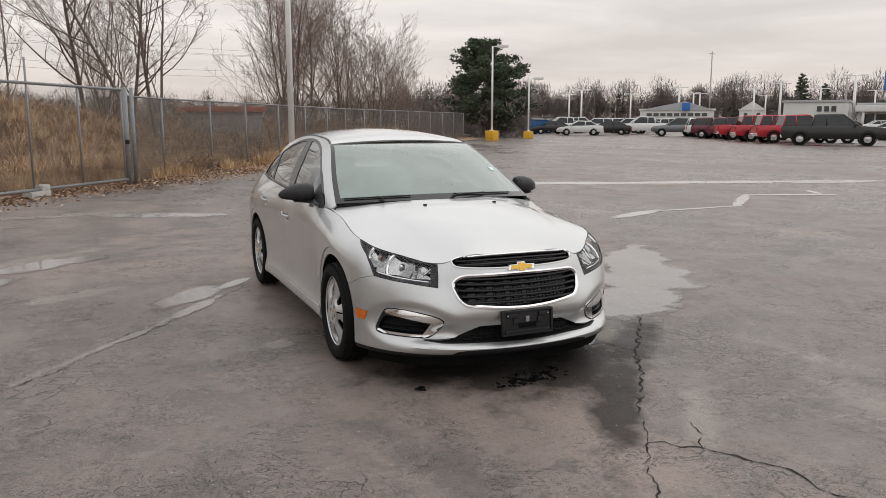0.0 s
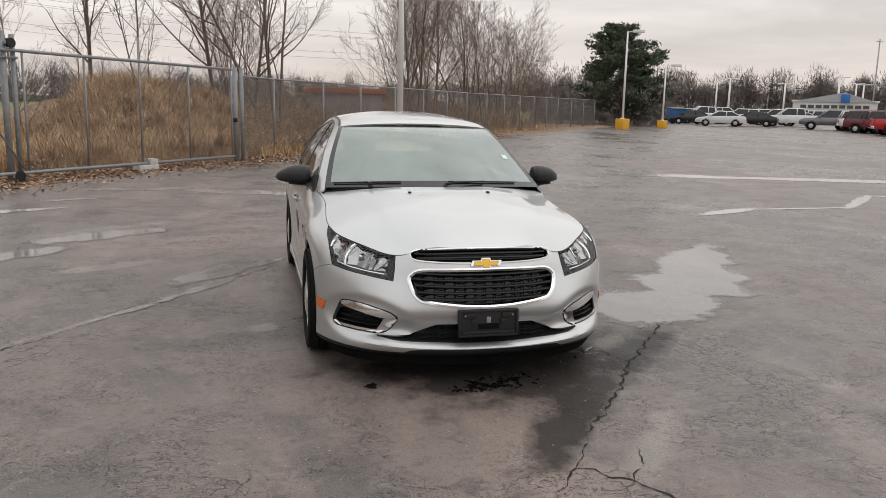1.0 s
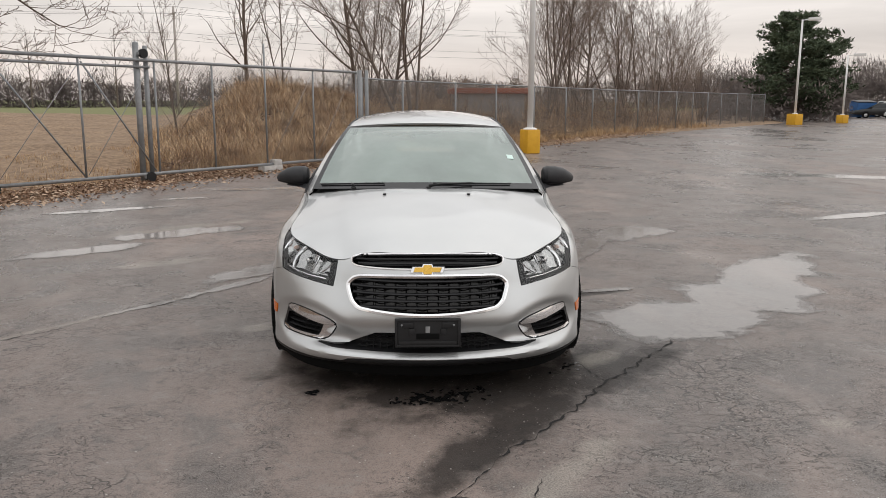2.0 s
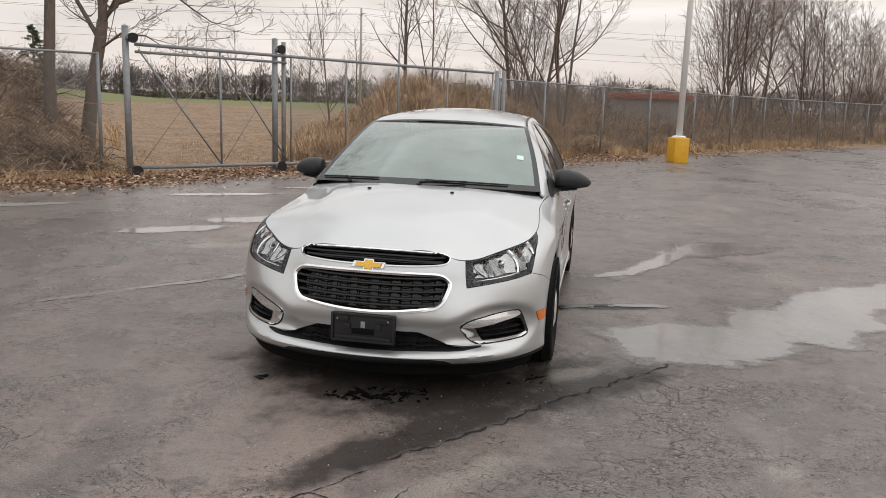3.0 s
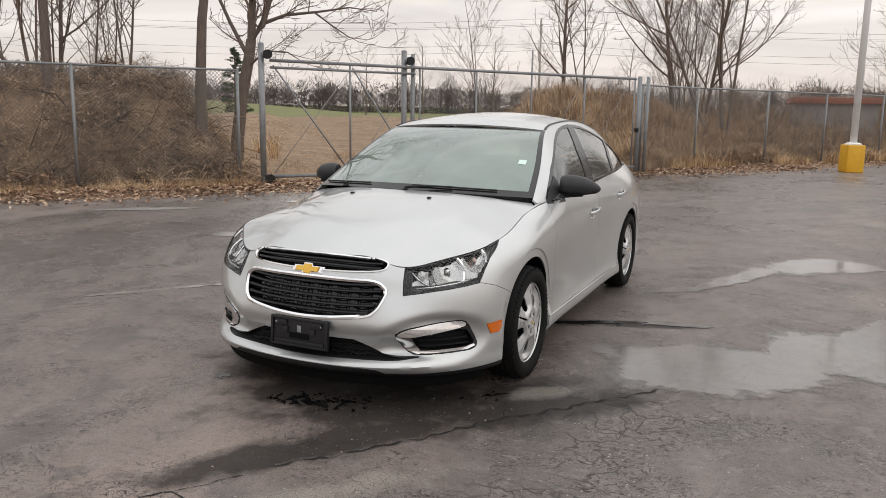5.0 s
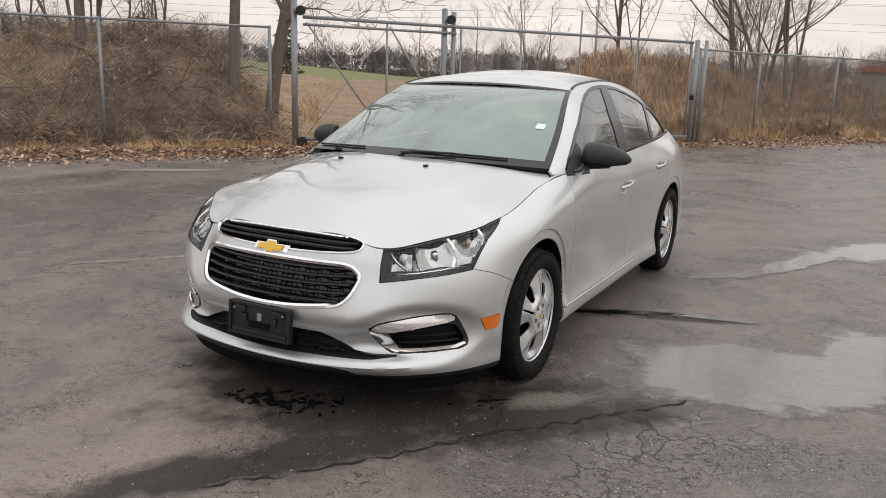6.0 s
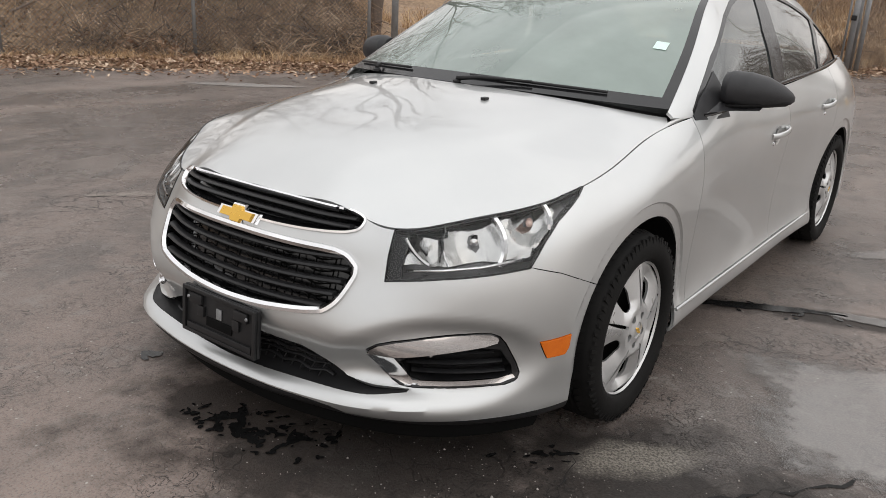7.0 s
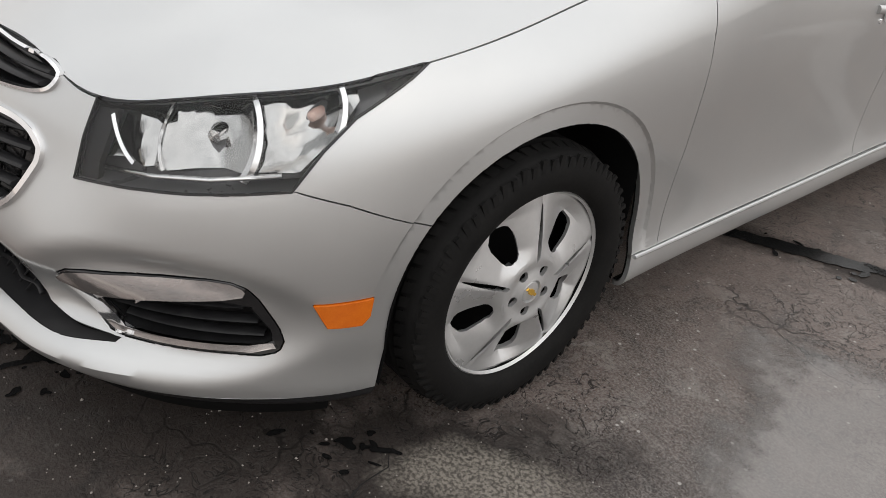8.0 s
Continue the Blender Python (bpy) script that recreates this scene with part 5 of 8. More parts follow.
for sx in (1, -1):
    part("cabin_floor_side", box_bm((0.02, 2.5, 0.55), (sx * 0.78, 1.75, 0.65)), M_INTERIOR, car)
part("headliner", grid_bm([[tuple(Vector(roof_point(a, y)) - Vector((0, -0.02, 0.03))) for y in np.linspace(1.25, 2.6, 10)] for a in np.linspace(-0.92, 0.92, 12)]), M_INTERIOR, car)
shell.free()


# ---- ground and pavement ----
EDGE = [(-62, -85), (-36, -38), (-22, -16), (-14, -3.6), (-9.4, 3.4), (-7.6, 5.45), (-6.35, 7.2), (-5.25, 9.7), (-4.2, 11.7), (-3.2, 13.2), (-1.7, 14.9), (-0.5, 16.4), (1.7, 19.3), (4.4, 23.9), (10.9, 34.0), (21.5, 47.9), (27.5, 55.5), (38, 84), (60, 150), (95, 330)]
LOT = EDGE + [(520, 330), (520, -260), (-62, -260)]


def edge_side(x, y):
    """How far a point lies beyond the pavement's edge on the fence side (negative on the pavement), and how far along."""
    best, run, s_best, sgn = 1e9, 0.0, 0.0, 1.0
    for (x0, y0), (x1, y1) in zip(EDGE, EDGE[1:]):
        dx, dy = x1 - x0, y1 - y0
        ln = math.hypot(dx, dy)
        t = min(max(((x - x0) * dx + (y - y0) * dy) / ln ** 2, 0), 1)
        d = math.hypot(x - x0 - dx * t, y - y0 - dy * t)
        if d < best:
            best, s_best = d, run + t * ln
            sgn = 1.0 if (dx * (y - y0) - dy * (x - x0)) > 0 else -1.0
        run += ln
    return best * sgn, s_best


S_GATE = edge_side(-6.35, 7.2)[1]


def edge_frame(u):
    """The point of the pavement's edge u metres past the gate, and the way out from it."""
    s, run = u + S_GATE, 0.0
    for (x0, y0), (x1, y1) in zip(EDGE, EDGE[1:]):
        ln = math.hypot(x1 - x0, y1 - y0)
        if run + ln >= s:
            t = (s - run) / ln
            dx, dy = (x1 - x0) / ln, (y1 - y0) / ln
            return x0 + dx * ln * t, y0 + dy * ln * t, -dy, dx
        run += ln
    return EDGE[-1][0], EDGE[-1][1], -1.0, 0.0


def land(x, y):
    """The ground's height."""
    sd, s = edge_side(x, y)
    if sd < 0:
        return -0.03
    u = s - S_GATE
    h = -0.03 + 0.06 * smooth(0, 0.5, sd)
    left = smooth(1.6, -1.6, u - 0.30 * max(sd - 1, 0))
    right = smooth(4.4, 8.2, u - 0.72 * min(max(sd - 1, 0), 22)) * (1 - smooth(26, 44, u))
    berm_l = 1.72 * smooth(1.6, 4.6, sd) * (1 - 0.55 * smooth(9, 20, sd))
    berm_r = 2.0 * smooth(1.9, 6.0, sd) * (1 - 0.75 * smooth(12, 26, sd))
    h += left * berm_l + right * berm_r * (0.72 + 0.28 * math.cos(u * 0.21 + 4.6))
    far_rise = 3.2 * smooth(95, 190, sd) * smooth(70, 0, u)
    n = noise.noise(Vector((x * 0.35, y * 0.35, 0))) * 0.18 + noise.noise(Vector((x * 0.09, y * 0.09, 3))) * 0.3
    return h + far_rise + n * smooth(0.8, 3.0, sd)


def axis_steps(lo, hi, step, reach):
    mid = list(np.arange(lo, hi + 1e-6, step))
    a, b, k = [], [], step
    p = lo
    while p > -reach:
        k *= 1.35
        p -= k
        a.append(p)
    p, k = hi, step
    while p < reach:
        k *= 1.35
        p += k
        b.append(p)
    return a[::-1] + mid + b


def grass_material():
    m, N, L, P = material("dead_grass_ground")
    geo = N.new("ShaderNodeNewGeometry")
    big = noise_node(N, L, 0.12, 5.0, 0.6)
    fine = noise_node(N, L, 6.0, 4.0, 0.65)
    tan = ramp_node(N, L, fine, [(0.25, (0.075, 0.049, 0.031)), (0.5, (0.21, 0.136, 0.082)), (0.8, (0.36, 0.255, 0.158))])
    worn = ramp_node(N, L, fine, [(0.25, (0.14, 0.090, 0.056)), (0.8, (0.42, 0.29, 0.178))])
    tone = N.new("ShaderNodeMix")
    tone.data_type = "RGBA"
    L.new(range_node(N, L, noise_node(N, L, 0.9, 5.0, 0.6), 0.4, 0.6, 0.0, 1.0), tone.inputs["Factor"])
    L.new(tan, tone.inputs["A"])
    L.new(worn, tone.inputs["B"])
    tan = tone.outputs["Result"]
    green = ramp_node(N, L, fine, [(0.2, (0.11, 0.120, 0.040)), (0.8, (0.22, 0.215, 0.085))])
    # the mown field lies far out, beyond a line across the gate's view
    dot = N.new("ShaderNodeVectorMath")
    dot.operation = "DOT_PRODUCT"
    L.new(geo.outputs["Position"], dot.inputs[0])
    dot.inputs[1].default_value = (-0.62, 0.78, 0)
    add = N.new("ShaderNodeMath")
    add.operation = "MULTIPLY_ADD"
    L.new(big, add.inputs[0])
    add.inputs[1].default_value = 14.0
    L.new(dot.outputs["Value"], add.inputs[2])
    msk = range_node(N, L, add.outputs[0], 84.0, 90.0, 0.0, 1.0)
    mix = N.new("ShaderNodeMix")
    mix.data_type = "RGBA"
    L.new(msk, mix.inputs["Factor"])
    L.new(tan, mix.inputs["A"])
    L.new(green, mix.inputs["B"])
    L.new(mix.outputs["Result"], P.inputs["Base Color"])
    P.inputs["Roughness"].default_value = 0.95
    bump_node(N, L, P, fine, 0.6, 0.05)
    return m


M_GRASSLAND = grass_material()


def build_ground():
    xs = axis_steps(-46, 40, 0.9, 3000)
    ys = axis_steps(-30, 66, 0.9, 3000)
    P = np.array([[(x, y, land(x, y)) for y in ys] for x in xs])
    nx, ny = len(xs), len(ys)
    idx = np.arange(nx * ny).reshape(nx, ny)
    faces = np.stack([idx[:-1, :-1], idx[1:, :-1], idx[1:, 1:], idx[:-1, 1:]], -1).reshape(-1, 4)
    me = bpy.data.meshes.new("ground")
    me.from_pydata(P.reshape(-1, 3).tolist(), [], faces.tolist())
    me.polygons.foreach_set("use_smooth", [True] * len(me.polygons))
    tagged(link("ground", me, M_GRASSLAND), "tan winter grass over low earth banks and a field", "ground", kind="structure")


build_ground()


# asphalt: two tones of wear, aggregate, hairline cracks, damp patches
def blob(N, L, pos, cx, cy, a, b, rot, soft=0.35, wob=0.5):
    """A mask: a stain of that place and size with a ragged edge."""
    mp = N.new("ShaderNodeMapping")
    mp.vector_type = "TEXTURE"
    mp.inputs["Location"].default_value = (cx, cy, 0)
    mp.inputs["Rotation"].default_value = (0, 0, radians(rot))
    mp.inputs["Scale"].default_value = (a, b, 1)
    L.new(pos, mp.inputs[0])
    ln = N.new("ShaderNodeVectorMath")
    ln.operation = "LENGTH"
    L.new(mp.outputs[0], ln.inputs[0])
    return ln.outputs["Value"]


def asphalt_material(name, wet=0.0, film=(0.24, 0.23, 0.22)):
    m, N, L, P = material(name)
    geo = N.new("ShaderNodeNewGeometry")
    flat = N.new("ShaderNodeVectorMath")
    flat.operation = "MULTIPLY"
    flat.inputs[1].default_value = (1, 1, 0)
    L.new(geo.outputs["Position"], flat.inputs[0])
    pos = flat.outputs[0]

    def nz(scale, detail, rough=0.55, stretch=None, dist=0.0):
        src = pos
        if stretch:
            mp = N.new("ShaderNodeMapping")
            mp.inputs["Scale"].default_value = stretch[:3]
            mp.inputs["Rotation"].default_value = (0, 0, radians(stretch[3]))
            L.new(pos, mp.inputs[0])
            src = mp.outputs[0]
        n = N.new("ShaderNodeTexNoise")
        n.inputs["Scale"].default_value, n.inputs["Detail"].default_value = scale, detail
        n.inputs["Roughness"].default_value, n.inputs["Distortion"].default_value = rough, dist
        L.new(src, n.inputs["Vector"])
        return n.outputs["Fac"]

    def math_node(op, a, b, clamp=False):
        k = N.new("ShaderNodeMath")
        k.operation = op
        k.use_clamp = clamp
        for i, v in enumerate((a, b)):
            if isinstance(v, (int, float)):
                k.inputs[i].default_value = v
            else:
                L.new(v, k.inputs[i])
        return k.outputs[0]

    def mix_rgb(f, a, b):
        k = N.new("ShaderNodeMix")
        k.data_type = "RGBA"
        if isinstance(f, (int, float)):
            k.inputs["Factor"].default_value = f
        else:
            L.new(f, k.inputs["Factor"])
        for key, v in (("A", a), ("B", b)):
            if isinstance(v, tuple):
                k.inputs[key].default_value = (*v, 1)
            else:
                L.new(v, k.inputs[key])
        return k.outputs["Result"]

    broad = nz(0.30, 5.0, 0.6, (1.0, 0.45, 1, 35), 0.4)
    patch_ = nz(1.3, 6.0, 0.62, None, 0.5)
    fine = nz(26.0, 4.0, 0.7)
    grit = nz(170.0, 2.0, 0.6)
    base = ramp_node(N, L, broad, [(0.36, (0.100, 0.076, 0.067)), (0.46, (0.160, 0.122, 0.106)), (0.54, (0.195, 0.148, 0.127)), (0.64, (0.285, 0.212, 0.180))])
    base = mix_rgb(range_node(N, L, patch_, 0.50, 0.60, 0.0, 0.65), base, (0.058, 0.048, 0.044))
    mottle = nz(7.5, 7.0, 0.70, None, 0.8)
    base = mix_rgb(range_node(N, L, mottle, 0.54, 0.64, 0.0, 0.50), base, (0.24, 0.215, 0.195))
    base = mix_rgb(range_node(N, L, mottle, 0.46, 0.36, 0.0, 0.62), base, (0.050, 0.045, 0.043))
    base = mix_rgb(range_node(N, L, nz(0.8, 5.0, 0.6, (1.0, 0.35, 1, 20)), 0.54, 0.66, 0.0, 0.65), base, (0.31, 0.235, 0.20))
    base = mix_rgb(range_node(N, L, grit, 0.40, 0.66, 0.0, 0.55), base, (0.24, 0.225, 0.21))
    base = mix_rgb(range_node(N, L, fine, 0.32, 0.48, 0.34, 0.0), base, (0.030, 0.027, 0.026))
    # the stones of the aggregate, a centimetre across
    stone = nz(115.0, 3.0, 0.6)
    base = mix_rgb(range_node(N, L, stone, 0.54, 0.66, 0.0, 0.40), base, (0.25, 0.225, 0.20))
    base = mix_rgb(range_node(N, L, stone, 0.46, 0.34, 0.0, 0.45), base, (0.030, 0.027, 0.025))
    # pale chips of stone, thinly strewn
    st = N.new("ShaderNodeTexVoronoi")
    st.inputs["Scale"].default_value = 46.0
    L.new(pos, st.inputs["Vector"])
    sc_ = N.new("ShaderNodeSeparateColor")
    L.new(st.outputs["Color"], sc_.inputs[0])
    pick = math_node("MULTIPLY", range_node(N, L, st.outputs["Distance"], 0.16, 0.24, 1.0, 0.0), range_node(N, L, sc_.outputs[0], 0.93, 0.95, 0.0, 1.0))
    base = mix_rgb(math_node("MULTIPLY", pick, 0.8), base, (0.42, 0.40, 0.37))
    # short dark pits and worm-like cracks in the binder
    pit = nz(11.0, 3.0, 0.55, None, 2.2)
    pits = range_node(N, L, math_node("ABSOLUTE", math_node("SUBTRACT", pit, 0.5), 0.0), 0.006, 0.022, 1.0, 0.0)
    pits = math_node("MULTIPLY", pits, range_node(N, L, nz(1.6, 4.0, 0.6), 0.44, 0.58, 0.0, 0.9))
    base = mix_rgb(pits, base, (0.020, 0.018, 0.017))
    # hairline crack nets in worn patches
    vor = N.new("ShaderNodeTexVoronoi")
    vor.feature = "DISTANCE_TO_EDGE"
    vor.inputs["Scale"].default_value = 5.0
    warp = N.new("ShaderNodeVectorMath")
    warp.operation = "ADD"
    wn = N.new("ShaderNodeTexNoise")
    wn.inputs["Scale"].default_value, wn.inputs["Detail"].default_value = 4.0, 4.0
    L.new(pos, wn.inputs["Vector"])
    ws_ = N.new("ShaderNodeVectorMath")
    ws_.operation = "SCALE"
    ws_.inputs["Scale"].default_value = 0.35
    L.new(wn.outputs["Color"], ws_.inputs[0])
    L.new(pos, warp.inputs[0])
    L.new(ws_.outputs[0], warp.inputs[1])
    L.new(warp.outputs[0], vor.inputs["Vector"])
    line = range_node(N, L, vor.outputs["Distance"], 0.006, 0.030, 1.0, 0.0)
    worn = range_node(N, L, nz(0.9, 4.0, 0.6), 0.52, 0.62, 0.0, 0.85)
    crack = math_node("MULTIPLY", line, worn)
    base = mix_rgb(crack, base, (0.016, 0.015, 0.014))
    # damp stains with a shape of their own; those below the bumper also paint in its shade
    edge_wob = math_node("MULTIPLY", math_node("SUBTRACT", nz(3.2, 6.0, 0.65), 0.5), 2.4)
    damp = None
    for cx, cy, a, b, rot in ((0.42, -1.28, 1.05, 0.16, 54), (0.50, -0.74, 0.85, 0.38, 28), (0.02, -0.84, 0.50, 0.22, 8), (0.0, -0.52, 0.85, 0.32, 0), (1.1, -0.48, 0.75, 0.22, 45), (1.20, 1.42, 0.60, 0.10, 20), (0.95, -0.24, 0.45, 0.16, 50)):
        q = math_node("ADD", blob(N, L, pos, cx, cy, a, b, rot), edge_wob)
        mk = range_node(N, L, q, 0.62, 1.22, 1.0, 0.0)
        damp = mk if damp is None else math_node("MAXIMUM", damp, mk)
    base = mix_rgb(math_node("MULTIPLY", damp, 0.80), base, (0.016, 0.0145, 0.0135))
    # pale patches; the one at (-2.6, 2.75) paints in a wet sheen
    pale = None
    for cx, cy, a, b, rot in ((1.06, -0.20, 0.24, 0.11, 42), (0.62, -1.75, 0.5, 0.10, 52), (-2.6, 2.75, 0.5, 0.16, 30), (-3.0, 5.0, 0.9, 0.2, 40), (-2.35, 0.85, 1.2, 0.045, 52), (2.03, -1.28, 0.12, 0.07, 10), (-1.18, 0.48, 0.12, 0.10, 0)):
        q = math_node("ADD", blob(N, L, pos, cx, cy, a, b, rot), edge_wob)
        mk = range_node(N, L, q, 0.5, 1.05, 1.0, 0.0)
        pale = mk if pale is None else math_node("MAXIMUM", pale, mk)
    base = mix_rgb(math_node("MULTIPLY", math_node("MULTIPLY", pale, 0.65), range_node(N, L, stone, 0.42, 0.58, 0.25, 1.0)), base, (0.34, 0.31, 0.265))
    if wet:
        # wet sets how much pale colour is mixed into the base
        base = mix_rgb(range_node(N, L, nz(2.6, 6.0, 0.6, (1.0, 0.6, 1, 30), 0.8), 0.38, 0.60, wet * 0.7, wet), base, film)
    L.new(base, P.inputs["Base Color"])
    if wet:
        at = N.new("ShaderNodeAttribute")
        at.attribute_name = "depth"
        shore = math_node("ADD", at.outputs["Fac"], math_node("MULTIPLY", math_node("SUBTRACT", nz(14.0, 6.0, 0.7), 0.5), 0.60))
        L.new(range_node(N, L, shore, -0.10, 0.20, 0.0, 1.0), P.inputs["Alpha"])
        L.new(range_node(N, L, shore, 0.0, 0.5, 0.20, 0.09), P.inputs["Roughness"])
        P.inputs["IOR"].default_value = 1.48
    else:
        r = math_node("ADD", range_node(N, L, broad, 0.38, 0.60, 0.23, 0.46), range_node(N, L, patch_, 0.35, 0.65, 0.09, -0.09))
        r = math_node("ADD", r, math_node("MULTIPLY", damp, 0.16))
        L.new(r, P.inputs["Roughness"])
        L.new(range_node(N, L, damp, 0.0, 1.0, 0.30, 0.12), P.inputs["Specular IOR Level"])
        h = math_node("ADD", math_node("MULTIPLY", grit, 0.35), math_node("ADD", math_node("MULTIPLY", fine, 0.7), math_node("MULTIPLY", stone, 0.7)))
        h = math_node("SUBTRACT", h, math_node("MULTIPLY", math_node("MAXIMUM", crack, pits), 0.9))
        bump_node(N, L, P, h, 0.55, 0.005)
    return m


M_ASPHALT = asphalt_material("worn_asphalt")
# the pale grey in the puddles' base stands in for reflected sky
M_PUDDLE = asphalt_material("water_with_painted_sky_sheen", 0.62)
# the far pools take a stronger mix of a paler colour
M_PALE = asphalt_material("thin_pale_film_on_asphalt", 0.9, (0.46, 0.445, 0.43))


def build_pavement():
    bm = bmesh.new()
    pts = []
    rnd = random.Random(5)
    for (x0, y0), (x1, y1) in zip(LOT, LOT[1:] + LOT[:1]):
        n = max(1, int(math.hypot(x1 - x0, y1 - y0) / 0.35)) if math.hypot(x1 - x0, y1 - y0) < 25 else 1
        for k in range(n):
            t = k / n
            j = 0.05 if n > 1 else 0
            pts.append((x0 + (x1 - x0) * t + rnd.uniform(-j, j), y0 + (y1 - y0) * t + rnd.uniform(-j, j), 0.0))
    vs = [bm.verts.new(p) for p in pts]
    edges = [bm.edges.new((vs[i], vs[(i + 1) % len(vs)])) for i in range(len(vs))]
    bmesh.ops.triangle_fill(bm, use_beauty=True, use_dissolve=False, edges=edges)
    free = [e for e in bm.edges if len(e.link_faces) == 1]
    ret = bmesh.ops.extrude_edge_only(bm, edges=free)["geom"]
    for v in ret:
        if isinstance(v, bmesh.types.BMVert):
            v.co.z -= 0.05
    for f in bm.faces:
        if f.normal.z < -0.5:
            f.normal_flip()
    return tagged(part("pavement", bm, M_ASPHALT), "worn damp grey asphalt with stains and hairline cracks", "asphalt", kind="structure")


pavement = build_pavement()


def pool(name, lobes, cell, label, z=0.004, ragged=0.35, seed=0.0, freq=2.2, mat=None, extra_pale=False):
    """A flat pool with an uneven shore: the union of leaning ovals, roughened by noise."""
    def depth(x, y):
        best = -9.0
        for cx, cy, a, b, rot in lobes:
            c, s = math.cos(radians(rot)), math.sin(radians(rot))
            u, v = ((x - cx) * c + (y - cy) * s) / a, (-(x - cx) * s + (y - cy) * c) / b
            best = max(best, 1 - math.hypot(u, v))
        n = noise.noise(Vector((x * freq, y * freq, seed))) + 0.5 * noise.noise(Vector((x * freq * 3, y * freq * 3, seed + 7))) + 0.25 * noise.noise(Vector((x * freq * 8, y * freq * 8, seed + 9)))
        return best + ragged * n

    x0 = min(c[0] - 1.4 * max(c[2:4]) for c in lobes)
    x1 = max(c[0] + 1.4 * max(c[2:4]) for c in lobes)
    y0 = min(c[1] - 1.4 * max(c[2:4]) for c in lobes)
    y1 = max(c[1] + 1.4 * max(c[2:4]) for c in lobes)
    nx, ny = int((x1 - x0) / cell) + 1, int((y1 - y0) / cell) + 1
    margin = 0.16 if mat is None else 0.0
    F = [[depth(x0 + i * cell, y0 + j * cell) + margin for j in range(ny + 1)] for i in range(nx + 1)]
    bm = bmesh.new()
    made = {}

    def vert(x, y):
        k = (round(x, 4), round(y, 4))
        if k not in made:
            made[k] = bm.verts.new((x, y, z))
        return made[k]

    for i in range(nx):
        for j in range(ny):
            corners = [(i, j), (i + 1, j), (i + 1, j + 1), (i, j + 1)]
            out = []
            for k in range(4):
                (ia, ja), (ib, jb) = corners[k], corners[(k + 1) % 4]
                fa, fb = F[ia][ja], F[ib][jb]
                if fa > 0:
                    out.append(vert(x0 + ia * cell, y0 + ja * cell))
                if (fa > 0) != (fb > 0):
                    t = fa / (fa - fb)
                    out.append(vert(x0 + (ia + (ib - ia) * t) * cell, y0 + (ja + (jb - ja) * t) * cell))
            uniq = [v for n_, v in enumerate(out) if v is not out[n_ - 1]]
            if len(uniq) >= 3 and len(set(uniq)) == len(uniq):
                try:
                    bm.faces.new(uniq)
                except ValueError:
                    pass
    ob = tagged(part(name, bm, mat or (M_PALE if extra_pale else M_PUDDLE)), label, "puddle", kind="stuff")
    deep = ob.data.attributes.new("depth", "FLOAT", "POINT")
    deep.data.foreach_set("value", [depth(v.co.x, v.co.y) for v in ob.data.vertices])
    return ob


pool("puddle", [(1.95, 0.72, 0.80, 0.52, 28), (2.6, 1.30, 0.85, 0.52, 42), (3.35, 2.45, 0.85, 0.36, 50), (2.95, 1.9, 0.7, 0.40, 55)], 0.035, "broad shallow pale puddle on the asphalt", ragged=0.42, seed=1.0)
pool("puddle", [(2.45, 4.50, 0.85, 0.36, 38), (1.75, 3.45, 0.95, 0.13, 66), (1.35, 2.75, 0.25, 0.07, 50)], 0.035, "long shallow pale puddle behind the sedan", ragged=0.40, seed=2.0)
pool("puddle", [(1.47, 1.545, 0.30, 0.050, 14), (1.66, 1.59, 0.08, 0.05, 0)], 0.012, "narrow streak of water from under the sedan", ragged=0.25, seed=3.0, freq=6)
pool("puddle", [(12.0, 10.9, 4.9, 0.42, -17), (8.6, 12.0, 1.6, 0.5, -20), (15.2, 9.8, 1.8, 0.5, -10)], 0.08, "long shallow puddle across the lot", extra_pale=True, ragged=0.30, seed=4.0, freq=0.9)
pool("puddle", [(6.0, 5.95, 0.95, 0.15, 25), (7.5, 6.2, 1.3, 0.08, 3), (9.4, 7.1, 1.5, 0.13, 42), (11.2, 7.5, 1.1, 0.18, -20), (12.1, 7.8, 0.5, 0.12, 60)], 0.05, "thin branching streak of water", extra_pale=True, ragged=0.25, seed=5.0, freq=1.6)
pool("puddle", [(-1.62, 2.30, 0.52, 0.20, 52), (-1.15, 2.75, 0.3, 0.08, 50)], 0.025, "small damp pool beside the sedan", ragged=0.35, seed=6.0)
pool("puddle", [(-1.3, 8.9, 1.3, 0.30, -22), (-2.4, 9.6, 0.6, 0.25, 0), (-3.2, 9.4, 0.6, 0.2, 0)], 0.05, "thin pools near the pavement's edge", extra_pale=True, ragged=0.4, seed=7.0)
pool("puddle", [(25.2, 32.9, 6.2, 0.42, -25)], 0.15, "far thin streak of water", extra_pale=True, ragged=0.3, seed=8.0, freq=0.7)
pool("puddle", [(-4.6, 6.6, 0.9, 0.16, 30), (-6.4, 4.4, 0.8, 0.14, 40), (-3.9, 8.0, 0.5, 0.12, 20)], 0.04, "thin pools near the gate", extra_pale=True, ragged=0.4, seed=9.0)
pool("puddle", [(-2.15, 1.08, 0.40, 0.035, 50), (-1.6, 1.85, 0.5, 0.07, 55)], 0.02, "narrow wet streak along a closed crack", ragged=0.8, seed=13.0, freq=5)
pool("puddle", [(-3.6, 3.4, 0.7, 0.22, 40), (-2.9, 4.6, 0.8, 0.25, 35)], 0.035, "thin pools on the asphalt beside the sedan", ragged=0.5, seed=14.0)
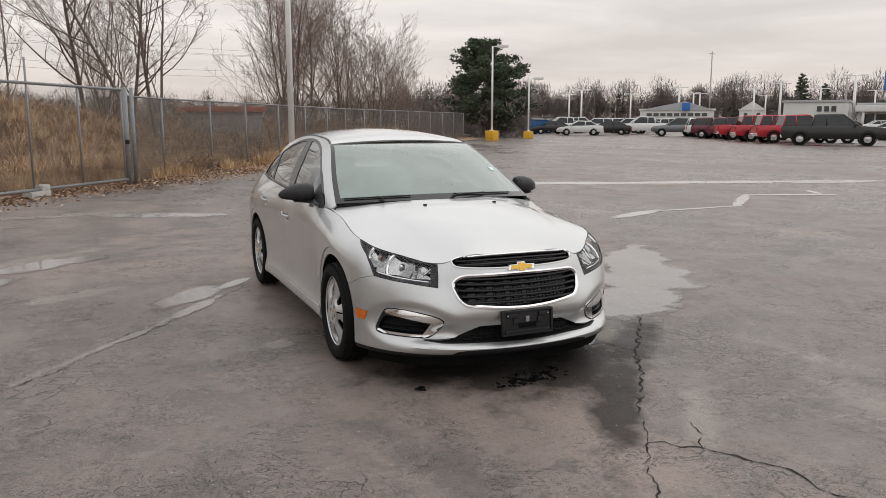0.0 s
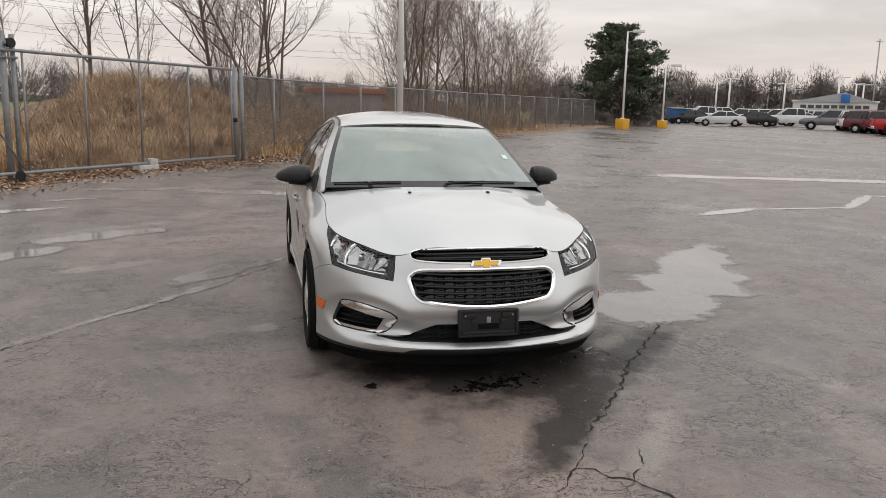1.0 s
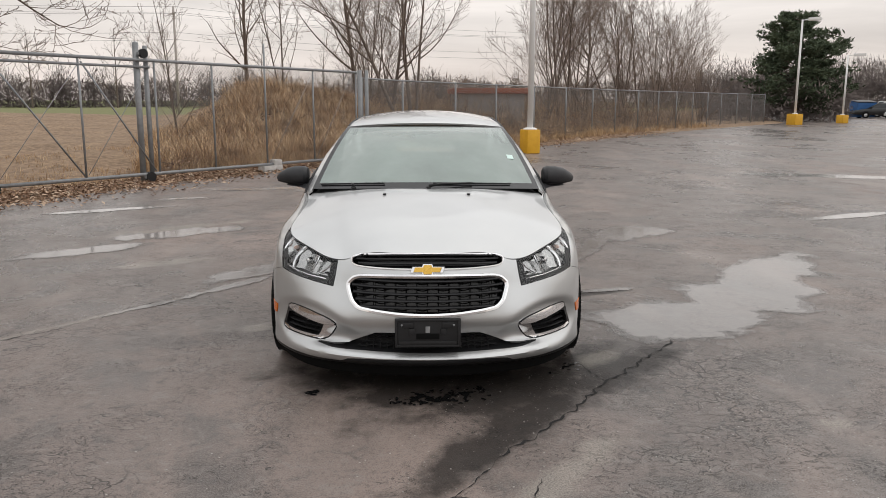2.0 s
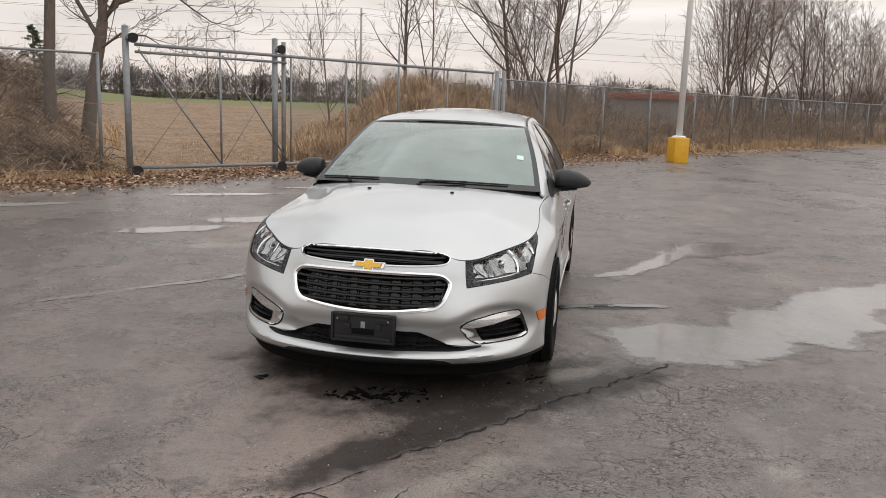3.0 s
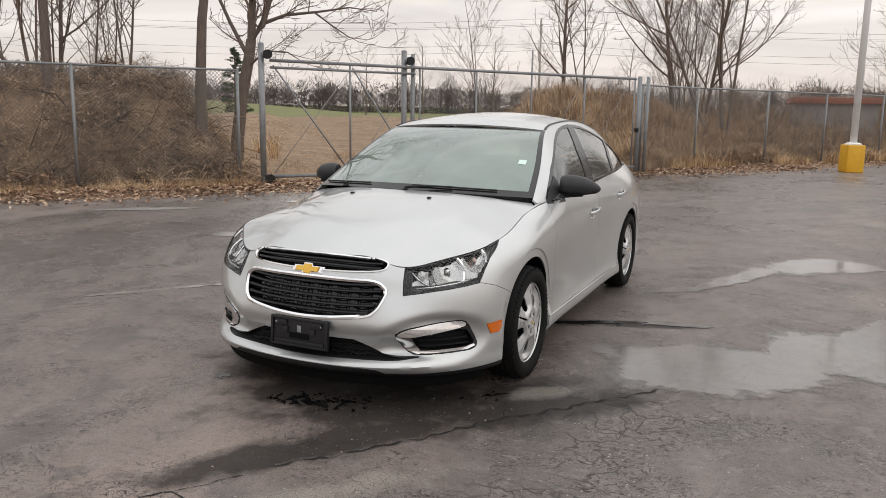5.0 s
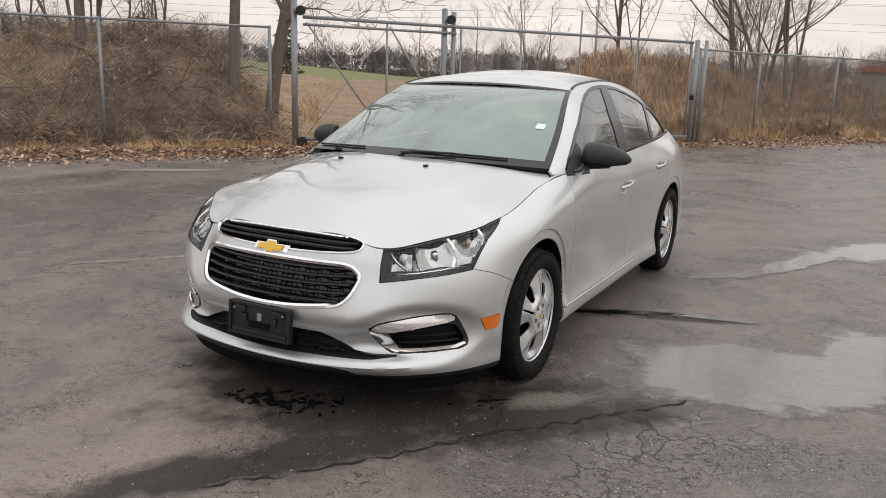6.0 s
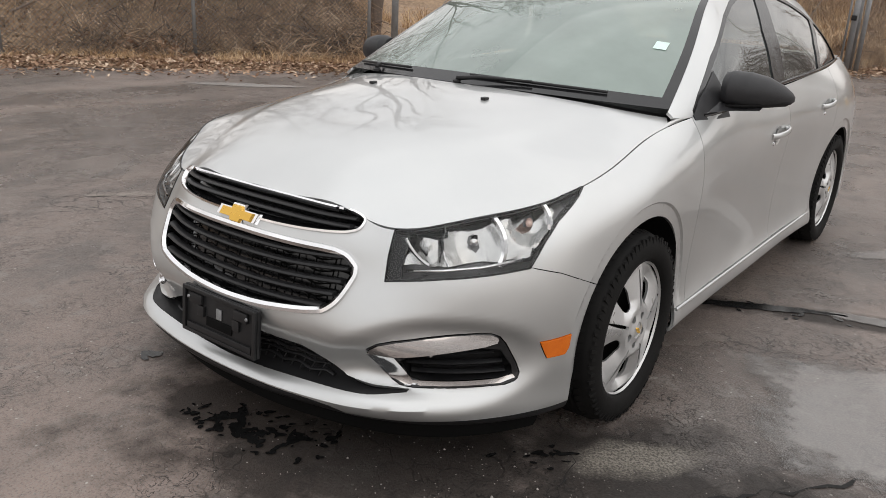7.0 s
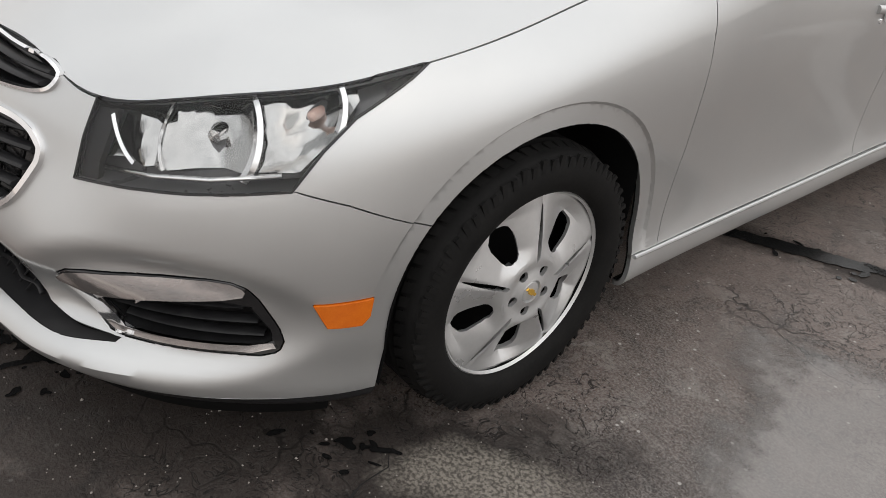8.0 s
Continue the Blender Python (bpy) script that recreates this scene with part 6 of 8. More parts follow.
M_OIL = speckled("oil_stain", (0.006, 0.006, 0.006), (0.012, 0.012, 0.012), 0.22, 8.0, rvar=0.06)


def spots(cx, cy, a, b, rot, n, seed, big=0.05):
    """Many small ovals strewn within a leaning oval."""
    rnd = random.Random(seed)
    c, s = math.cos(radians(rot)), math.sin(radians(rot))
    out = []
    for _ in range(n):
        r, t = math.sqrt(rnd.random()), rnd.uniform(0, 6.28)
        u, v = a * r * math.cos(t), b * r * math.sin(t)
        k = big * rnd.uniform(0.2, 1.0) * (1.15 - 0.6 * r)
        out.append((cx + u * c - v * s, cy + u * s + v * c, k * rnd.uniform(0.9, 1.8), k * rnd.uniform(0.4, 0.9), rnd.uniform(0, 180)))
    return out


pool("oil_stain", spots(0.00, -0.89, 0.22, 0.10, 15, 80, 1, 0.026) + spots(0.22, -0.86, 0.18, 0.11, 60, 48, 2, 0.018), 0.0045, "black wet oil drips on the asphalt", ragged=0.95, seed=10.0, freq=22, mat=M_OIL)
pool("oil_stain", [(0.93, 1.32, 0.34, 0.040, 29), (1.12, 1.43, 0.20, 0.022, 25)] + spots(1.1, 1.36, 0.40, 0.10, 20, 22, 3, 0.022), 0.008, "black wet trickle beside the front wheel", ragged=0.4, seed=11.0, freq=9, mat=M_OIL)
pool("oil_stain", spots(0.82, -0.42, 0.16, 0.07, 30, 18, 4, 0.022) + spots(-0.62, -0.80, 0.08, 0.04, 0, 3, 5, 0.025), 0.006, "black wet spots near the front wheels", ragged=0.7, seed=12.0, freq=16, mat=M_OIL)
M_CRACK = speckled("crack_shadow", (0.006, 0.006, 0.006), (0.014, 0.013, 0.012), 0.95, 20.0)


def crack_line(pts, width, seed, name="crack"):
    """A jagged open crack: a flat dark strip of uneven width, coloured as its inner shadow."""
    rnd = random.Random(seed)
    path = [Vector((*pts[0], 0))]
    for a, b in zip(pts, pts[1:]):
        A, B = Vector((*a, 0)), Vector((*b, 0))
        n = max(2, int((B - A).length / 0.035))
        side = Vector((-(B - A).y, (B - A).x, 0)).normalized()
        w = 0.0
        for k in range(1, n + 1):
            w = w * 0.75 + rnd.uniform(-0.022, 0.022)
            path.append(A + (B - A) * (k / n) + side * (w if k < n else 0))
    bm = bmesh.new()
    L_, R_ = [], []
    for i, p in enumerate(path):
        t = (path[min(i + 1, len(path) - 1)] - path[max(i - 1, 0)]).normalized()
        s = Vector((-t.y, t.x, 0))
        w = width * rnd.choice((0.1, 0.25, 0.5, 0.8, 1.2)) * min(1, 0.3 + (len(path) - 1 - i) / 6)
        L_.append(bm.verts.new((p + s * w).to_tuple()[:2] + (0.0032,)))
        R_.append(bm.verts.new((p - s * w).to_tuple()[:2] + (0.0032,)))
    for i in range(len(path) - 1):
        bm.faces.new((L_[i], L_[i + 1], R_[i + 1], R_[i]))
    bmesh.ops.recalc_face_normals(bm, faces=bm.faces[:])
    return part(name, bm, M_CRACK, pavement, "open jagged crack")


crack_line([(1.66, 0.14), (1.22, -0.42), (0.92, -0.84), (0.63, -1.22), (0.45, -1.45), (0.28, -1.70), (0.10, -1.98)], 0.0065, 1)
crack_line([(0.10, -1.98), (0.31, -2.15), (0.44, -2.38), (0.51, -2.78), (0.6, -3.4)], 0.006, 2)
crack_line([(0.10, -1.98), (-0.12, -2.3), (-0.5, -2.9)], 0.005, 3)
crack_line([(0.92, -0.84), (0.98, -0.55), (0.90, -0.34)], 0.003, 4)
crack_line([(-2.95, 0.0), (-2.6, 0.4), (-2.26, 1.02), (-1.84, 1.46), (-1.02, 2.64)], 0.004, 5)
crack_line([(0.30, -2.15), (0.42, -2.0), (0.50, -1.8)], 0.003, 6)
crack_line([(1.35, 0.35), (1.62, 0.50), (1.80, 0.30)], 0.003, 7)


def chips():
    """Grit and pale chips strewn over the asphalt."""
    rnd = random.Random(11)
    V, F = [], []
    for i in range(6500):
        r = rnd.random() ** 0.6 * (9 if i < 2600 else 2.6)
        a = rnd.uniform(0, 2 * math.pi)
        x, y = 0.8 + r * math.cos(a), (-1.2 if i < 2600 else -0.5) + r * math.sin(a)
        if edge_side(x, y)[0] > -0.2:
            continue
        s = rnd.uniform(0.0010, 0.0028) * (2.0 if rnd.random() < 0.05 else 1)
        t = rnd.uniform(0, 3)
        k = len(V)
        c, sn = math.cos(t) * s, math.sin(t) * s
        V += [(x + c, y + sn, 0.001), (x - sn, y + c, 0.001), (x - c, y - sn, 0.001), (x + sn, y - c, 0.001), (x, y, 0.001 + s * 1.1)]
        F += [(k, k + 1, k + 4), (k + 1, k + 2, k + 4), (k + 2, k + 3, k + 4), (k + 3, k, k + 4)]
    me = bpy.data.meshes.new("grit")
    me.from_pydata(V, [], F)
    tagged(link("grit", me, speckled("pale_grit", (0.16, 0.145, 0.13), (0.42, 0.39, 0.36), 0.8, 2.0)), "pale grit and chips strewn on the asphalt", "grit", kind="stuff")


chips()


# ---- gate and chain-link fence ----
def up_tube(name, x, y, z0, z1, r, mat, parent, n=12, label=""):
    return part(name, tube([(x, y, z0), (x, y, z1)], r, n), mat, parent, label)


def lattice(p, q, z0, z1, pitch, r, parent, name="chain_link"):
    """Woven wire between two posts: two sets of crossing wires."""
    p, q = Vector((*p, 0)), Vector((*q, 0))
    ln = (q - p).length
    d = (q - p) / ln
    side = Vector((-d.y, d.x, 0))
    h = z1 - z0
    V, F = [], []
    for sgn in (1, -1):
        s = -h
        while s < ln + h:
            a, b = s, s + sgn * h
            za, zb = z0, z1
            lo, hi = 0.0, 1.0
            if sgn > 0:
                lo, hi = max(0, (0 - a) / h), min(1, (ln - a) / h)
            else:
                lo, hi = max(0, (a - ln) / h), min(1, a / h)
            if hi > lo:
                A = p + d * (a + sgn * h * lo) + Vector((0, 0, za + h * lo)) + side * (0.003 * sgn)
                B = p + d * (a + sgn * h * hi) + Vector((0, 0, za + h * hi)) + side * (0.003 * sgn)
                t = (B - A).normalized()
                u = t.cross(side).normalized()
                k = len(V)
                for P_ in (A, B):
                    for c in range(3):
                        an = 2 * math.pi * c / 3
                        V.append(tuple(P_ + (side * math.cos(an) + u * math.sin(an)) * r))
                F += [(k, k + 1, k + 4, k + 3), (k + 1, k + 2, k + 5, k + 4), (k + 2, k, k + 3, k + 5)]
            s += pitch
    me = bpy.data.meshes.new(name)
    me.from_pydata(V, [], F)
    ob = link(name, me, M_WIRE, parent)
    tagged(ob, "galvanised chain-link mesh", kind="stuff")
    return ob


def fence(posts, height, label):
    root = thing("fence", (posts[0][0], posts[0][1], 0), label, "fence")
    ox, oy = posts[0]
    loc = lambda p: (p[0] - ox, p[1] - oy)
    for p in posts:
        x, y = loc(p)
        up_tube("post", x, y, -0.05, height + 0.02, 0.030, M_GALV, root)
        part("post_cap", lathe([(0.0, 0.035), (0.020, 0.028), (0.034, 0.008), (0.034, 0.0)], (x, y, height + 0.0), (0, 0, 1), 12), M_GALV, root)
    for a, b in zip(posts, posts[1:]):
        (xa, ya), (xb, yb) = loc(a), loc(b)
        part("top_rail", tube([(xa, ya, height), (xb, yb, height)], 0.021, 8), M_GALV, root)
        far = math.hypot(a[0], a[1] + 4) > 26
        lattice((xa, ya), (xb, yb), 0.06, height, 0.072 if not far else 0.10, 0.0037 if not far else 0.0036, root)
    return root


def along(pts, step):
    out = [pts[0]]
    for a, b in zip(pts, pts[1:]):
        n = max(1, round(math.hypot(b[0] - a[0], b[1] - a[1]) / step))
        out += [(a[0] + (b[0] - a[0]) * k / n, a[1] + (b[1] - a[1]) * k / n) for k in range(1, n + 1)]
    return out


fence(along([(-26.5, -20.5), (-18.0, -8.5), (-12.2, 0.95)], 2.9) + [(-10.72, 3.37), (-9.30, 5.76), (-7.60, 8.02)], 2.14, "grey chain-link fence with leaves along its foot")
fence([(-1.55, 15.75), (-0.57, 18.2), (1.05, 20.9)] + along([(2.6, 23.6), (9.6, 35.0), (20.2, 49.2), (26.6, 57.2)], 3.0), 2.13, "grey chain-link fence running along the lot's edge")

G0, G1 = Vector((-7.02, 8.22, 0)), Vector((-1.65, 15.36, 0))
GD = (G1 - G0).normalized()
GN = Vector((GD.y, -GD.x, 0))


def on_gate(s, z, off=0.0):
    return G0 + GD * s + GN * off + Vector((0, 0, z))


GL = (G1 - G0).length
S1_, S2_ = 1.62, 3.05


def build_gate():
    g = thing("sliding_gate", (0, 0, 0), "long galvanised cantilever sliding gate, closed", "gate")
    part("top_rail", tube([on_gate(0.02, 2.33), on_gate(GL, 2.26)], 0.032, 10), M_GALV, g)
    part("second_rail", tube([on_gate(0.02, 2.20), on_gate(S2_, 2.18)], 0.024, 8), M_GALV, g)
    part("bottom_rail", tube([on_gate(0.0, 0.17), on_gate(GL + 0.05, 0.17)], 0.034, 10), M_GALV, g)
    for s, top in ((S1_, 2.30), (S2_ + 0.10, 2.30), (5.92, 2.78), (4.5, 2.27), (7.4, 2.26), (GL - 0.03, 2.26)):
        part("upright", tube([on_gate(s, 0.17), on_gate(s, top)], 0.021, 8), M_GALV, g)
    for a, za, b, zb in ((0.08, 2.24, S1_ - 0.02, 0.22), (S1_ + 0.05, 2.24, S2_ + 0.02, 0.22)):
        part("brace", tube([on_gate(a, za), on_gate(b, zb)], 0.016, 6), M_GALV, g)
    for a, za, b, zb in ((0.08, 0.24, S1_, 2.20), (S1_ + 0.05, 0.24, S2_, 2.20), (8.75, 2.2, 7.45, 0.2), (7.4, 2.2, 6.0, 0.2)):
        part("brace_cable", tube([on_gate(a, za), on_gate(b, zb)], 0.006, 5), M_GALV, g)
    lattice(on_gate(S2_ + 0.1, 0)[:2], on_gate(GL, 0)[:2], 0.18, 2.26, 0.072, 0.0027, g)
    part("latch", box_bm((0.10, 0.06, 0.10), on_gate(GL + 0.05, 1.05, 0.05), 0.012), M_BLACK, g, "black gate latch")
    return g


build_gate()


def gate_post(x, y, h, lab, twin=False):
    p = thing("gate_post", (x, y, 0), lab, "post", "gate posts")
    up_tube("shaft", 0, 0, -0.05, h, 0.057, M_GALV, p, 16)
    part("cap", lathe([(0.0, 0.03), (0.04, 0.02), (0.060, 0.0)], (0, 0, h), (0, 0, 1), 14), M_GALV, p)
    if twin:
        m = GD * 0.20
        up_tube("second_shaft", m.x, m.y, -0.05, h - 0.04, 0.045, M_GALV, p, 14)
    n = GN * 0.10 + GD * 0.09
    for z, r in ((h - 0.19, 0.085), (0.12, 0.10)):
        part("roller", lathe([(0.0, -0.035), (r, -0.035), (r, -0.01), (r * 0.72, 0.0), (r, 0.01), (r, 0.035), (0.0, 0.035)], (n.x, n.y, z), tuple(GN), 20), M_BLACK, p, "black gate roller")
        part("roller_arm", box_bm((0.05, 0.16, 0.06), (n.x * 0.5, n.y * 0.5, z), 0.008), M_GALV, p)
    return p


gate_post(-7.10, 8.10, 2.62, "thick galvanised gate post with black rollers")
gate_post(-5.38, 10.52, 2.62, "double galvanised gate post with black rollers", True)
lp = thing("latch_post", (-1.58, 15.46, 0), "galvanised latch post at the gate's end", "post", "gate posts")
up_tube("shaft", 0, 0, -0.05, 2.32, 0.057, M_GALV, lp, 16)
up_tube("second_shaft", 0.16, 0.20, -0.05, 2.32, 0.045, M_GALV, lp, 14)
M_CONCRETE = speckled("pale_concrete", (0.42, 0.40, 0.38), (0.62, 0.60, 0.57), 0.85, 8.0, bump=0.3, dist=0.004)
blk = thing("concrete_block", (-3.42, 13.05, 0), "pale concrete block under the gate", "block")
part("block", box_bm((0.52, 0.22, 0.14), (0, 0, 0.07), 0.012, Matrix.Rotation(radians(50), 3, "Z")), M_CONCRETE, blk)
part("upper_block", box_bm((0.20, 0.20, 0.12), (0.10, 0.12, 0.20), 0.012, Matrix.Rotation(radians(50), 3, "Z")), M_CONCRETE, blk)


# ---- light poles ----
def light_pole(x, y, h, base_h, heads, r, label, base_w=0.62):
    p = thing("light_pole", (x, y, 0), label, "street lamp", "light poles")
    if base_h:
        part("base", box_bm((base_w, base_w, base_h), (0, 0, base_h / 2), 0.03, Matrix.Rotation(radians(25), 3, "Z")), M_YELLOW, p, "yellow painted concrete base")
    part("base_plate", lathe([(0.0, 0.06), (r * 1.4, 0.06), (r * 2.2, 0.03), (r * 2.2, 0.0)], (0, 0, base_h), (0, 0, 1), 12), M_WHITEPOLE, p)
    part("shaft", tube([(0, 0, base_h), (0, 0, h)], [r, r * 0.72], 10), M_WHITEPOLE, p)
    for sgn in ((-1, 1) if heads == 2 else (1,) if heads == 1 else ()):
        c, s = math.cos(radians(-35)), math.sin(radians(-35))
        w = 1.8 if heads == 2 else 1.1
        part("arm", tube([(0, 0, h - 0.05), (sgn * w * 0.5 * c, sgn * w * 0.5 * s, h + 0.02)], r * 0.4, 6), M_WHITEPOLE, p)
        part("lamp_head", box_bm((w * 0.75, 0.34, 0.20), (sgn * w * 0.72 * c, sgn * w * 0.72 * s, h), 0.03, Matrix.Rotation(radians(-35), 3, "Z")), M_WHITEPOLE, p)
    return p


light_pole(3.28, 19.55, 9.2, 0.72, 1, 0.095, "white light pole on a yellow concrete base", 0.46)


# ---- trees ----
class Wood:
    """Collects tapered limbs as plain lists for one mesh."""

    def __init__(self):
        self.V, self.F = [], []

    def limb(self, pts, radii, sides):
        base = len(self.V)
        n = len(pts)
        for i, p in enumerate(pts):
            t = pts[min(i + 1, n - 1)] - pts[max(i - 1, 0)]
            t.normalize()
            ref = Vector((0, 0, 1)) if abs(t.z) < 0.85 else Vector((1, 0, 0))
            a = t.cross(ref).normalized()
            b = t.cross(a)
            for k in range(sides):
                an = 2 * math.pi * k / sides
                self.V.append(tuple(p + (a * math.cos(an) + b * math.sin(an)) * radii[i]))
        for i in range(n - 1):
            for k in range(sides):
                q, w = base + i * sides, base + (i + 1) * sides
                self.F.append((q + k, q + (k + 1) % sides, w + (k + 1) % sides, w + k))

    def mesh(self, name):
        me = bpy.data.meshes.new(name)
        me.from_pydata(self.V, [], self.F)
        me.polygons.foreach_set("use_smooth", [True] * len(me.polygons))
        return me


def grow(rnd, trunk, crown, p, d, r, length, level, depth, spec):
    segs = (7, 6, 4, 3, 2, 2)[level]
    pts, radii = [p.copy()], [r]
    wob = (0.07, 0.16, 0.22, 0.28, 0.30, 0.3)[level] * spec.get("wild", 1.0)
    up = (0.02, 0.08, 0.07, 0.05, 0.02, 0.0)[level] * spec.get("up", 1.0)
    q, dd = p.copy(), d.copy()
    for i in range(segs):
        dd = (dd + Vector((rnd.uniform(-wob, wob), rnd.uniform(-wob, wob), rnd.uniform(-wob, wob) * 0.6 + up))).normalized()
        q = q + dd * (length / segs)
        pts.append(q.copy())
        radii.append(max(r * (1 - 0.80 * (i + 1) / segs), spec.get("tip", 0.004)))
    (trunk if level < 2 else crown).limb(pts, radii, (8, 6, 4, 3, 3, 3)[level])
    if level >= depth:
        return
    count = spec["kids"][level]
    lo = spec["clear"] if level == 0 else 0.22
    for k in range(count):
        t = lo + (1 - lo) * ((k + rnd.random() * 0.9) / count)
        i = min(int(t * segs), segs - 1)
        f = t * segs - i
        at = pts[i].lerp(pts[i + 1], f)
        ax = (pts[i + 1] - pts[i]).normalized()
        side = Vector((rnd.uniform(-1, 1), rnd.uniform(-1, 1), rnd.uniform(-0.4, 0.6)))
        side = (side - ax * side.dot(ax)).normalized()
        ang = radians(rnd.uniform(*spec["angle"]))
        nd = (ax * math.cos(ang) + side * math.sin(ang)).normalized()
        nl = length * rnd.uniform(*spec["short"]) * (1.15 - 0.55 * t if level == 0 else 1 - 0.45 * t)
        rr = max(radii[i] * rnd.uniform(0.38, 0.6), spec.get("tip", 0.004))
        grow(rnd, trunk, crown, at, nd, rr, nl, level + 1, depth, spec)


def bare_tree(name, seed, height, r, spec, depth, stems=1, label=""):
    """One leafless tree at the origin: trunk with limbs, and a crown of twigs."""
    rnd = random.Random(seed)
    trunk, crown = Wood(), Wood()
    for s in range(stems):
        lean = 0.05 if stems == 1 else 0.28
        d = Vector((rnd.uniform(-lean, lean), rnd.uniform(-lean, lean), 1)).normalized()
        off = Vector((rnd.uniform(-0.2, 0.2), rnd.uniform(-0.2, 0.2), -0.25)) * (0 if stems == 1 else 1) + Vector((0, 0, -0.25))
        grow(rnd, trunk, crown, off, d, r * (1 if stems == 1 else rnd.uniform(0.6, 1)), height * rnd.uniform(0.85, 1.05), 0, depth, spec)
    root = thing(name, (0, 0, 0), label, "tree", "bare trees")
    link("trunk", trunk.mesh("trunk"), M_BARK, root)
    link("crown", crown.mesh("crown"), M_TWIG, root)
    return root


SLIM = dict(kids=(18, 6, 5, 3), clear=0.14, angle=(38, 64), short=(0.30, 0.48), up=1.1, wild=1.0, tip=0.0042)
BROAD = dict(kids=(8, 6, 5, 3), clear=0.20, angle=(22, 50), short=(0.38, 0.60), up=1.3, wild=1.1, tip=0.005)
FORK = dict(kids=(8, 7, 5, 4), clear=0.32, angle=(25, 60), short=(0.5, 0.75), wild=1.4, tip=0.005)
LOWB = dict(kids=(12, 7, 5), clear=0.10, angle=(22, 58), short=(0.38, 0.62), up=1.2, wild=1.3, tip=0.005)


def stand(tree, x, y, turn, scale=1.0):
    m = Matrix.Translation((x, y, land(x, y))) @ Matrix.Rotation(radians(turn), 4, "Z") @ Matrix.Scale(scale, 4)
    tree.matrix_basis = m
    return tree


def again(tree, x, y, turn, scale=1.0, label=""):
    tree.scale = (1, 1, 1)
    c = copy_thing(tree, Matrix.Translation((x, y, land(x, y))) @ Matrix.Rotation(radians(turn), 4, "Z"))
    c.scale = (scale, scale, scale)
    if label:
        tagged(c, label)
    return c


t_slim = bare_tree("tree", 3, 9.5, 0.085, SLIM, 4, 1, "leafless slim tree on the bank behind the fence")
t_broad = bare_tree("tree", 5, 8.4, 0.085, BROAD, 4, 3, "leafless broad tree on the bank behind the fence")


def arching_tree(label):
    """A thick leaning trunk that forks low: one limb climbs, one arches far out to the side."""
    rnd = random.Random(8)
    trunk, crown = Wood(), Wood()
    side, back = Vector((0.83, 0.56, 0)), Vector((-0.56, 0.83, 0))
    at = lambda r, b, z: side * r + back * b + Vector((0, 0, z))
    stem = [at(-0.28, 0, -0.3), at(-0.22, 0, 0.6), at(-0.10, 0.02, 1.5), at(0.06, 0.05, 2.3), at(0.12, 0.05, 2.7)]
    trunk.limb(stem, [0.17, 0.145, 0.125, 0.12, 0.11], 10)
    limbs = [
        ([stem[-1], at(0.14, 0.1, 3.3), at(0.22, 0.2, 4.2), at(0.15, 0.3, 5.4), at(0.30, 0.3, 6.8)], [0.095, 0.085, 0.07, 0.05, 0.02]),
        ([stem[-1], at(0.36, 0.0, 3.0), at(0.52, -0.1, 3.5), at(0.62, -0.1, 4.3), at(0.95, -0.2, 5.3)], [0.085, 0.07, 0.06, 0.045, 0.015]),
        ([at(0.40, 0.0, 3.05), at(0.85, -0.1, 3.22), at(1.55, -0.2, 3.30), at(2.2, -0.3, 3.40), at(2.8, -0.3, 3.34)], [0.045, 0.035, 0.026, 0.016, 0.006]),
        ([at(1.45, -0.2, 3.30), at(1.8, -0.2, 3.05), at(2.2, -0.3, 2.78), at(2.6, -0.3, 2.74)], [0.022, 0.016, 0.011, 0.005]),
        ([at(0.0, 0.04, 2.1), at(0.45, -0.3, 2.45), at(0.9, -0.5, 2.42), at(1.25, -0.6, 2.2)], [0.03, 0.022, 0.015, 0.006]),
        ([stem[3], at(-0.35, 0.3, 3.1), at(-0.75, 0.5, 4.0), at(-0.9, 0.6, 5.2)], [0.05, 0.04, 0.03, 0.01]),
    ]
    for pts, radii in limbs:
        trunk.limb(pts, radii, 7)
        for i in range(1, len(pts)):
            for _ in range(3):
                p = pts[i - 1].lerp(pts[i], rnd.random())
                ax = (pts[i] - pts[i - 1]).normalized()
                d = (ax + Vector((rnd.gauss(0, 0.7), rnd.gauss(0, 0.7), rnd.gauss(0.25, 0.5)))).normalized()
                grow(rnd, trunk, crown, p, d, max(radii[i] * 0.5, 0.008), rnd.uniform(0.6, 1.5), 2, 4, dict(FORK, kids=(8, 7, 4, 3)))
    root = thing("tree", (0, 0, 0), label, "tree", "bare trees")
    link("trunk", trunk.mesh("trunk"), M_BARK, root)
    link("crown", crown.mesh("crown"), M_TWIG, root)
    return root


t_fork = arching_tree("thick leafless tree with a limb arching out behind the fence")
t_multi = bare_tree("tree", 12, 7.5, 0.05, LOWB, 3, 5, "leafless many-stemmed tree behind the fence")
t_crown = bare_tree("tree", 41, 9.5, 0.12, dict(kids=(10, 6, 5, 3), clear=0.40, angle=(34, 64), short=(0.42, 0.62), wild=1.5, up=0.7, tip=0.006), 4, 1, "leafless tree with a spreading crown behind the fence")
t_sapling = bare_tree("tree", 33, 5.6, 0.035, dict(SLIM, kids=(12, 6, 4), angle=(28, 52), short=(0.28, 0.46)), 3, 2, "thin leafless saplings on the bank")
t_far = bare_tree("tree", 21, 9.0, 0.09, SLIM, 3, 1, "leafless tree beyond the field")
stand(t_fork, -8.95, 10.0, 0)
stand(t_slim, -2.47, 26.5, 0)
stand(t_broad, -0.30, 22.9, 40)
stand(t_multi, 6.2, 34.5, 0, 1.0)
stand(t_far, -6.84, 27.0, 30, 0.62)
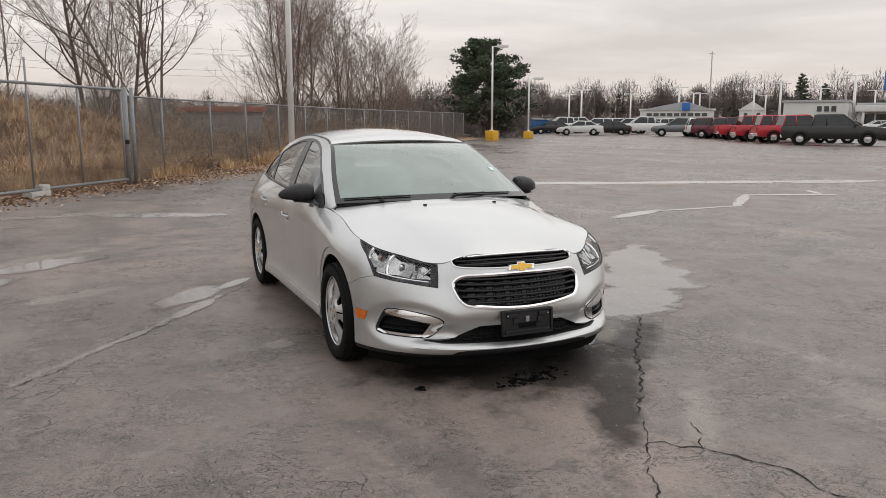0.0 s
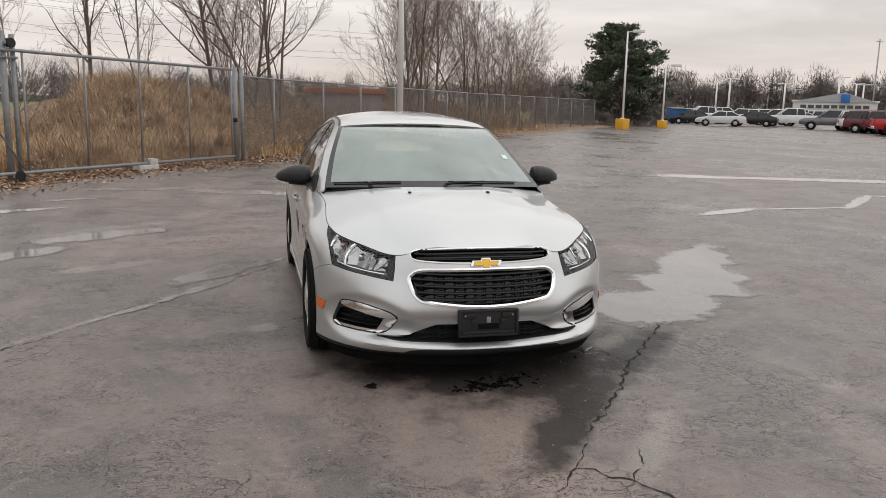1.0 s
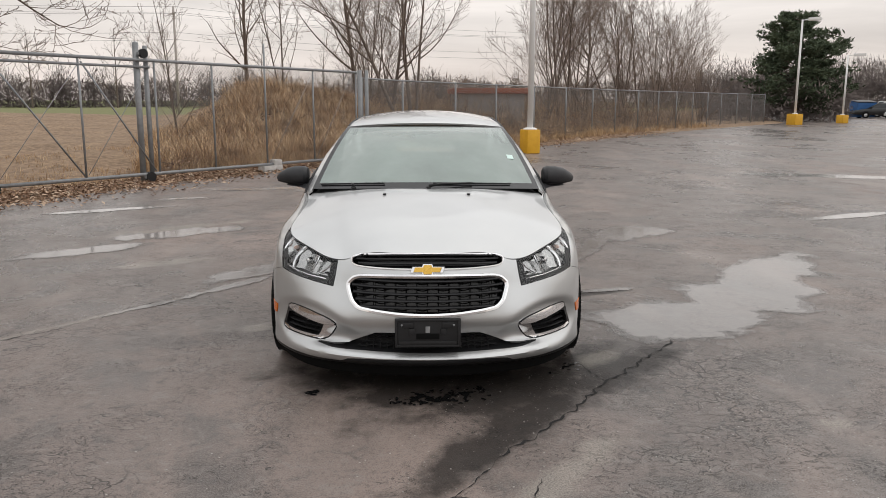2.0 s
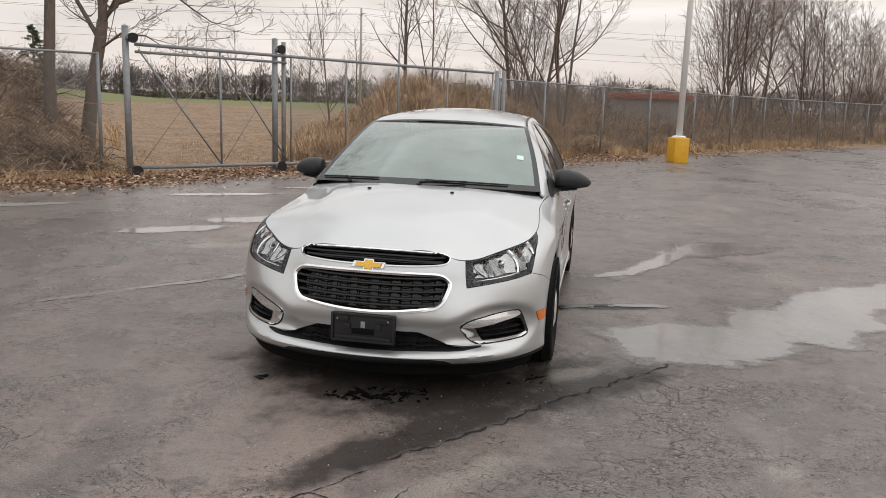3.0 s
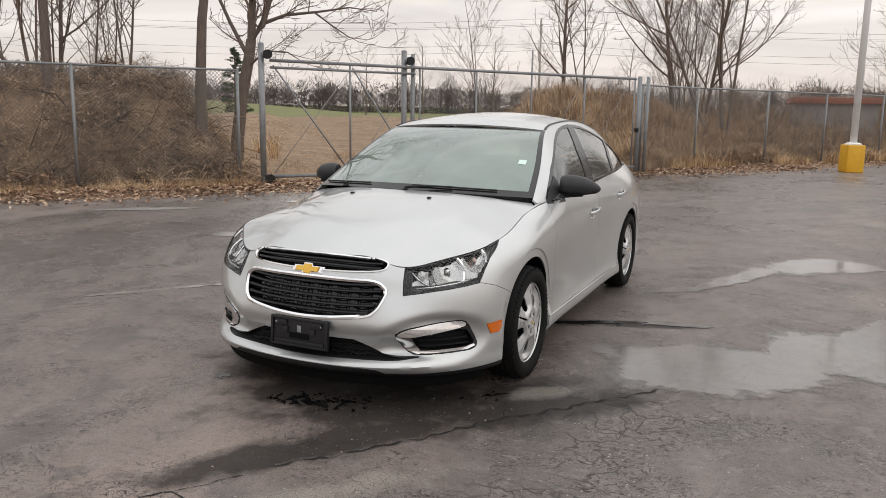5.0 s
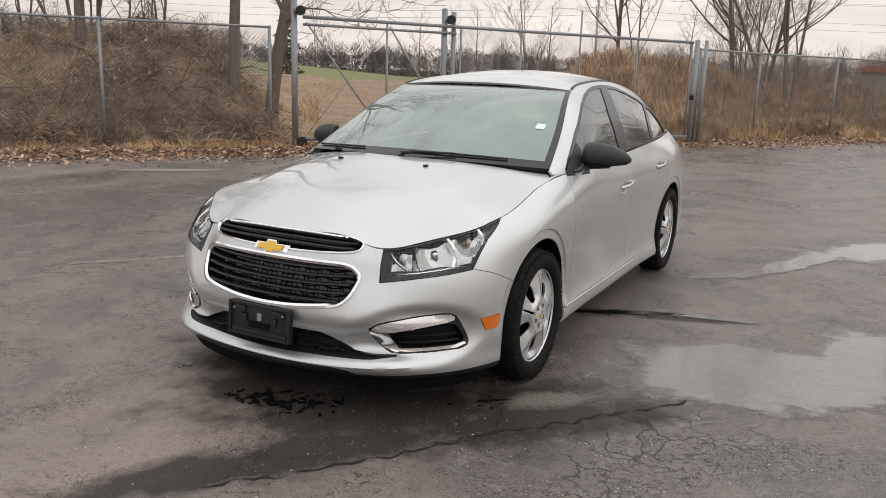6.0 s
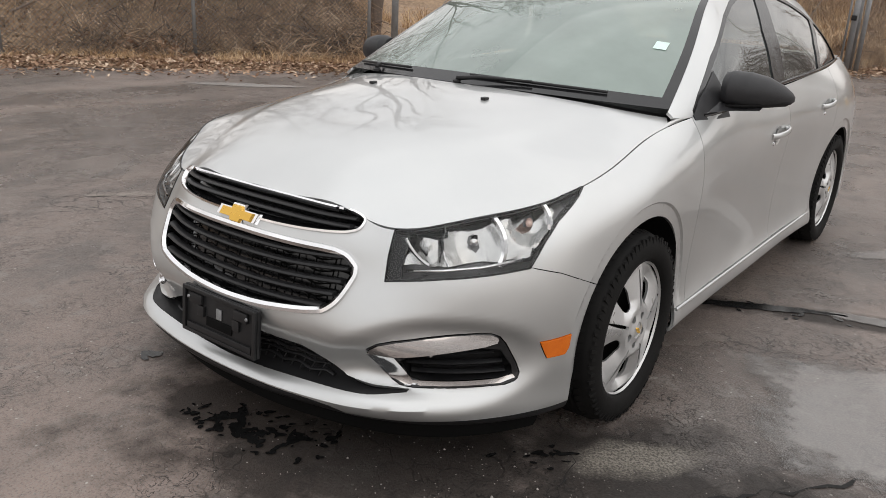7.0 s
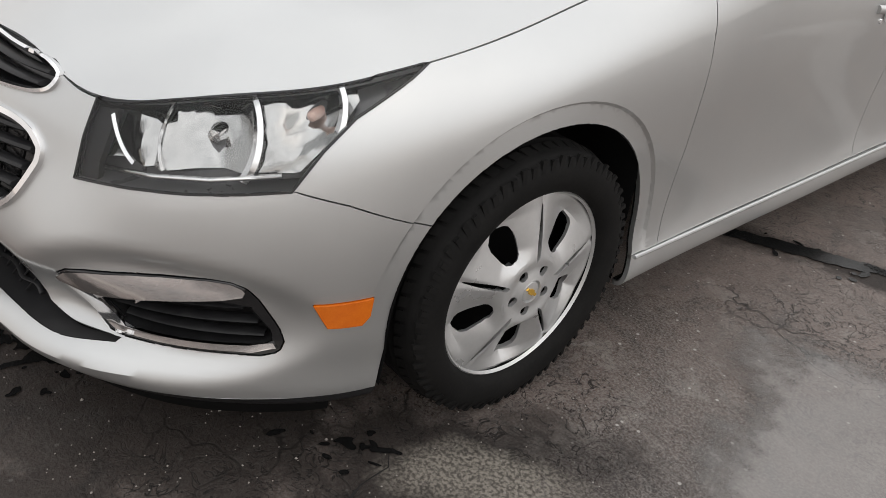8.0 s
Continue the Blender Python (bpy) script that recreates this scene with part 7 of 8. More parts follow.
stand(t_sapling, -11.0, 8.6, 0, 0.9)
stand(t_crown, -9.1, 8.7, 0, 0.95)
for k, (u_, sd_) in enumerate(((-1.6, 6.5), (-2.8, 4.6), (-3.6, 7.4), (-4.6, 5.2), (-5.6, 8.2), (-6.4, 5.8), (-7.6, 4.4), (-8.4, 7.0), (-9.8, 5.4), (-11.5, 6.6), (9.5, 7.5), (12.5, 6.0), (16.0, 5.0), (19.0, 6.5))):
    ex, ey, enx, eny = edge_frame(u_)
    again(t_sapling, ex + enx * sd_, ey + eny * sd_, 57 * k, 0.75 + 0.1 * (k % 4))
for tr, x, y, turn, s in (
    (t_crown, -11.9, 7.4, 140, 0.9), (t_slim, -13.4, 4.6, 20, 0.8), (t_broad, -15.5, 6.0, 300, 0.8), (t_slim, -17.5, 1.5, 80, 1.0), (t_broad, -20.5, -5.0, 10, 1.0),
    (t_slim, -14.0, 9.5, 260, 0.7), (t_broad, -18.0, 12.0, 95, 0.8),
    (t_slim, -1.1, 24.2, 150, 0.8), (t_multi, -1.8, 24.8, 100, 0.65),
    (t_broad, 7.4, 37.5, 140, 1.0), (t_slim, 9.4, 41.0, 220, 1.0), (t_multi, 8.6, 39.5, 80, 1.1), (t_broad, 12.0, 43.5, 20, 0.95), (t_multi, 12.8, 45.5, 160, 1.1),
    (t_multi, 15.5, 49.0, 240, 1.0), (t_slim, 15.0, 50.5, 310, 0.85), (t_multi, 18.5, 54.0, 10, 0.95), (t_broad, 20.0, 57.5, 100, 0.8), (t_multi, 22.5, 60.0, 190, 0.8),
    (t_far, -45, 142, 100, 1.80), (t_far, -61, 159, 10, 2.00), (t_far, -74, 151, 200, 1.80), (t_far, -89, 168, 50, 2.00), (t_far, -34, 168, 280, 2.00), (t_far, -116, 151, 150, 2.00), (t_far, -19, 151, 310, 1.60), (t_far, -155, 137, 90, 2.20), (t_far, -67, 115, 240, 1.40),
):
    again(tr, x, y, turn, s)


def far_woods():
    """The wooded skyline round the place: bare rounded crowns over low scrub."""
    rnd = random.Random(4)
    w = Wood()

    def twig(p, d, ln, wd):
        s = Vector((-d.y, d.x, rnd.uniform(-0.3, 0.3)))
        s = (s.normalized() if s.length > 1e-3 else Vector((1, 0, 0))) * wd
        e = p + d * ln
        b = len(w.V)
        w.V += [tuple(p - s), tuple(p + s), tuple(e)]
        w.F.append((b, b + 1, b + 2))

    def crown_tree(x, y, h, n):
        z = land(x, y)
        far = math.hypot(x, y)
        wd = 0.012 + 0.00024 * far
        lean = Vector((rnd.uniform(-0.05, 0.05), rnd.uniform(-0.05, 0.05), 1))
        foot = Vector((x, y, z - 0.3))
        w.limb([foot, foot + lean * h * 0.45, foot + lean * h * 0.8], [h * 0.016, h * 0.011, h * 0.004], 4)
        rx, rz, cz = h * rnd.uniform(0.24, 0.36), h * rnd.uniform(0.32, 0.40), h * rnd.uniform(0.58, 0.64)
        for _ in range(n):
            u = Vector((rnd.gauss(0, 1), rnd.gauss(0, 1), rnd.gauss(0, 1))).normalized() * rnd.random() ** 0.45
            p = foot + lean * cz + Vector((u.x * rx, u.y * rx, u.z * rz))
            d = Vector((u.x * 0.8 + rnd.gauss(0, 0.3), u.y * 0.8 + rnd.gauss(0, 0.3), 0.25 + u.z * 0.8 + rnd.gauss(0, 0.3))).normalized()
            twig(p - d * h * 0.05, d, h * rnd.uniform(0.06, 0.15), wd)

    bands = ((300, 20, 66, 265, 335, 9, 19, 420), (330, -85, 20, 190, 250, 6, 12, 330), (80, 20, 30, 75, 135, 4.5, 8.5, 170), (110, 66, 300, 270, 340, 10, 16, 110))
    for count, a0, a1, d0, d1, h0, h1, n in bands:
        for _ in range(count):
            az, d = radians(rnd.uniform(a0, a1)), rnd.uniform(d0, d1)
            crown_tree(math.sin(az) * d, math.cos(az) * d, h0 + (h1 - h0) * rnd.random() ** 1.6, n)
    for _ in range(170000):
        k = rnd.random()
        if k < 0.36:
            az, d, h = radians(rnd.uniform(19, 66)), rnd.uniform(262, 345), 11.0
        elif k < 0.88:
            az, d, h = radians(rnd.uniform(-85, 20)), rnd.uniform(186, 225), 7.5
        else:
            az, d, h = radians(rnd.uniform(20.5, 30)), rnd.uniform(66, 140), 3.2
        x, y = math.sin(az) * d, math.cos(az) * d
        h *= 0.75 + 0.5 * noise.noise(Vector((x * 0.05, y * 0.05, 3)))
        z = land(x, y) + h * rnd.random() ** 1.2 - 0.2
        dd = Vector((rnd.gauss(0, 0.7), rnd.gauss(0, 0.7), rnd.uniform(-0.4, 0.9))).normalized()
        twig(Vector((x, y, z)), dd, h * rnd.uniform(0.10, 0.24), 0.03 + 0.0006 * d)
    bark = speckled("far_bark", (0.105, 0.082, 0.072), (0.175, 0.140, 0.125), 0.95, 0.05)
    up = bark.node_tree.nodes.new("ShaderNodeCombineXYZ")
    up.inputs["X"].default_value, up.inputs["Y"].default_value, up.inputs["Z"].default_value = -0.25, -0.35, 0.9
    bark.node_tree.links.new(up.outputs[0], bark.node_tree.nodes["Principled BSDF"].inputs["Normal"])
    tagged(link("far_woods", w.mesh("far_woods"), bark), "leafless brown woods along the skyline", "woods", kind="stuff")


far_woods()

# ---- conifers ----
M_NEEDLE = speckled("pine_needles", (0.045, 0.068, 0.038), (0.115, 0.145, 0.080), 0.75, 1.2, random_value=0.0)


def conifer(seed, h, width, label, ragged=1.0, full=0.62):
    rnd = random.Random(seed)
    trunk, crown = Wood(), Wood()
    trunk.limb([Vector((0, 0, -0.3)), Vector((0.05, 0, h * 0.5)), Vector((0, 0.05, h * 0.97))], [h * 0.028, h * 0.018, h * 0.004], 8)
    wide = 1.0 if full > 0.5 else 1.1
    n = int(h * (9 if full > 0.5 else 19))
    for k in range(n):
        t = 0.10 + 0.88 * (k + rnd.random()) / n
        z = h * t
        ln = width * 0.5 * (1 - t) ** full * rnd.uniform(0.55, 1.15) * (1.0 if t > 0.2 else 0.8) + 0.2
        a = rnd.uniform(0, 2 * math.pi)
        d = Vector((math.cos(a), math.sin(a), rnd.uniform(-0.05, 0.40)))
        tip = Vector((0, 0, z)) + d * ln
        mid = Vector((0, 0, z)) + d * ln * 0.5 - Vector((0, 0, 0.05 * ln))
        trunk.limb([Vector((0, 0, z)), mid, tip], [0.05, 0.03, 0.012], 4)
        for _ in range(int(10 + ln * (9 if full > 0.5 else 15))):
            f = rnd.uniform(0.25, 1.05) ** (0.8 if full > 0.5 else 0.55)
            c = Vector((0, 0, z)).lerp(tip, f) + Vector((rnd.gauss(0, 0.16), rnd.gauss(0, 0.16), rnd.gauss(0.05, 0.11))) * (0.5 + 0.35 * ln) * ragged
            for _ in range(5):
                u = Vector((rnd.gauss(0, 1), rnd.gauss(0, 1), rnd.gauss(0.35, 0.6))).normalized() * rnd.uniform(0.16, 0.34) * wide
                s = u.cross(Vector((rnd.gauss(0, 1), rnd.gauss(0, 1), rnd.gauss(0, 1)))).normalized() * rnd.uniform(0.035, 0.07) * wide
                b = len(crown.V)
                crown.V += [tuple(c - s), tuple(c + s), tuple(c + u)]
                crown.F.append((b, b + 1, b + 2))
    root = thing("pine_tree", (0, 0, 0), label, "tree", "conifers")
    link("trunk", trunk.mesh("trunk"), M_BARK, root)
    link("crown", crown.mesh("crown"), M_NEEDLE, root)
    return root


pine = conifer(2, 8.9, 8.6, "dark green pine tree standing at the lot's far edge", 1.0, 0.40)
pine.location = (31.7, 63.2, -0.1)
spruce = conifer(6, 12.0, 6.0, "dark spruce among the bare woods", 0.7)
for x, y, s in ((236, 238, 1.0), (228, 214, 0.95), (215, 196, 1.25), (213, 184, 1.1), (205, 186, 1.35), (196, 206, 0.95), (170, 235, 0.9), (182, 226, 1.0)):
    if s == 1.0 and x == 236:
        spruce.location = (x, y, 0)
    else:
        again(spruce, x, y, x, s)
again(spruce, -42.0, 50.3, 20, 0.52, "small dark spruce beyond the bank")


# ---- weeds, brush, leaves ----
def island_colours(name, stops, rough=0.9, clump=0.0, scale=1.1):
    """Stems of many tones; with clump, whole tufts run paler or darker than their neighbours."""
    m, N, L, P = material(name)
    geo = N.new("ShaderNodeNewGeometry")
    fac = geo.outputs["Random Per Island"]
    if clump:
        a = N.new("ShaderNodeMath")
        a.operation = "MULTIPLY_ADD"
        L.new(range_node(N, L, noise_node(N, L, scale, 4.0, 0.6), 0.36, 0.64, 0.0, 1.0), a.inputs[0])
        a.inputs[1].default_value = clump
        b = N.new("ShaderNodeMath")
        b.operation = "MULTIPLY"
        b.inputs[1].default_value = 1.0 - clump
        L.new(fac, b.inputs[0])
        L.new(b.outputs[0], a.inputs[2])
        fac = a.outputs[0]
    L.new(ramp_node(N, L, fac, stops), P.inputs["Base Color"])
    P.inputs["Roughness"].default_value = rough
    return m


M_WEEDS = island_colours("dry_weeds", [(0.0, (0.11, 0.066, 0.037)), (0.3, (0.34, 0.210, 0.115)), (0.65, (0.60, 0.42, 0.245)), (1.0, (0.80, 0.62, 0.41))], clump=0.6, scale=1.9)
M_BRUSH = island_colours("dry_brush", [(0.0, (0.020, 0.013, 0.009)), (0.3, (0.095, 0.059, 0.037)), (0.55, (0.31, 0.205, 0.128)), (0.8, (0.56, 0.405, 0.27)), (1.0, (0.74, 0.60, 0.45))], clump=0.55, scale=2.2)
M_LEAVES = island_colours("dead_leaves", [(0.0, (0.13, 0.070, 0.044)), (0.4, (0.30, 0.185, 0.115)), (0.75, (0.46, 0.315, 0.215)), (1.0, (0.62, 0.49, 0.37))])


def scatter_weeds():
    """Dry grass: matted low tufts on the bank by the gate, taller golden weeds behind the gate's long wing."""
    rnd = random.Random(9)
    V, F = [], []

    def blade(x, y, z, h, w, lean):
        a = rnd.uniform(0, math.pi)
        c, s = math.cos(a) * w, math.sin(a) * w
        lx, ly = rnd.gauss(0, lean) * h, rnd.gauss(0, lean) * h
        b = len(V)
        V.extend(((x - c, y - s, z - 0.03), (x + c, y + s, z - 0.03), (x + lx * 0.4 + c * 0.7, y + ly * 0.4 + s * 0.7, z + h * 0.6), (x + lx * 0.4 - c * 0.7, y + ly * 0.4 - s * 0.7, z + h * 0.6), (x + lx * 1.3, y + ly * 1.3, z + h * rnd.uniform(0.65, 1.0))))
        F.extend(((b, b + 1, b + 2, b + 3), (b + 3, b + 2, b + 4)))

    for _ in range(15500):
        u = rnd.uniform(-26, 46) if rnd.random() < 0.35 else rnd.uniform(-9, 22)
        sd = 0.7 + rnd.random() ** 1.4 * 9.5
        x0, y0, nx, ny = edge_frame(u)
        x, y = x0 + nx * sd, y0 + ny * sd
        if edge_side(x, y)[0] < 0.55:
            continue
        clump = noise.noise(Vector((x * 0.7, y * 0.7, 5))) + 0.6 * noise.noise(Vector((x * 2.1, y * 2.1, 8)))
        if clump < -0.15:
            continue
        wedge = u - 0.5 * max(sd - 1, 0)
        field = 0.0 < wedge < 4.6
        bank = u <= 0.6
        lean = 0.45
        h0 = rnd.uniform(0.18, 0.42) * (1 + 0.9 * max(0, clump))
        if u > 3.5 and sd > 1.5 and not field:
            h0 *= rnd.uniform(1.2, 2.0) if u < 15 else rnd.uniform(0.8, 1.4)
        if bank and sd <= 1.7:
            h0, lean = h0 * 0.5, 1.1
        if bank and sd > 1.7:
            if rnd.random() < 0.72:
                continue
            h0, lean = h0 * 0.8, 0.9
        if field:
            h0 = rnd.uniform(0.05, 0.17)
        for _ in range(2 if field else rnd.randint(3, 8)):
            bx, by = x + rnd.gauss(0, 0.07), y + rnd.gauss(0, 0.07)
            blade(bx, by, land(x, y), h0 * rnd.uniform(0.6, 1.1), rnd.uniform(0.003, 0.008) * (1.4 if u > 12 else 1), lean)
    def arching(x, y, z, h, out, a, w):
        c, s = math.cos(a), math.sin(a)
        b = len(V)
        for f, g, k in ((0.0, 0.0, 1.0), (0.25, 0.62, 0.9), (0.62, 1.0, 0.7), (1.0, 0.82, 0.15)):
            V.append((x + c * out * f - s * w * k, y + s * out * f + c * w * k, z + h * g - 0.02))
            V.append((x + c * out * f + s * w * k, y + s * out * f - c * w * k, z + h * g - 0.02))
        for i in (0, 2, 4):
            F.append((b + i, b + i + 1, b + i + 3, b + i + 2))

    for _ in range(1900):
        u = rnd.uniform(3.4, 17) if rnd.random() < 0.72 else rnd.uniform(14, 34)
        sd = 1.5 + rnd.random() ** 1.3 * 7
        if 0.0 < u - 0.6 * max(sd - 1, 0) < 4.2:
            continue
        x0, y0, nx, ny = edge_frame(u)
        x, y = x0 + nx * sd, y0 + ny * sd
        if edge_side(x, y)[0] < 1.3:
            continue
        z, h0 = land(x, y), rnd.uniform(0.30, 0.85) * (1.0 if u < 11 else 0.6)
        for _ in range(26):
            h = h0 * rnd.uniform(0.55, 1.1)
            arching(x + rnd.gauss(0, 0.06), y + rnd.gauss(0, 0.06), z, h, h * rnd.uniform(0.2, 1.1), rnd.uniform(0, 6.283), rnd.uniform(0.004, 0.009))
    me = bpy.data.meshes.new("dry_weeds")
    me.from_pydata(V, [], F)
    tagged(link("dry_weeds", me, M_WEEDS), "tan dry grass and weeds on the banks", "grass", kind="stuff")


def scatter_brush():
    """A tangle of bent dead stems lying over the banks, and upright shrubs among them."""
    rnd = random.Random(14)
    w = Wood()

    def stem(p, d, ln, r, droop):
        m = p + d * ln * 0.5 + Vector((rnd.gauss(0, 0.06), rnd.gauss(0, 0.06), 0.10 * ln))
        e = p + d * ln + Vector((rnd.gauss(0, 0.10), rnd.gauss(0, 0.10), -droop * ln))
        w.limb([p, m, e], [r, r * 0.8, r * 0.4], 3)
        return m, e

    def shrub(x, y, h, n):
        z = land(x, y)
        for _ in range(n):
            a, lean = rnd.uniform(0, 2 * math.pi), rnd.uniform(0.05, 0.8)
            p = Vector((x + rnd.gauss(0, 0.15), y + rnd.gauss(0, 0.15), z - 0.05))
            d = Vector((math.cos(a) * lean, math.sin(a) * lean, 1)).normalized()
            ln, r = h * rnd.uniform(0.5, 1.15), rnd.uniform(0.003, 0.006)
            m, e = stem(p, d, ln, r, 0.1)
            for _ in range(3):
                s0 = p.lerp(m, rnd.uniform(0.4, 1.0)) if rnd.random() < 0.5 else m.lerp(e, rnd.uniform(0, 0.7))
                dd = (d + Vector((rnd.gauss(0, 0.7), rnd.gauss(0, 0.7), rnd.gauss(0.1, 0.4)))).normalized()
                w.limb([s0, s0 + dd * ln * rnd.uniform(0.2, 0.4)], [r * 0.6, r * 0.25], 3)

    for _ in range(21000):
        left = rnd.random() < 0.66
        u = (rnd.uniform(-20, 1.0) if rnd.random() < 0.35 else rnd.uniform(-9.5, 1.0)) if left else rnd.uniform(5.0, 30)
        sd = 1.45 + rnd.random() ** 1.2 * (5.5 if left else 6.5)
        if not left and u - 0.72 * (sd - 1) < 4.2:
            continue
        x0, y0, nx, ny = edge_frame(u)
        x, y = x0 + nx * sd, y0 + ny * sd
        if edge_side(x, y)[0] < 1.35:
            continue
        mound = noise.noise(Vector((x * 0.9, y * 0.9, 21)))
        if mound < -0.22:
            continue
        top = 0.12 + 0.85 * max(0, mound + 0.1)
        z = land(x, y) + top * rnd.random()
        a = rnd.uniform(0, 2 * math.pi)
        d = Vector((math.cos(a), math.sin(a), rnd.gauss(0.15, 0.45))).normalized()
        stem(Vector((x, y, z)), d, rnd.uniform(0.2, 0.8), rnd.choice((0.003, 0.004, 0.005, 0.007, 0.010)), rnd.uniform(0.1, 0.5))
    for _ in range(170):
        u, sd = rnd.uniform(-14, 0.6), rnd.uniform(1.6, 5.5)
        x0, y0, nx, ny = edge_frame(u)
        x, y = x0 + nx * sd, y0 + ny * sd
        a = rnd.uniform(0, 2 * math.pi)
        d = Vector((math.cos(a), math.sin(a), rnd.uniform(0.05, 0.7))).normalized()
        m, e = stem(Vector((x, y, land(x, y) + rnd.uniform(0.0, 0.25))), d, rnd.uniform(0.7, 1.7), rnd.uniform(0.009, 0.017), 0.1)
        stem(m, (d + Vector((rnd.gauss(0, 0.6), rnd.gauss(0, 0.6), 0.3))).normalized(), rnd.uniform(0.3, 0.7), 0.007, 0.0)
    for _ in range(420):
        u = rnd.uniform(-20, 0.9) if rnd.random() < 0.5 else rnd.uniform(-10, 0.9)
        sd = 1.5 + rnd.random() * 6.5
        x0, y0, nx, ny = edge_frame(u)
        x, y = x0 + nx * sd, y0 + ny * sd
        if edge_side(x, y)[0] > 1.3:
            shrub(x, y, rnd.uniform(0.30, 0.85), 8)
    for _ in range(900):
        u = 4.5 + 44 * rnd.random() ** 1.2
        sd = 1.8 + rnd.random() * 7
        if u - 0.72 * (sd - 1) < 4.6:
            continue
        x0, y0, nx, ny = edge_frame(u)
        x, y = x0 + nx * sd, y0 + ny * sd
        if edge_side(x, y)[0] > 1.6:
            shrub(x, y, rnd.uniform(0.35, 1.1) * (1 + 1.1 * smooth(12, 26, u)), 9)
    me = w.mesh("brush")
    tagged(link("brush", me, M_BRUSH), "tangled brown leafless brush on the banks", "brush", kind="stuff")


def scatter_leaves():
    rnd = random.Random(17)
    V, F = [], []
    for _ in range(21000):
        u = rnd.uniform(-24, 34) if rnd.random() < 0.4 else rnd.uniform(-8, 16)
        sd = rnd.gauss(0.50, 0.50) if rnd.random() < 0.9 else rnd.uniform(-1.2, 2.5)
        x0, y0, nx, ny = edge_frame(u)
        x, y = x0 + nx * sd + rnd.gauss(0, 0.05), y0 + ny * sd
        true = edge_side(x, y)[0]
        z = (0.004 if true < 0 else max(land(x, y), 0.0)) + rnd.uniform(0.0, 0.035 if true > -0.1 else 0.004)
        s = rnd.uniform(0.022, 0.058)
        n = Vector((rnd.gauss(0, 0.4), rnd.gauss(0, 0.4), 1)).normalized()
        a = n.cross(Vector((math.cos(rnd.uniform(0, 6.28)), math.sin(rnd.uniform(0, 6.28)), 0))).normalized()
        c = n.cross(a)
        p = Vector((x, y, z + 0.006))
        b = len(V)
        V += [tuple(p - a * s), tuple(p + c * s * 0.5 + n * s * 0.15), tuple(p + a * s * 1.1), tuple(p - c * s * 0.5 + n * s * 0.2)]
        F += [(b, b + 1, b + 2), (b, b + 2, b + 3)]
    for _ in range(34000):
        u = rnd.uniform(-18, 1.2) if rnd.random() < 0.62 else rnd.uniform(4.5, 24)
        sd = 1.2 + rnd.random() ** 1.2 * 5.5
        if u > 2 and u - 0.72 * (sd - 1) < 4.2:
            continue
        x0, y0, nx, ny = edge_frame(u)
        x, y = x0 + nx * sd, y0 + ny * sd
        if noise.noise(Vector((x * 0.8, y * 0.8, 31))) < -0.12 or edge_side(x, y)[0] < 1.0:
            continue
        mound = noise.noise(Vector((x * 0.9, y * 0.9, 21)))
        z = land(x, y) + (0.06 + 0.8 * max(0, mound + 0.1)) * rnd.random() ** 0.6
        s = rnd.uniform(0.025, 0.070)
        n = Vector((rnd.gauss(0, 1), rnd.gauss(0, 1), rnd.gauss(0.6, 0.8))).normalized()
        a = n.cross(Vector((rnd.gauss(0, 1), rnd.gauss(0, 1), rnd.gauss(0, 1)))).normalized()
        c = n.cross(a)
        p = Vector((x, y, z))
        b = len(V)
        V += [tuple(p - a * s), tuple(p + c * s * 0.35), tuple(p + a * s * 1.1), tuple(p - c * s * 0.35)]
        F += [(b, b + 1, b + 2), (b, b + 2, b + 3)]
    me = bpy.data.meshes.new("dead_leaves")
    me.from_pydata(V, [], F)
    tagged(link("dead_leaves", me, M_LEAVES), "brown dead leaves drifted along the pavement and over the banks", "leaves", kind="stuff")


scatter_weeds()
scatter_brush()
scatter_leaves()


def fallen(x, y, turn, ln, r, rise, label):
    rnd = random.Random(int(ln * 100))
    w = Wood()
    p = Vector((0, 0, 0.25))
    d = Vector((math.cos(radians(turn)), math.sin(radians(turn)), rise)).normalized()
    pts = [p + d * ln * t + Vector((0, 0, 0.12 * math.sin(t * 5))) for t in np.linspace(0, 1, 7)]
    w.limb(pts, list(np.linspace(r, r * 0.3, 7)), 5)
    w.limb([pts[3], pts[3] + Vector((d.y, -d.x, 0.5)) * ln * 0.25], [r * 0.6, r * 0.2], 4)
    root = thing("fallen_branch", (x, y, land(x, y) - 0.1), label, "branch", "fallen branches")
    link("limb", w.mesh("limb"), M_TWIG, root)


fallen(-8.6, 7.9, 215, 1.7, 0.022, 0.15, "bleached fallen branch leaning behind the fence")
fallen(-10.2, 6.6, 130, 1.5, 0.020, 0.35, "bleached fallen branch caught in the brush")
fallen(-12.0, 4.2, 60, 2.4, 0.025, 0.25, "long fallen branch on the bank")


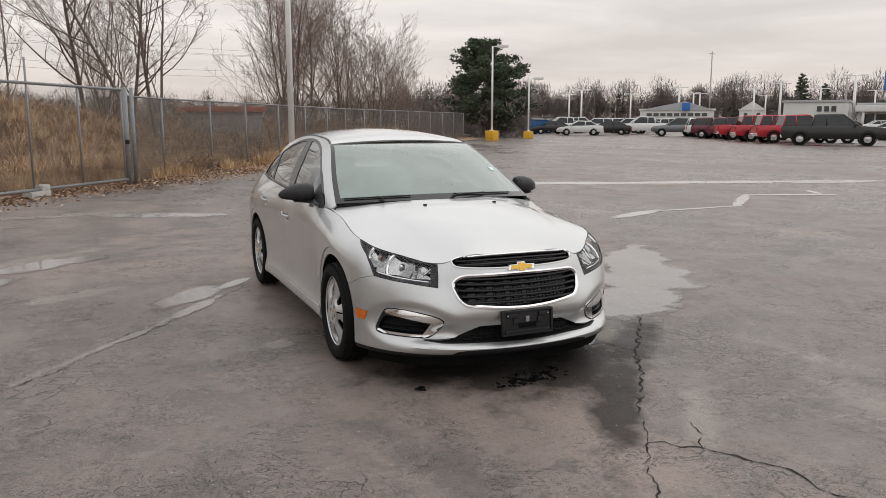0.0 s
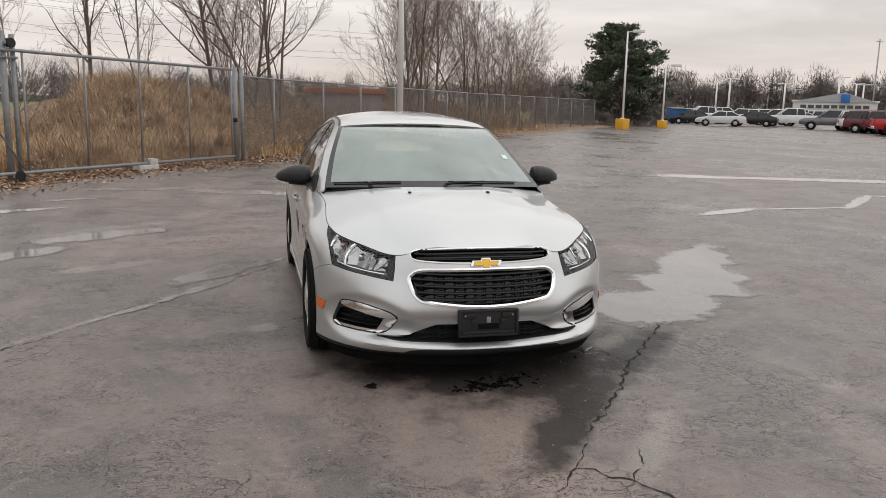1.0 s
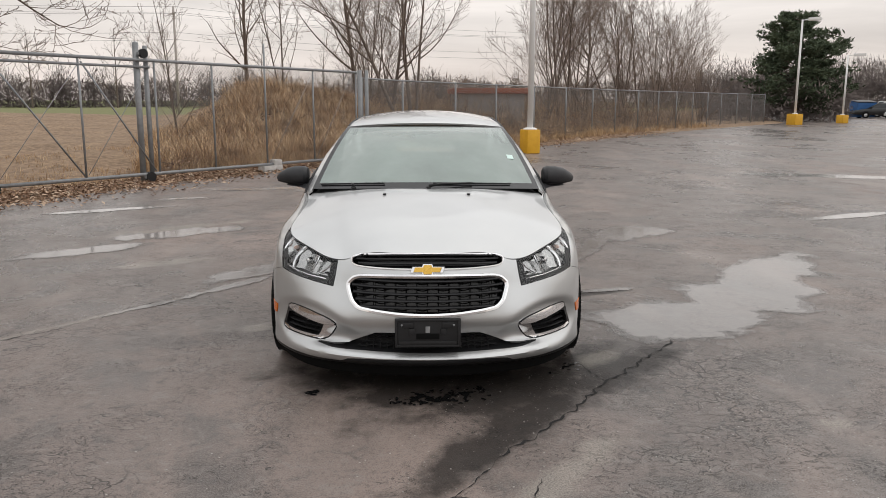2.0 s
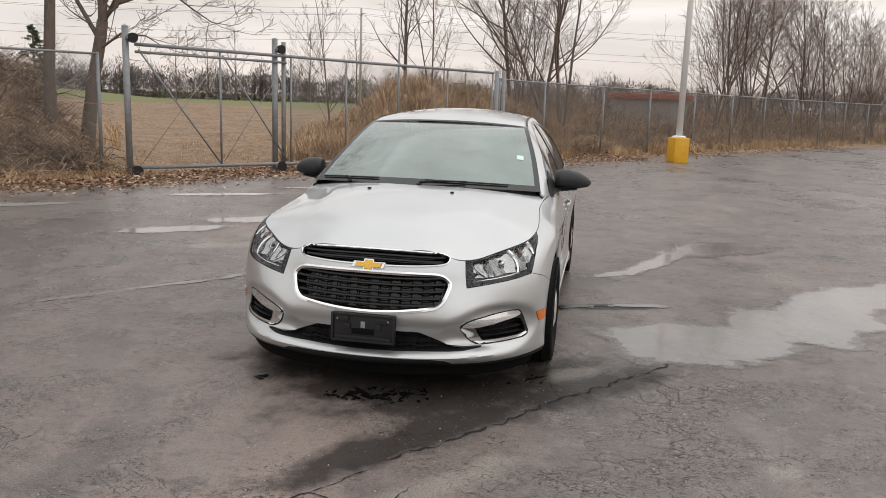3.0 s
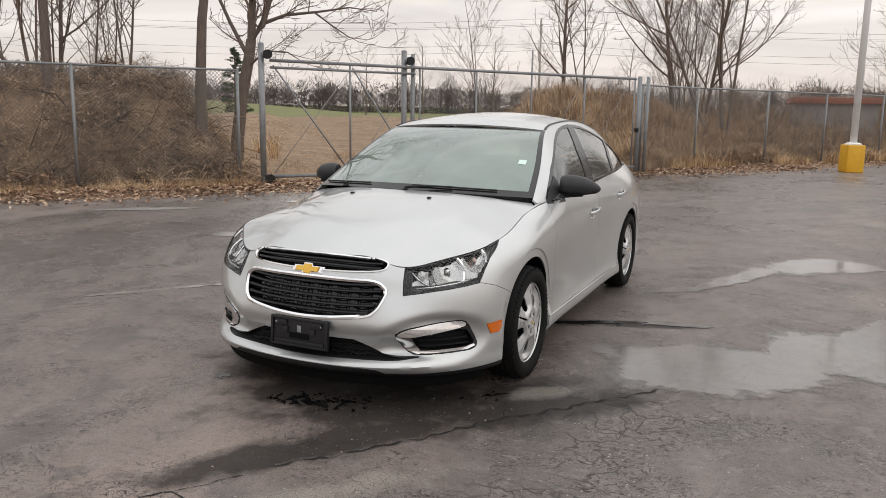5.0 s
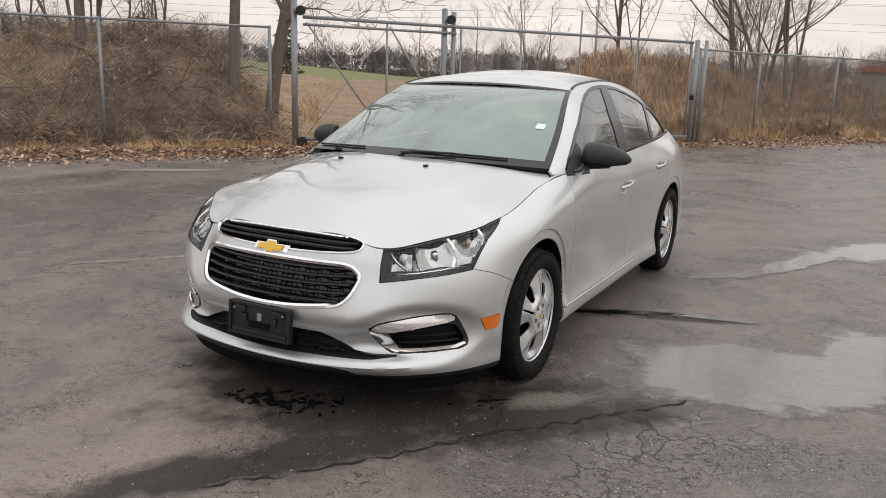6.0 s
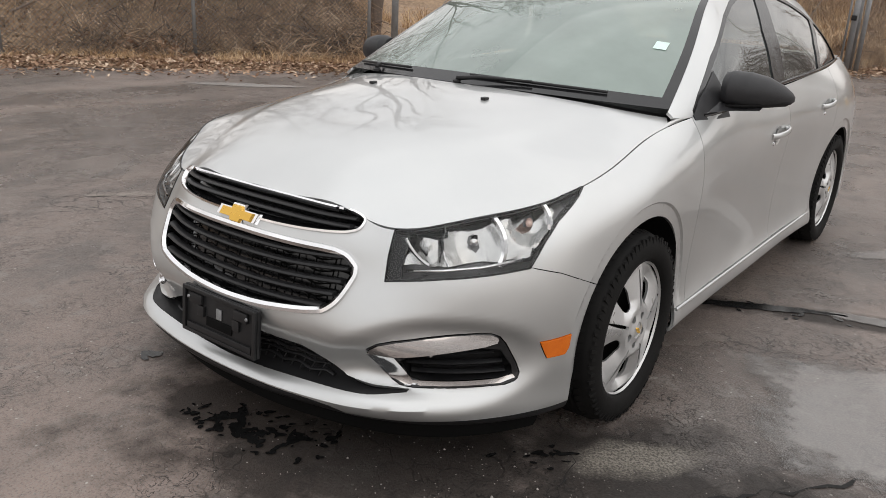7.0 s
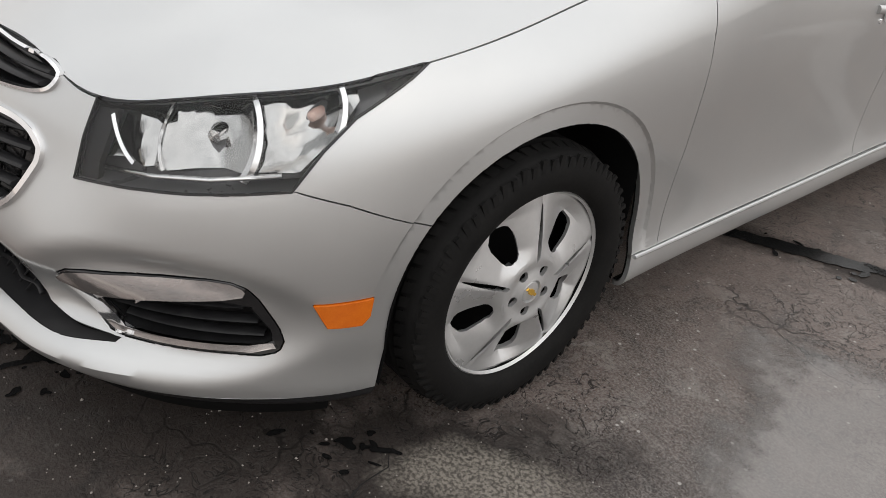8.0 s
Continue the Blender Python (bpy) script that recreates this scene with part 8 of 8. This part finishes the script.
# ---- the far lot: vehicles, poles, buildings ----
M_TINT = speckled("dark_vehicle_glass", (0.018, 0.020, 0.022), (0.035, 0.038, 0.040), 0.10, 3.0)
M_HEADLAMP = speckled("pale_lamp_lens", (0.55, 0.55, 0.54), (0.75, 0.75, 0.73), 0.2, 5.0)
M_TAILLAMP = speckled("red_lamp_lens", (0.35, 0.015, 0.012), (0.45, 0.03, 0.02), 0.2, 5.0)
COATS = {
    "black": car_paint("black_vehicle_paint", (0.004, 0.004, 0.004), (0.007, 0.007, 0.007), False),
    "red": car_paint("red_vehicle_paint", (0.40, 0.010, 0.020), (0.50, 0.016, 0.026), False),
    "grey": car_paint("grey_vehicle_paint", (0.14, 0.145, 0.155), (0.19, 0.195, 0.205)),
    "white": car_paint("white_vehicle_paint", (0.68, 0.68, 0.67), (0.78, 0.78, 0.77), False),
    "silver": car_paint("silver_vehicle_paint", (0.48, 0.48, 0.49), (0.58, 0.58, 0.59)),
    "maroon": car_paint("maroon_vehicle_paint", (0.10, 0.010, 0.020), (0.15, 0.018, 0.030), False),
}
# side outlines: lower body top line, then the cabin, as (along, height); nose at +x
KINDS = {
    "sedan": dict(l=4.7, w=1.8, top=[(-2.34, 0.62), (-2.30, 0.92), (-2.15, 1.00), (-1.55, 1.03), (1.05, 0.96), (2.00, 0.82), (2.26, 0.72), (2.34, 0.58)], cab=[(-1.85, 1.0), (-1.00, 1.43), (0.20, 1.46), (1.20, 0.96)], wb=(-1.35, 1.38), wr=0.33),
    "suv": dict(l=4.9, w=1.92, top=[(-2.44, 0.66), (-2.42, 1.06), (-2.30, 1.12), (-1.6, 1.13), (1.15, 1.09), (2.15, 1.00), (2.38, 0.90), (2.44, 0.66)], cab=[(-2.36, 1.10), (-2.08, 1.70), (0.10, 1.76), (1.10, 1.08)], wb=(-1.45, 1.48), wr=0.37),
    "pickup": dict(l=5.9, w=2.02, top=[(-2.94, 0.70), (-2.92, 1.16), (-2.86, 1.20), (-1.15, 1.21), (1.35, 1.20), (2.60, 1.13), (2.88, 1.05), (2.95, 0.70)], cab=[(-1.22, 1.18), (-1.08, 1.86), (0.50, 1.90), (1.45, 1.18)], wb=(-1.85, 1.90), wr=0.42),
}


def vehicle(kind, colour, label):
    k = KINDS[kind]
    root = thing("parked_" + kind, (0, 0, 0), label, "car", "vehicles parked in the far lot")
    paint, hw = COATS[colour], k["w"] / 2
    rings = []
    pts = k["top"]
    low = 0.34 if kind == "sedan" else 0.42
    xs = sorted(set(np.linspace(pts[0][0], pts[-1][0], 13).tolist() + [p[0] for p in pts]))
    for x in xs:
        z = float(np.interp(x, [p[0] for p in pts], [p[1] for p in pts]))
        t = abs(x) / pts[-1][0]
        w = hw * (1 - 0.13 * t ** 9)
        b = low + 0.05 * t ** 8
        hi = max(z - 0.13, b + 0.18)
        z = max(z, hi + 0.03)
        rings.append([(x, -w * 0.93, b), (x, -w * 0.985, b + 0.14), (x, -w, hi), (x, -w * 0.92, z), (x, w * 0.92, z), (x, w, hi), (x, w * 0.985, b + 0.14), (x, w * 0.93, b)])
    part("body", loft(rings), paint, root)
    c = k["cab"]
    cr = []
    for (x0, z0) in c:
        up = (z0 - c[0][1]) / max(1e-3, max(p[1] for p in c) - c[0][1])
        w = hw * (0.90 - 0.16 * min(up, 1))
        cr.append((x0, z0, w))
    base_l, base_r = cr[0], cr[3]
    glass_rings = []
    for f in (0.0, 1.0):
        xa = base_l[0] + (cr[1][0] - base_l[0]) * f
        xb = base_r[0] + (cr[2][0] - base_r[0]) * f
        za, zb = base_l[1] + (cr[1][1] - base_l[1]) * f, base_r[1] + (cr[2][1] - base_r[1]) * f
        w = hw * (0.89 - 0.17 * f)
        glass_rings.append([(xa, -w, za - 0.02), (xb, -w, zb - 0.02), (xb, w, zb - 0.02), (xa, w, za - 0.02)])
    part("cabin_glass", loft(glass_rings), M_TINT, root, "dark vehicle windows")
    x1, z1, x2, z2, w = cr[1][0], cr[1][1], cr[2][0], cr[2][1], hw * 0.73
    part("roof", loft([[(x1 - 0.04, -w, z1 - 0.03), (x2 + 0.04, -w, z2 - 0.03), (x2 + 0.04, w, z2 - 0.03), (x1 - 0.04, w, z1 - 0.03)], [(x1 + 0.05, -w * 0.92, z1 + 0.04), (x2 - 0.08, -w * 0.92, z2 + 0.04), (x2 - 0.08, w * 0.92, z2 + 0.04), (x1 + 0.05, w * 0.92, z1 + 0.04)]]), paint, root)
    for sy in (-1, 1):
        for (xa, za, xb, zb) in ((c[0][0], c[0][1], c[1][0], c[1][1]), (c[3][0], c[3][1], c[2][0], c[2][1]), ((c[1][0] + c[2][0]) / 2 - 0.1, c[0][1], (c[1][0] + c[2][0]) / 2 - 0.1, c[2][1])):
            part("pillar", tube([(xa, sy * hw * 0.90, za - 0.03), (xb, sy * hw * 0.735, zb)], 0.042, 5), paint, root)
    if kind == "pickup":
        part("bed_floor", box_bm((1.85, k["w"] * 0.80, 0.03), (-1.95, 0, 1.206), 0.0), M_DARK, root, "black open load bed")
    for x in k["wb"]:
        for sy in (-1, 1):
            wl = part("wheel", lathe([(k["wr"] * 0.55, -0.10), (k["wr"] * 0.94, -0.10), (k["wr"], -0.07), (k["wr"], 0.07), (k["wr"] * 0.94, 0.10), (k["wr"] * 0.62, 0.10)], (x, sy * (hw - 0.09), k["wr"]), (0, sy, 0), 20), M_RUBBER, root)
            part("rim", lathe([(k["wr"] * 0.52, 0.10), (k["wr"] * 0.46, 0.060), (k["wr"] * 0.2, 0.085), (0.0, 0.10)], (x, sy * (hw - 0.09), k["wr"]), (0, sy, 0), 14), M_WHEELSILVER, wl)
            part("wheel_arch", lathe([(k["wr"] * 1.02, 0.0), (k["wr"] * 1.14, 0.006)], (x, sy * (hw + 0.002), k["wr"] + 0.02), (0, sy, 0), 20), M_BLACK, root)
    nz = float(np.interp(xs[-2], [p[0] for p in pts], [p[1] for p in pts]))
    nose, tail = pts[-1][0], pts[0][0]
    for sy in (-1, 1):
        part("headlight", box_bm((0.10, 0.34, 0.16), (nose - 0.10, sy * hw * 0.62, nz - 0.16), 0.02), M_HEADLAMP, root)
        part("tail_light", box_bm((0.06, 0.16, 0.30), (tail - 0.005, sy * hw * 0.74, pts[1][1] - 0.24), 0.02), M_TAILLAMP, root)
        part("mirror", box_bm((0.12, 0.20, 0.14), (c[3][0] - 0.30, sy * (hw + 0.06), c[3][1] + 0.10), 0.03), paint, root)
    part("grille", box_bm((0.06, hw * 0.95, 0.26 if kind != "sedan" else 0.16), (nose + 0.005, 0, nz - 0.24), 0.02), M_BLACK, root)
    for x, nm in ((nose - 0.02, "front_bumper"), (tail + 0.02, "rear_bumper")):
        part(nm, box_bm((0.14, k["w"] * 0.86, 0.18), (x, 0, low + 0.14), 0.04), M_CHROME if kind == "pickup" else paint, root)
    return root


def park(v, x, y, head):
    """Stands a vehicle at (x, y) with its nose towards the compass heading, in degrees from +y to +x."""
    v.location = (x, y, 0)
    v.rotation_euler = (0, 0, radians(90 - head))
    return v


def park_again(v, x, y, head, label=""):
    c = copy_thing(v, Matrix.Translation((x, y, 0)) @ Matrix.Rotation(radians(90 - head), 4, "Z"))
    if label:
        tagged(c, label)
    return c


CAMP = (-2.3, -5.0)


def polar(px_az, d):
    return CAMP[0] + math.sin(radians(px_az)) * d, CAMP[1] + math.cos(radians(px_az)) * d


v_black = park(vehicle("pickup", "black", "black crew-cab pickup truck parked across a row"), *polar(49.3, 55.5), 138)
v_red = park(vehicle("pickup", "red", "bright red pickup truck parked in a row"), *polar(47.2, 60.5), 118)
v_grey = park(vehicle("suv", "grey", "grey sport utility vehicle parked beyond the lot's middle"), *polar(39.7, 81.0), 308)
v_white = park(vehicle("sedan", "white", "white sedan parked in the far rows"), *polar(33.1, 84.0), 300)
v_dark = park(vehicle("sedan", "black", "black sedan parked in the far rows"), *polar(35.1, 88.0), 310)
v_wpick = park(vehicle("pickup", "white", "white pickup truck parked in the far rows"), *polar(37.4, 92.0), 300)
v_maroon = park(vehicle("suv", "maroon", "dark red sport utility vehicle parked in a row"), *polar(42.6, 72.5), 150)
v_silver = park(vehicle("sedan", "silver", "silver sedan parked in the far rows"), *polar(54.6, 76.0), 150)
v_wsuv = park(vehicle("suv", "white", "white sport utility vehicle parked in the far rows"), *polar(36.4, 97.0), 320)
park_again(v_red, *polar(45.8, 64.0), 120)
park_again(v_red, *polar(44.6, 68.5), 120)
park_again(v_maroon, *polar(43.6, 72.0), 122)
park_again(v_dark, *polar(42.7, 75.0), 122)
park_again(v_wsuv, *polar(42.0, 78.0), 124)
park_again(v_maroon, *polar(41.4, 82.0), 124)
park_again(v_grey, *polar(48.8, 61.5), 140)
park_again(v_white, *polar(53.2, 72.0), 150)
park_again(v_wpick, *polar(31.9, 98.0), 290)
park_again(v_dark, *polar(31.0, 92.0), 280)
rnd_lot = random.Random(31)
ROWS = [(104, 30.5, 50), (118, 30, 56), (134, 29.5, 60), (152, 29, 62), (172, 29, 64)]
pool_v = [v_white, v_silver, v_grey, v_dark, v_wsuv, v_wpick, v_white, v_wsuv, v_maroon, v_silver, v_white, v_wsuv]
for d, a0, a1 in ROWS:
    az = a0
    while az < a1:
        x, y = polar(az, d + rnd_lot.uniform(-1.5, 1.5))
        park_again(pool_v[rnd_lot.randrange(len(pool_v))], x, y, rnd_lot.choice((305, 125)) + rnd_lot.uniform(-5, 5))
        az += math.degrees(3.3 / d) * rnd_lot.choice((1, 1, 1, 1.9))

# poles
light_pole(26.0, 50.7, 7.1, 0.75, 1, 0.085, "tall white light pole on a yellow base", 0.75)
light_pole(31.6, 54.9, 5.0, 0.62, 1, 0.075, "white light pole on a yellow base at the lot's edge", 0.6)
pole0 = light_pole(110.6, 167.7, 9.0, 0, 2, 0.27, "white double-headed light pole in the far lot")
for x, y in ((155.1, 260.6), (127.1, 199.5), (166.0, 230.8), (141.0, 188.5), (178.7, 234.0), (121.9, 144.5), (151.4, 174.0), (158.0, 179.0), (192.7, 198.5), (145.7, 145.8), (186.0, 182.0), (128.1, 120.6), (158.0, 137.1), (115.4, 92.4), (180.2, 139.9)):
    copy_thing(pole0, Matrix.Translation((x, y, 0)))
M_POLEWOOD = speckled("weathered_pole", (0.34, 0.31, 0.28), (0.46, 0.42, 0.39), 0.8, 2.0, stretch=(5, 5, 0.5))
for (x, y, h, r) in ((*polar(41.7, 190), 16.5, 0.17), (*polar(27.6, 120), 6.0, 0.16), (*polar(49.9, 175), 10.0, 0.2)):
    p = thing("utility_pole", (x, y, 0), "tall weathered utility pole beyond the lot", "pole", "utility poles")
    part("shaft", tube([(0, 0, 0), (0, 0, h)], [r, r * 0.7], 8), M_POLEWOOD, p)
    part("crossarm", box_bm((1.6, 0.12, 0.12), (0, 0, h - 0.5), 0.02), M_POLEWOOD, p)

# overhead line beyond the field
line = thing("overhead_line", (-92.0, 58.0, 0), "thin overhead cables on wooden poles beyond the field", "power line")
LX, LY = 128.0, 62.0
for f in (0.0, 0.5, 1.0):
    part("pole", tube([(LX * f, LY * f, 0.0), (LX * f, LY * f, 12.0)], [0.17, 0.12], 8), M_POLEWOOD, line)
    part("crossarm", box_bm((2.2, 0.12, 0.14), (LX * f, LY * f, 11.2), 0.02, Matrix.Rotation(radians(116), 3, "Z")), M_POLEWOOD, line)
for off, zc in ((-0.9, 11.3), (0.0, 12.0), (0.9, 11.3), (0.1, 9.2), (0.1, 8.4)):
    pts = [(LX * f - 0.43 * off, LY * f + 0.9 * off, zc - 1.1 * (1 - (4 * (f % 0.5) - 1) ** 2)) for f in np.linspace(0, 1, 41)]
    part("cable", tube(pts, 0.013, 5), M_BLACK, line, "thin black cable")

# dumpster
M_BLUE = speckled("blue_steel", (0.03, 0.11, 0.30), (0.05, 0.16, 0.38), 0.5, 2.0)
dx, dy = polar(30.15, 92)
dm = thing("dumpster", (dx, dy, 0), "blue steel dumpster beside the parked vehicles", "dumpster")
part("bin", loft([[(-0.9, -0.7, 0.1), (0.9, -0.7, 0.1), (0.9, 0.7, 0.1), (-0.9, 0.7, 0.1)], [(-1.0, -0.9, 1.5), (1.0, -0.9, 1.5), (1.0, 0.8, 1.7), (-1.0, 0.8, 1.7)]]), M_BLUE, dm)
part("lid", box_bm((2.04, 1.75, 0.06), (0, -0.05, 1.66), 0.02, Matrix.Rotation(radians(6), 3, "X")), M_BLACK, dm)

# ---- buildings ----
M_WHITEWALL = speckled("white_cladding", (0.62, 0.62, 0.60), (0.74, 0.74, 0.72), 0.7, 0.6)
M_GREYROOF = speckled("grey_roof", (0.34, 0.345, 0.355), (0.46, 0.465, 0.47), 0.7, 0.8)
M_WINDOW = speckled("dark_window_glass", (0.05, 0.055, 0.06), (0.10, 0.105, 0.11), 0.12, 0.5)
M_SIGNBLUE = speckled("blue_sign", (0.02, 0.13, 0.42), (0.03, 0.17, 0.50), 0.4, 1.0)


def building(az, d, size, label, turn):
    x, y = polar(az, d)
    b = thing("building", (x, y, 0), label, "building")
    b.rotation_euler = (0, 0, radians(-turn))
    w, dp, h = size
    part("wall", box_bm((w, dp, h), (0, dp / 2, h / 2)), M_WHITEWALL, b, smooth=False)
    part("roof", box_bm((w + 0.5, dp + 0.5, 0.35), (0, dp / 2, h + 0.17), 0.05), M_GREYROOF if d < 155 else M_WHITEWALL, b, smooth=False)
    return b


def windows(b, xs, z, w, h, y=-0.05):
    for x in xs:
        win = part("window", box_bm((w + 0.16, 0.10, h + 0.16), (x, y, z), 0.02), M_WHITEWALL, b)
        part("pane", box_bm((w, 0.06, h), (x, y - 0.04, z)), M_WINDOW, win)


b1 = building(39.6, 165, (14.0, 12, 3.4), "low white showroom with a band of windows", 39.6)
windows(b1, [-5.2 + 1.3 * i for i in range(9)], 2.6, 1.0, 0.6)
g = loft([[(-6.8, -0.3, 3.5), (6.8, -0.3, 3.5), (1.5, -0.3, 5.2)], [(-6.8, 12, 3.5), (6.8, 12, 3.5), (1.5, 12, 5.2)]])
part("gable_roof", g, M_GREYROOF, b1, smooth=False)
part("blue_fascia", box_bm((1.5, 0.3, 1.5), (1.7, -0.45, 4.1), 0.05), M_SIGNBLUE, b1, "blue fascia panel")
b2 = building(48.2, 150, (10.0, 16, 4.5), "white two-storey dealership building", 52)
windows(b2, [0.6, 1.7, 2.8], 3.4, 0.75, 0.9)
windows(b2, [-3.8, -2.8, 0.8, 1.8, 2.9], 1.4, 0.75, 1.2)
b3 = building(55.6, 150, (26.0, 14, 4.0), "wide white dealership wing with a glazed front", 55)
windows(b3, [-11.5 + 2.2 * i for i in range(11)], 1.5, 1.9, 2.0)
part("canopy", box_bm((26.4, 3.0, 1.0), (0, -1.5, 3.4), 0.08), M_WHITEWALL, b3)
for i in range(6):
    part("column", tube([(-12 + 4.8 * i, -2.6, 0), (-12 + 4.8 * i, -2.6, 3.0)], 0.22, 8), M_WHITEWALL, b3)
part("blue_band", box_bm((9.0, 0.2, 0.9), (6.5, -3.05, 3.4), 0.04), M_SIGNBLUE, b3, "blue fascia band")
b4 = building(44.4, 235, (6.5, 7, 4.2), "small white house among the trees", 44)
part("gable_roof", loft([[(-3.6, -0.3, 4.2), (3.6, -0.3, 4.2), (0, -0.3, 6.6)], [(-3.6, 7, 4.2), (3.6, 7, 4.2), (0, 7, 6.6)]]), M_WHITEWALL, b4, smooth=False)
windows(b4, [-1.6, 1.6], 2.9, 0.9, 1.2)
sx_, sy_ = polar(52.35, 120)
sg = thing("sign_pylon", (sx_, sy_, 0), "tall blue sign on a white post", "sign")
part("post", tube([(0, 0, 0), (0, 0, 5.0)], 0.22, 8), M_WHITEPOLE, sg)
part("panel", box_bm((1.6, 0.4, 2.6), (0, 0, 6.6), 0.06, Matrix.Rotation(radians(-52), 3, "Z")), M_SIGNBLUE, sg)
shed = thing("shed", (3.05, 30.4, land(3.05, 30.4) - 0.70), "small grey shed with a rust-red roof behind the trees", "shed")
shed.rotation_euler = (0, 0, radians(6))
part("wall", box_bm((2.9, 2.6, 1.9), (0, 1.3, 0.95)), speckled("grey_siding", (0.26, 0.24, 0.23), (0.36, 0.335, 0.32), 0.9, 1.0), shed, smooth=False)
part("roof", box_bm((3.2, 3.0, 0.24), (0, 1.3, 2.0), 0.04), speckled("rust_red_roof", (0.24, 0.075, 0.045), (0.34, 0.12, 0.07), 0.8, 1.0), shed)
